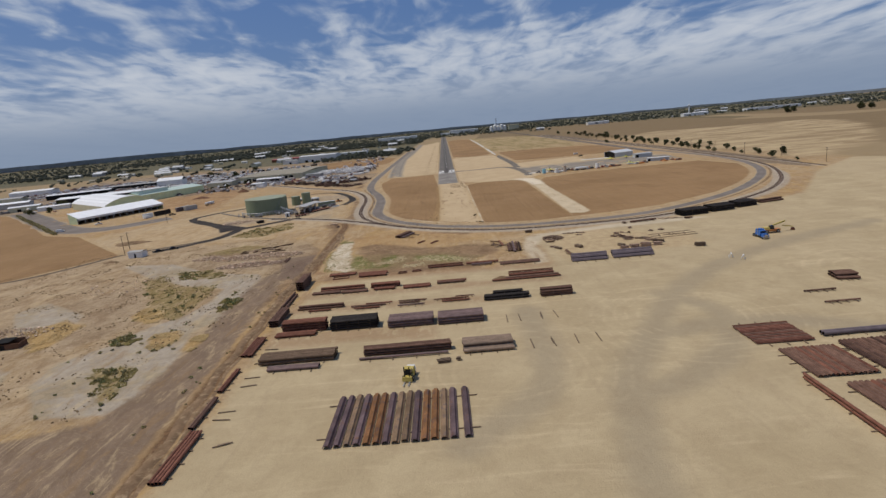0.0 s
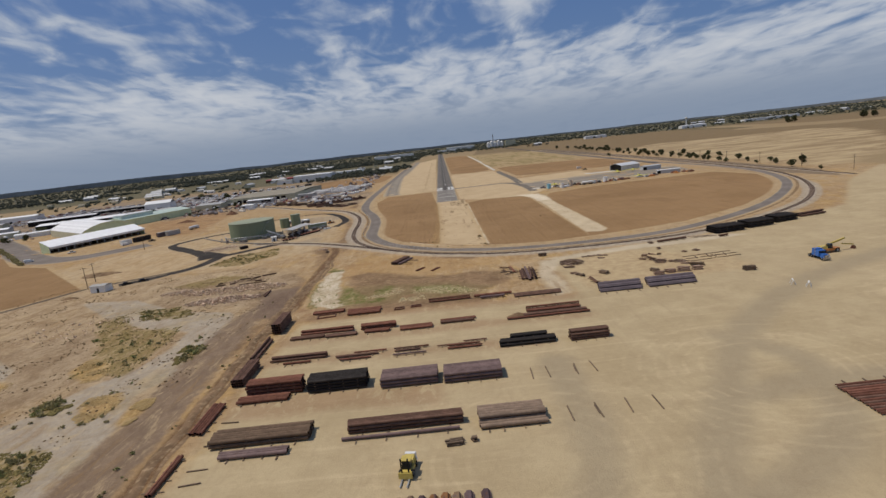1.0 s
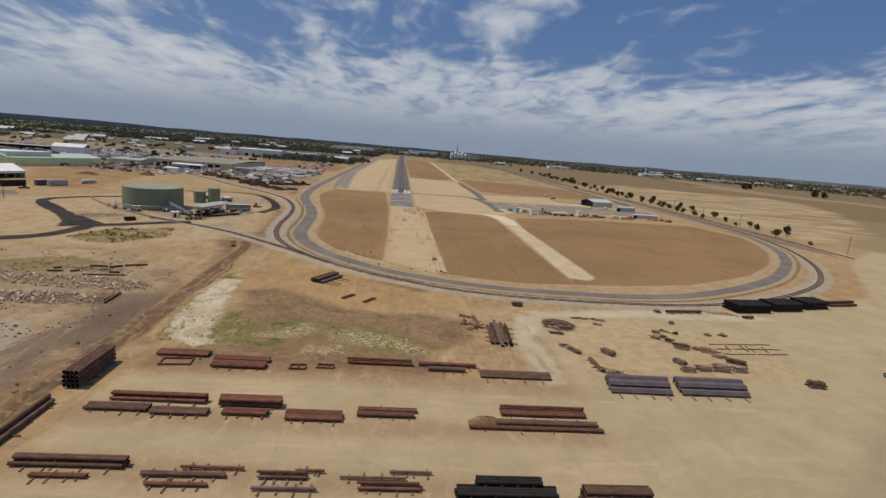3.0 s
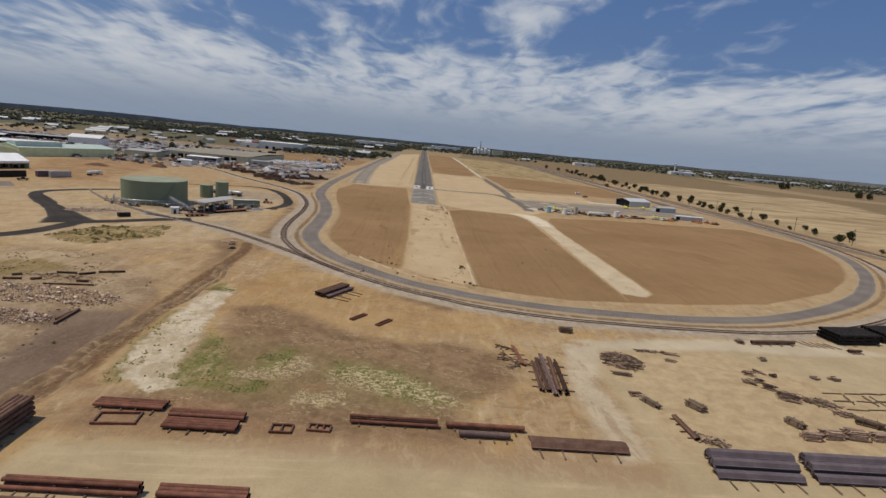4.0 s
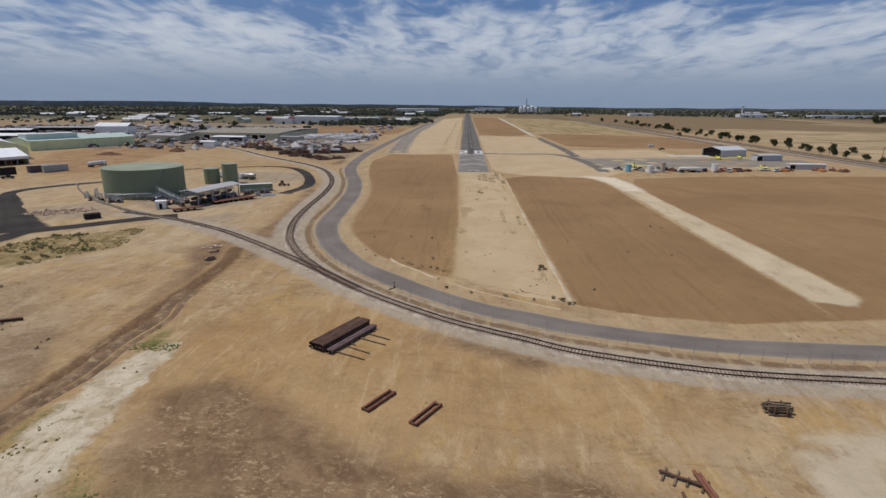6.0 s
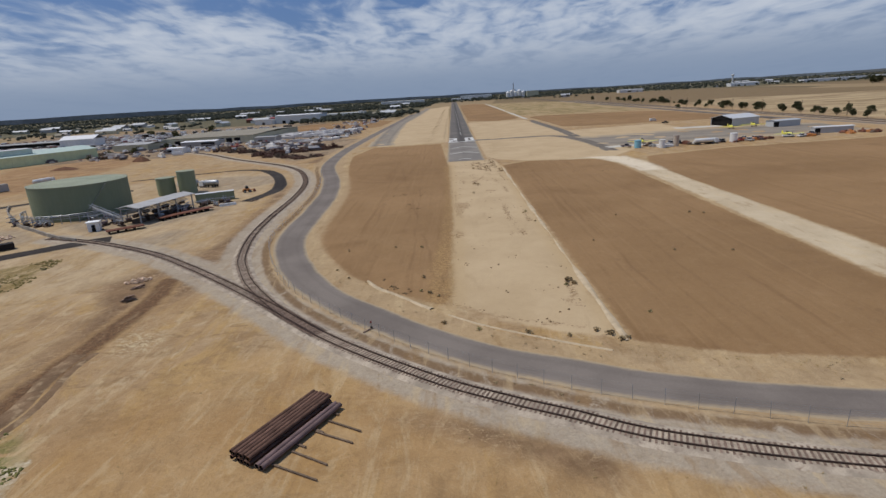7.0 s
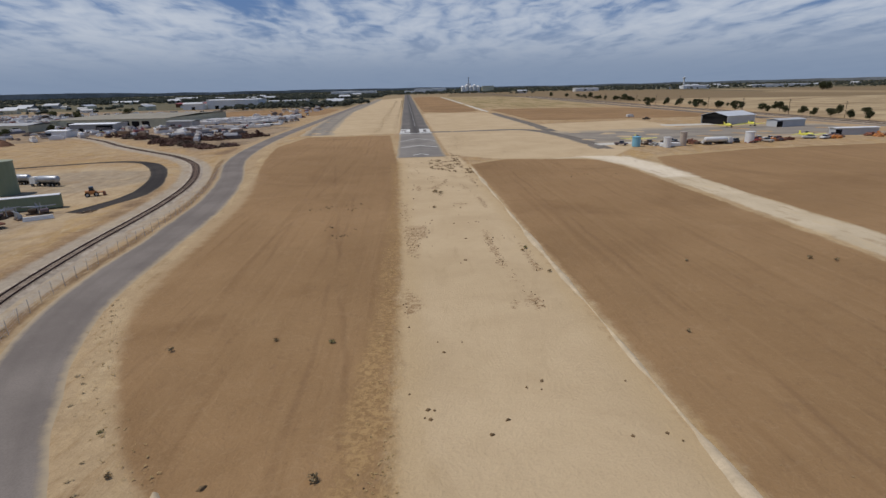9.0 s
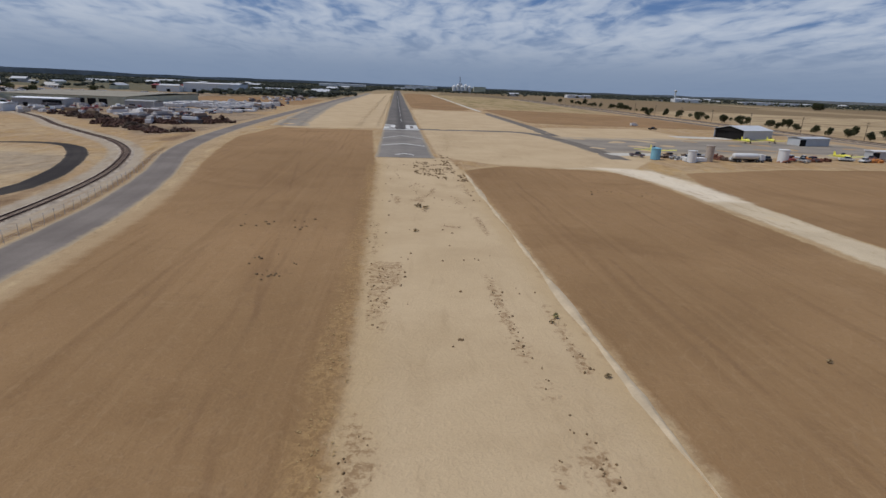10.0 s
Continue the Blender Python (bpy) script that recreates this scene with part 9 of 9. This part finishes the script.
tussocks("strip_end_weeds", "brown dry weeds where the pale strip meets the runway", in_zone(500, [[(2, 455), (15.5, 440), (15, 487), (12, 500), (11, 478), (2, 476)]], 16, 0.08, 0.3, 0.0, 0.08, 0.3), "brown_weed", 1.0, 9)
tussocks("field_clods", "dark dry weed clumps scattered on tilled soil", in_zone(60, [[(-30, 396), (-15, 396), (-15, 406), (-30, 405)], [(40, 428), (60, 428), (58, 440), (42, 440)], [(-24, 310), (-15, 301), (-14, 303), (-23, 313)], [(-22, 372), (-15, 374), (-16, 384), (-22, 382)]], 17, 0.1, 0.34, -0.5, 0.05, 0.3), "brown_weed", 1.0, 10)
tufts("field_stubble", "scattered low stubble on tilled soil", in_zone(900, ZONES["field"][:3], 7, 0.05, 0.14, 1.0, -0.1, 0.05), "dry_bush", 4)
tufts("road_edge_scrub", "dry scrub along the fence and the road edge", [(p[0] + q[0] * o, p[1] + q[1] * o, h) for p, q in zip(ROAD[::1], normals(ROAD)[0][::1]) for o, h in ((5.4 + 0.8 * math.sin(p[1]), 0.3 + 0.2 * math.sin(p[0] * 1.7)), (-5.0 - 0.6 * math.sin(p[0] * 2.1), 0.3)) if 250 < p[1] < 520 and math.sin(p[0] * 0.9) + math.sin(p[1] * 0.37) > 0.2], "dry_bush", 7)


def along(points, seed, step=0.5, spread=0.5, h0=0.1, h1=0.3):
    """Spots along a broken line."""
    rnd, out = random.Random(seed), []
    for (x0, y0), (x1, y1) in zip(points[:-1], points[1:]):
        for k in range(int(math.hypot(x1 - x0, y1 - y0) / step) + 1):
            if rnd.random() < 0.75:
                u = rnd.random()
                out.append((x0 + (x1 - x0) * u + rnd.gauss(0, spread), y0 + (y1 - y0) * u + rnd.gauss(0, spread), rnd.uniform(h0, h1)))
    return out


tussocks("strip_weed_lines", "broken lines of brown dry weeds on the pale strip", sum((along(q, k, 0.8, 0.35, 0.04, 0.13) for k, q in enumerate(STRIP_LINES)), []), "brown_weed", 1.0, 11)
tufts("runway_weeds", "dark dry weed lines beside the runway", along([(-13, 604), (-12.5, 900), (-12, 1400)], 81, 1.0, 0.7, 0.25, 0.6) + along([(-24, 612), (-23, 1000), (-22, 1400)], 82, 0.7, 1.6, 0.25, 0.7) + along([(12, 506), (17, 530), (22, 560), (13, 590)], 83, 0.3, 2.2, 0.15, 0.4) + along([(13, 620), (12, 900)], 84, 1.6, 1.0, 0.2, 0.5) + along([(-10, 470), (12, 474)], 85, 0.3, 2.0, 0.1, 0.3), "dry_bush", 7, 1.0)
tufts("berm_weeds", "dry weeds along the dirt ridges beside the road", along([(-46, 347), (-40, 336), (-32.6, 321), (-23, 308.5), (-17, 302.5), (-10.5, 295), (-3, 288), (8.7, 281), (21, 275.5), (40, 272)], 70, 0.22, 1.1, 0.06, 0.2), "straw_gold", 5, 1.0)
dirt_ridge("low pale dirt windrow beside the perimeter road", spline([(-23.5, 310.5), (-21.1, 306.5), (-17.3, 302.5), (-15, 300.1), (-12.9, 297.5), (-10.3, 294.9)], 1.0), 0.4, 0.2)
dirt_ridge("thin pale dirt windrow beside the perimeter road", spline([(-8, 292.6), (-3.2, 288.5), (3, 284.5), (8.7, 281.1), (14, 278.3)], 1.0), 0.22, 0.12)


def bush(label, x, y, r, mat, seed):
    rnd, mb = random.Random(seed), MB()
    r *= 0.75
    blobs = [(rnd.uniform(-0.5, 0.5) * r, rnd.uniform(-0.4, 0.4) * r, r * rnd.uniform(0.3, 0.5), r * rnd.uniform(0.45, 0.7), r * 0.35) for k in range(4)]
    leaf_cloud(rnd, blobs, 46, r * 0.2, mb)
    ob = new("bush", mb.mesh("bush", M[mat]))
    ob.matrix_world = pose(x, y, 0)
    tagged(ob, label, "bush", "dry bushes")


for k, (x, y, r) in enumerate([(-14.3, 331.8, 0.6), (-20.4, 333.0, 0.5), (-31.3, 331.9, 0.6), (-12.8, 310.9, 0.7), (-11.2, 302.5, 0.8), (-13, 303.6, 0.6), (-18.6, 306.5, 0.5), (-9.6, 300.8, 0.6), (13.6, 305.0, 1.3), (14.3, 303.6, 1.0), (12.6, 303.2, 0.7), (14.8, 283.0, 1.1), (15.8, 281.4, 0.9), (13.2, 284.5, 0.8), (16.9, 281.8, 0.7), (13.4, 363.0, 0.7), (12.9, 361.6, 0.5), (14.6, 351, 0.5), (36.2, 353.0, 0.5), (24.5, 330.2, 0.5), (22.6, 290.0, 0.5), (38.5, 320.4, 0.6), (1.2, 414.0, 1.0), (2.8, 412.8, 0.9), (0.2, 396.0, 0.7), (-3.4, 286.6, 0.6), (-8.7, 289.4, 0.7), (3.6, 284.8, 0.8), (9.2, 283.4, 0.7), (-27.6, 312.6, 0.5), (-31.0, 318.0, 0.4), (55, 352, 0.7), (58, 350.5, 0.6), (49, 318, 0.6)]):
    bush(RND.choice(["small dry brown bush on bare soil", "low olive-brown tumbleweed on bare soil"]), x, y, r, "dry_bush" if k % 5 else "olive_bush", k)
for k, (x, y, h) in enumerate(in_zone(40, ZONES["slab"][:2], 21, 0.4, 1.0, -2, 0.1, 0.15) + in_zone(100, ZONES["olive"][:5], 22, 0.6, 1.6, -1, -0.2, 0.1) + in_zone(44, [[(-131, 304), (-111, 296), (-98, 318), (-104, 338), (-124, 326)]], 23, 0.6, 1.3, 0, 0.0, 0.08) + in_zone(25, [[(-66, 70), (-60, 70), (-64, 200), (-70, 230)]], 24, 0.4, 0.9)):
    bush("low olive-grey scrub bush on stony ground", x, y, h, "olive_bush" if k % 4 else "green_bush", 100 + k)
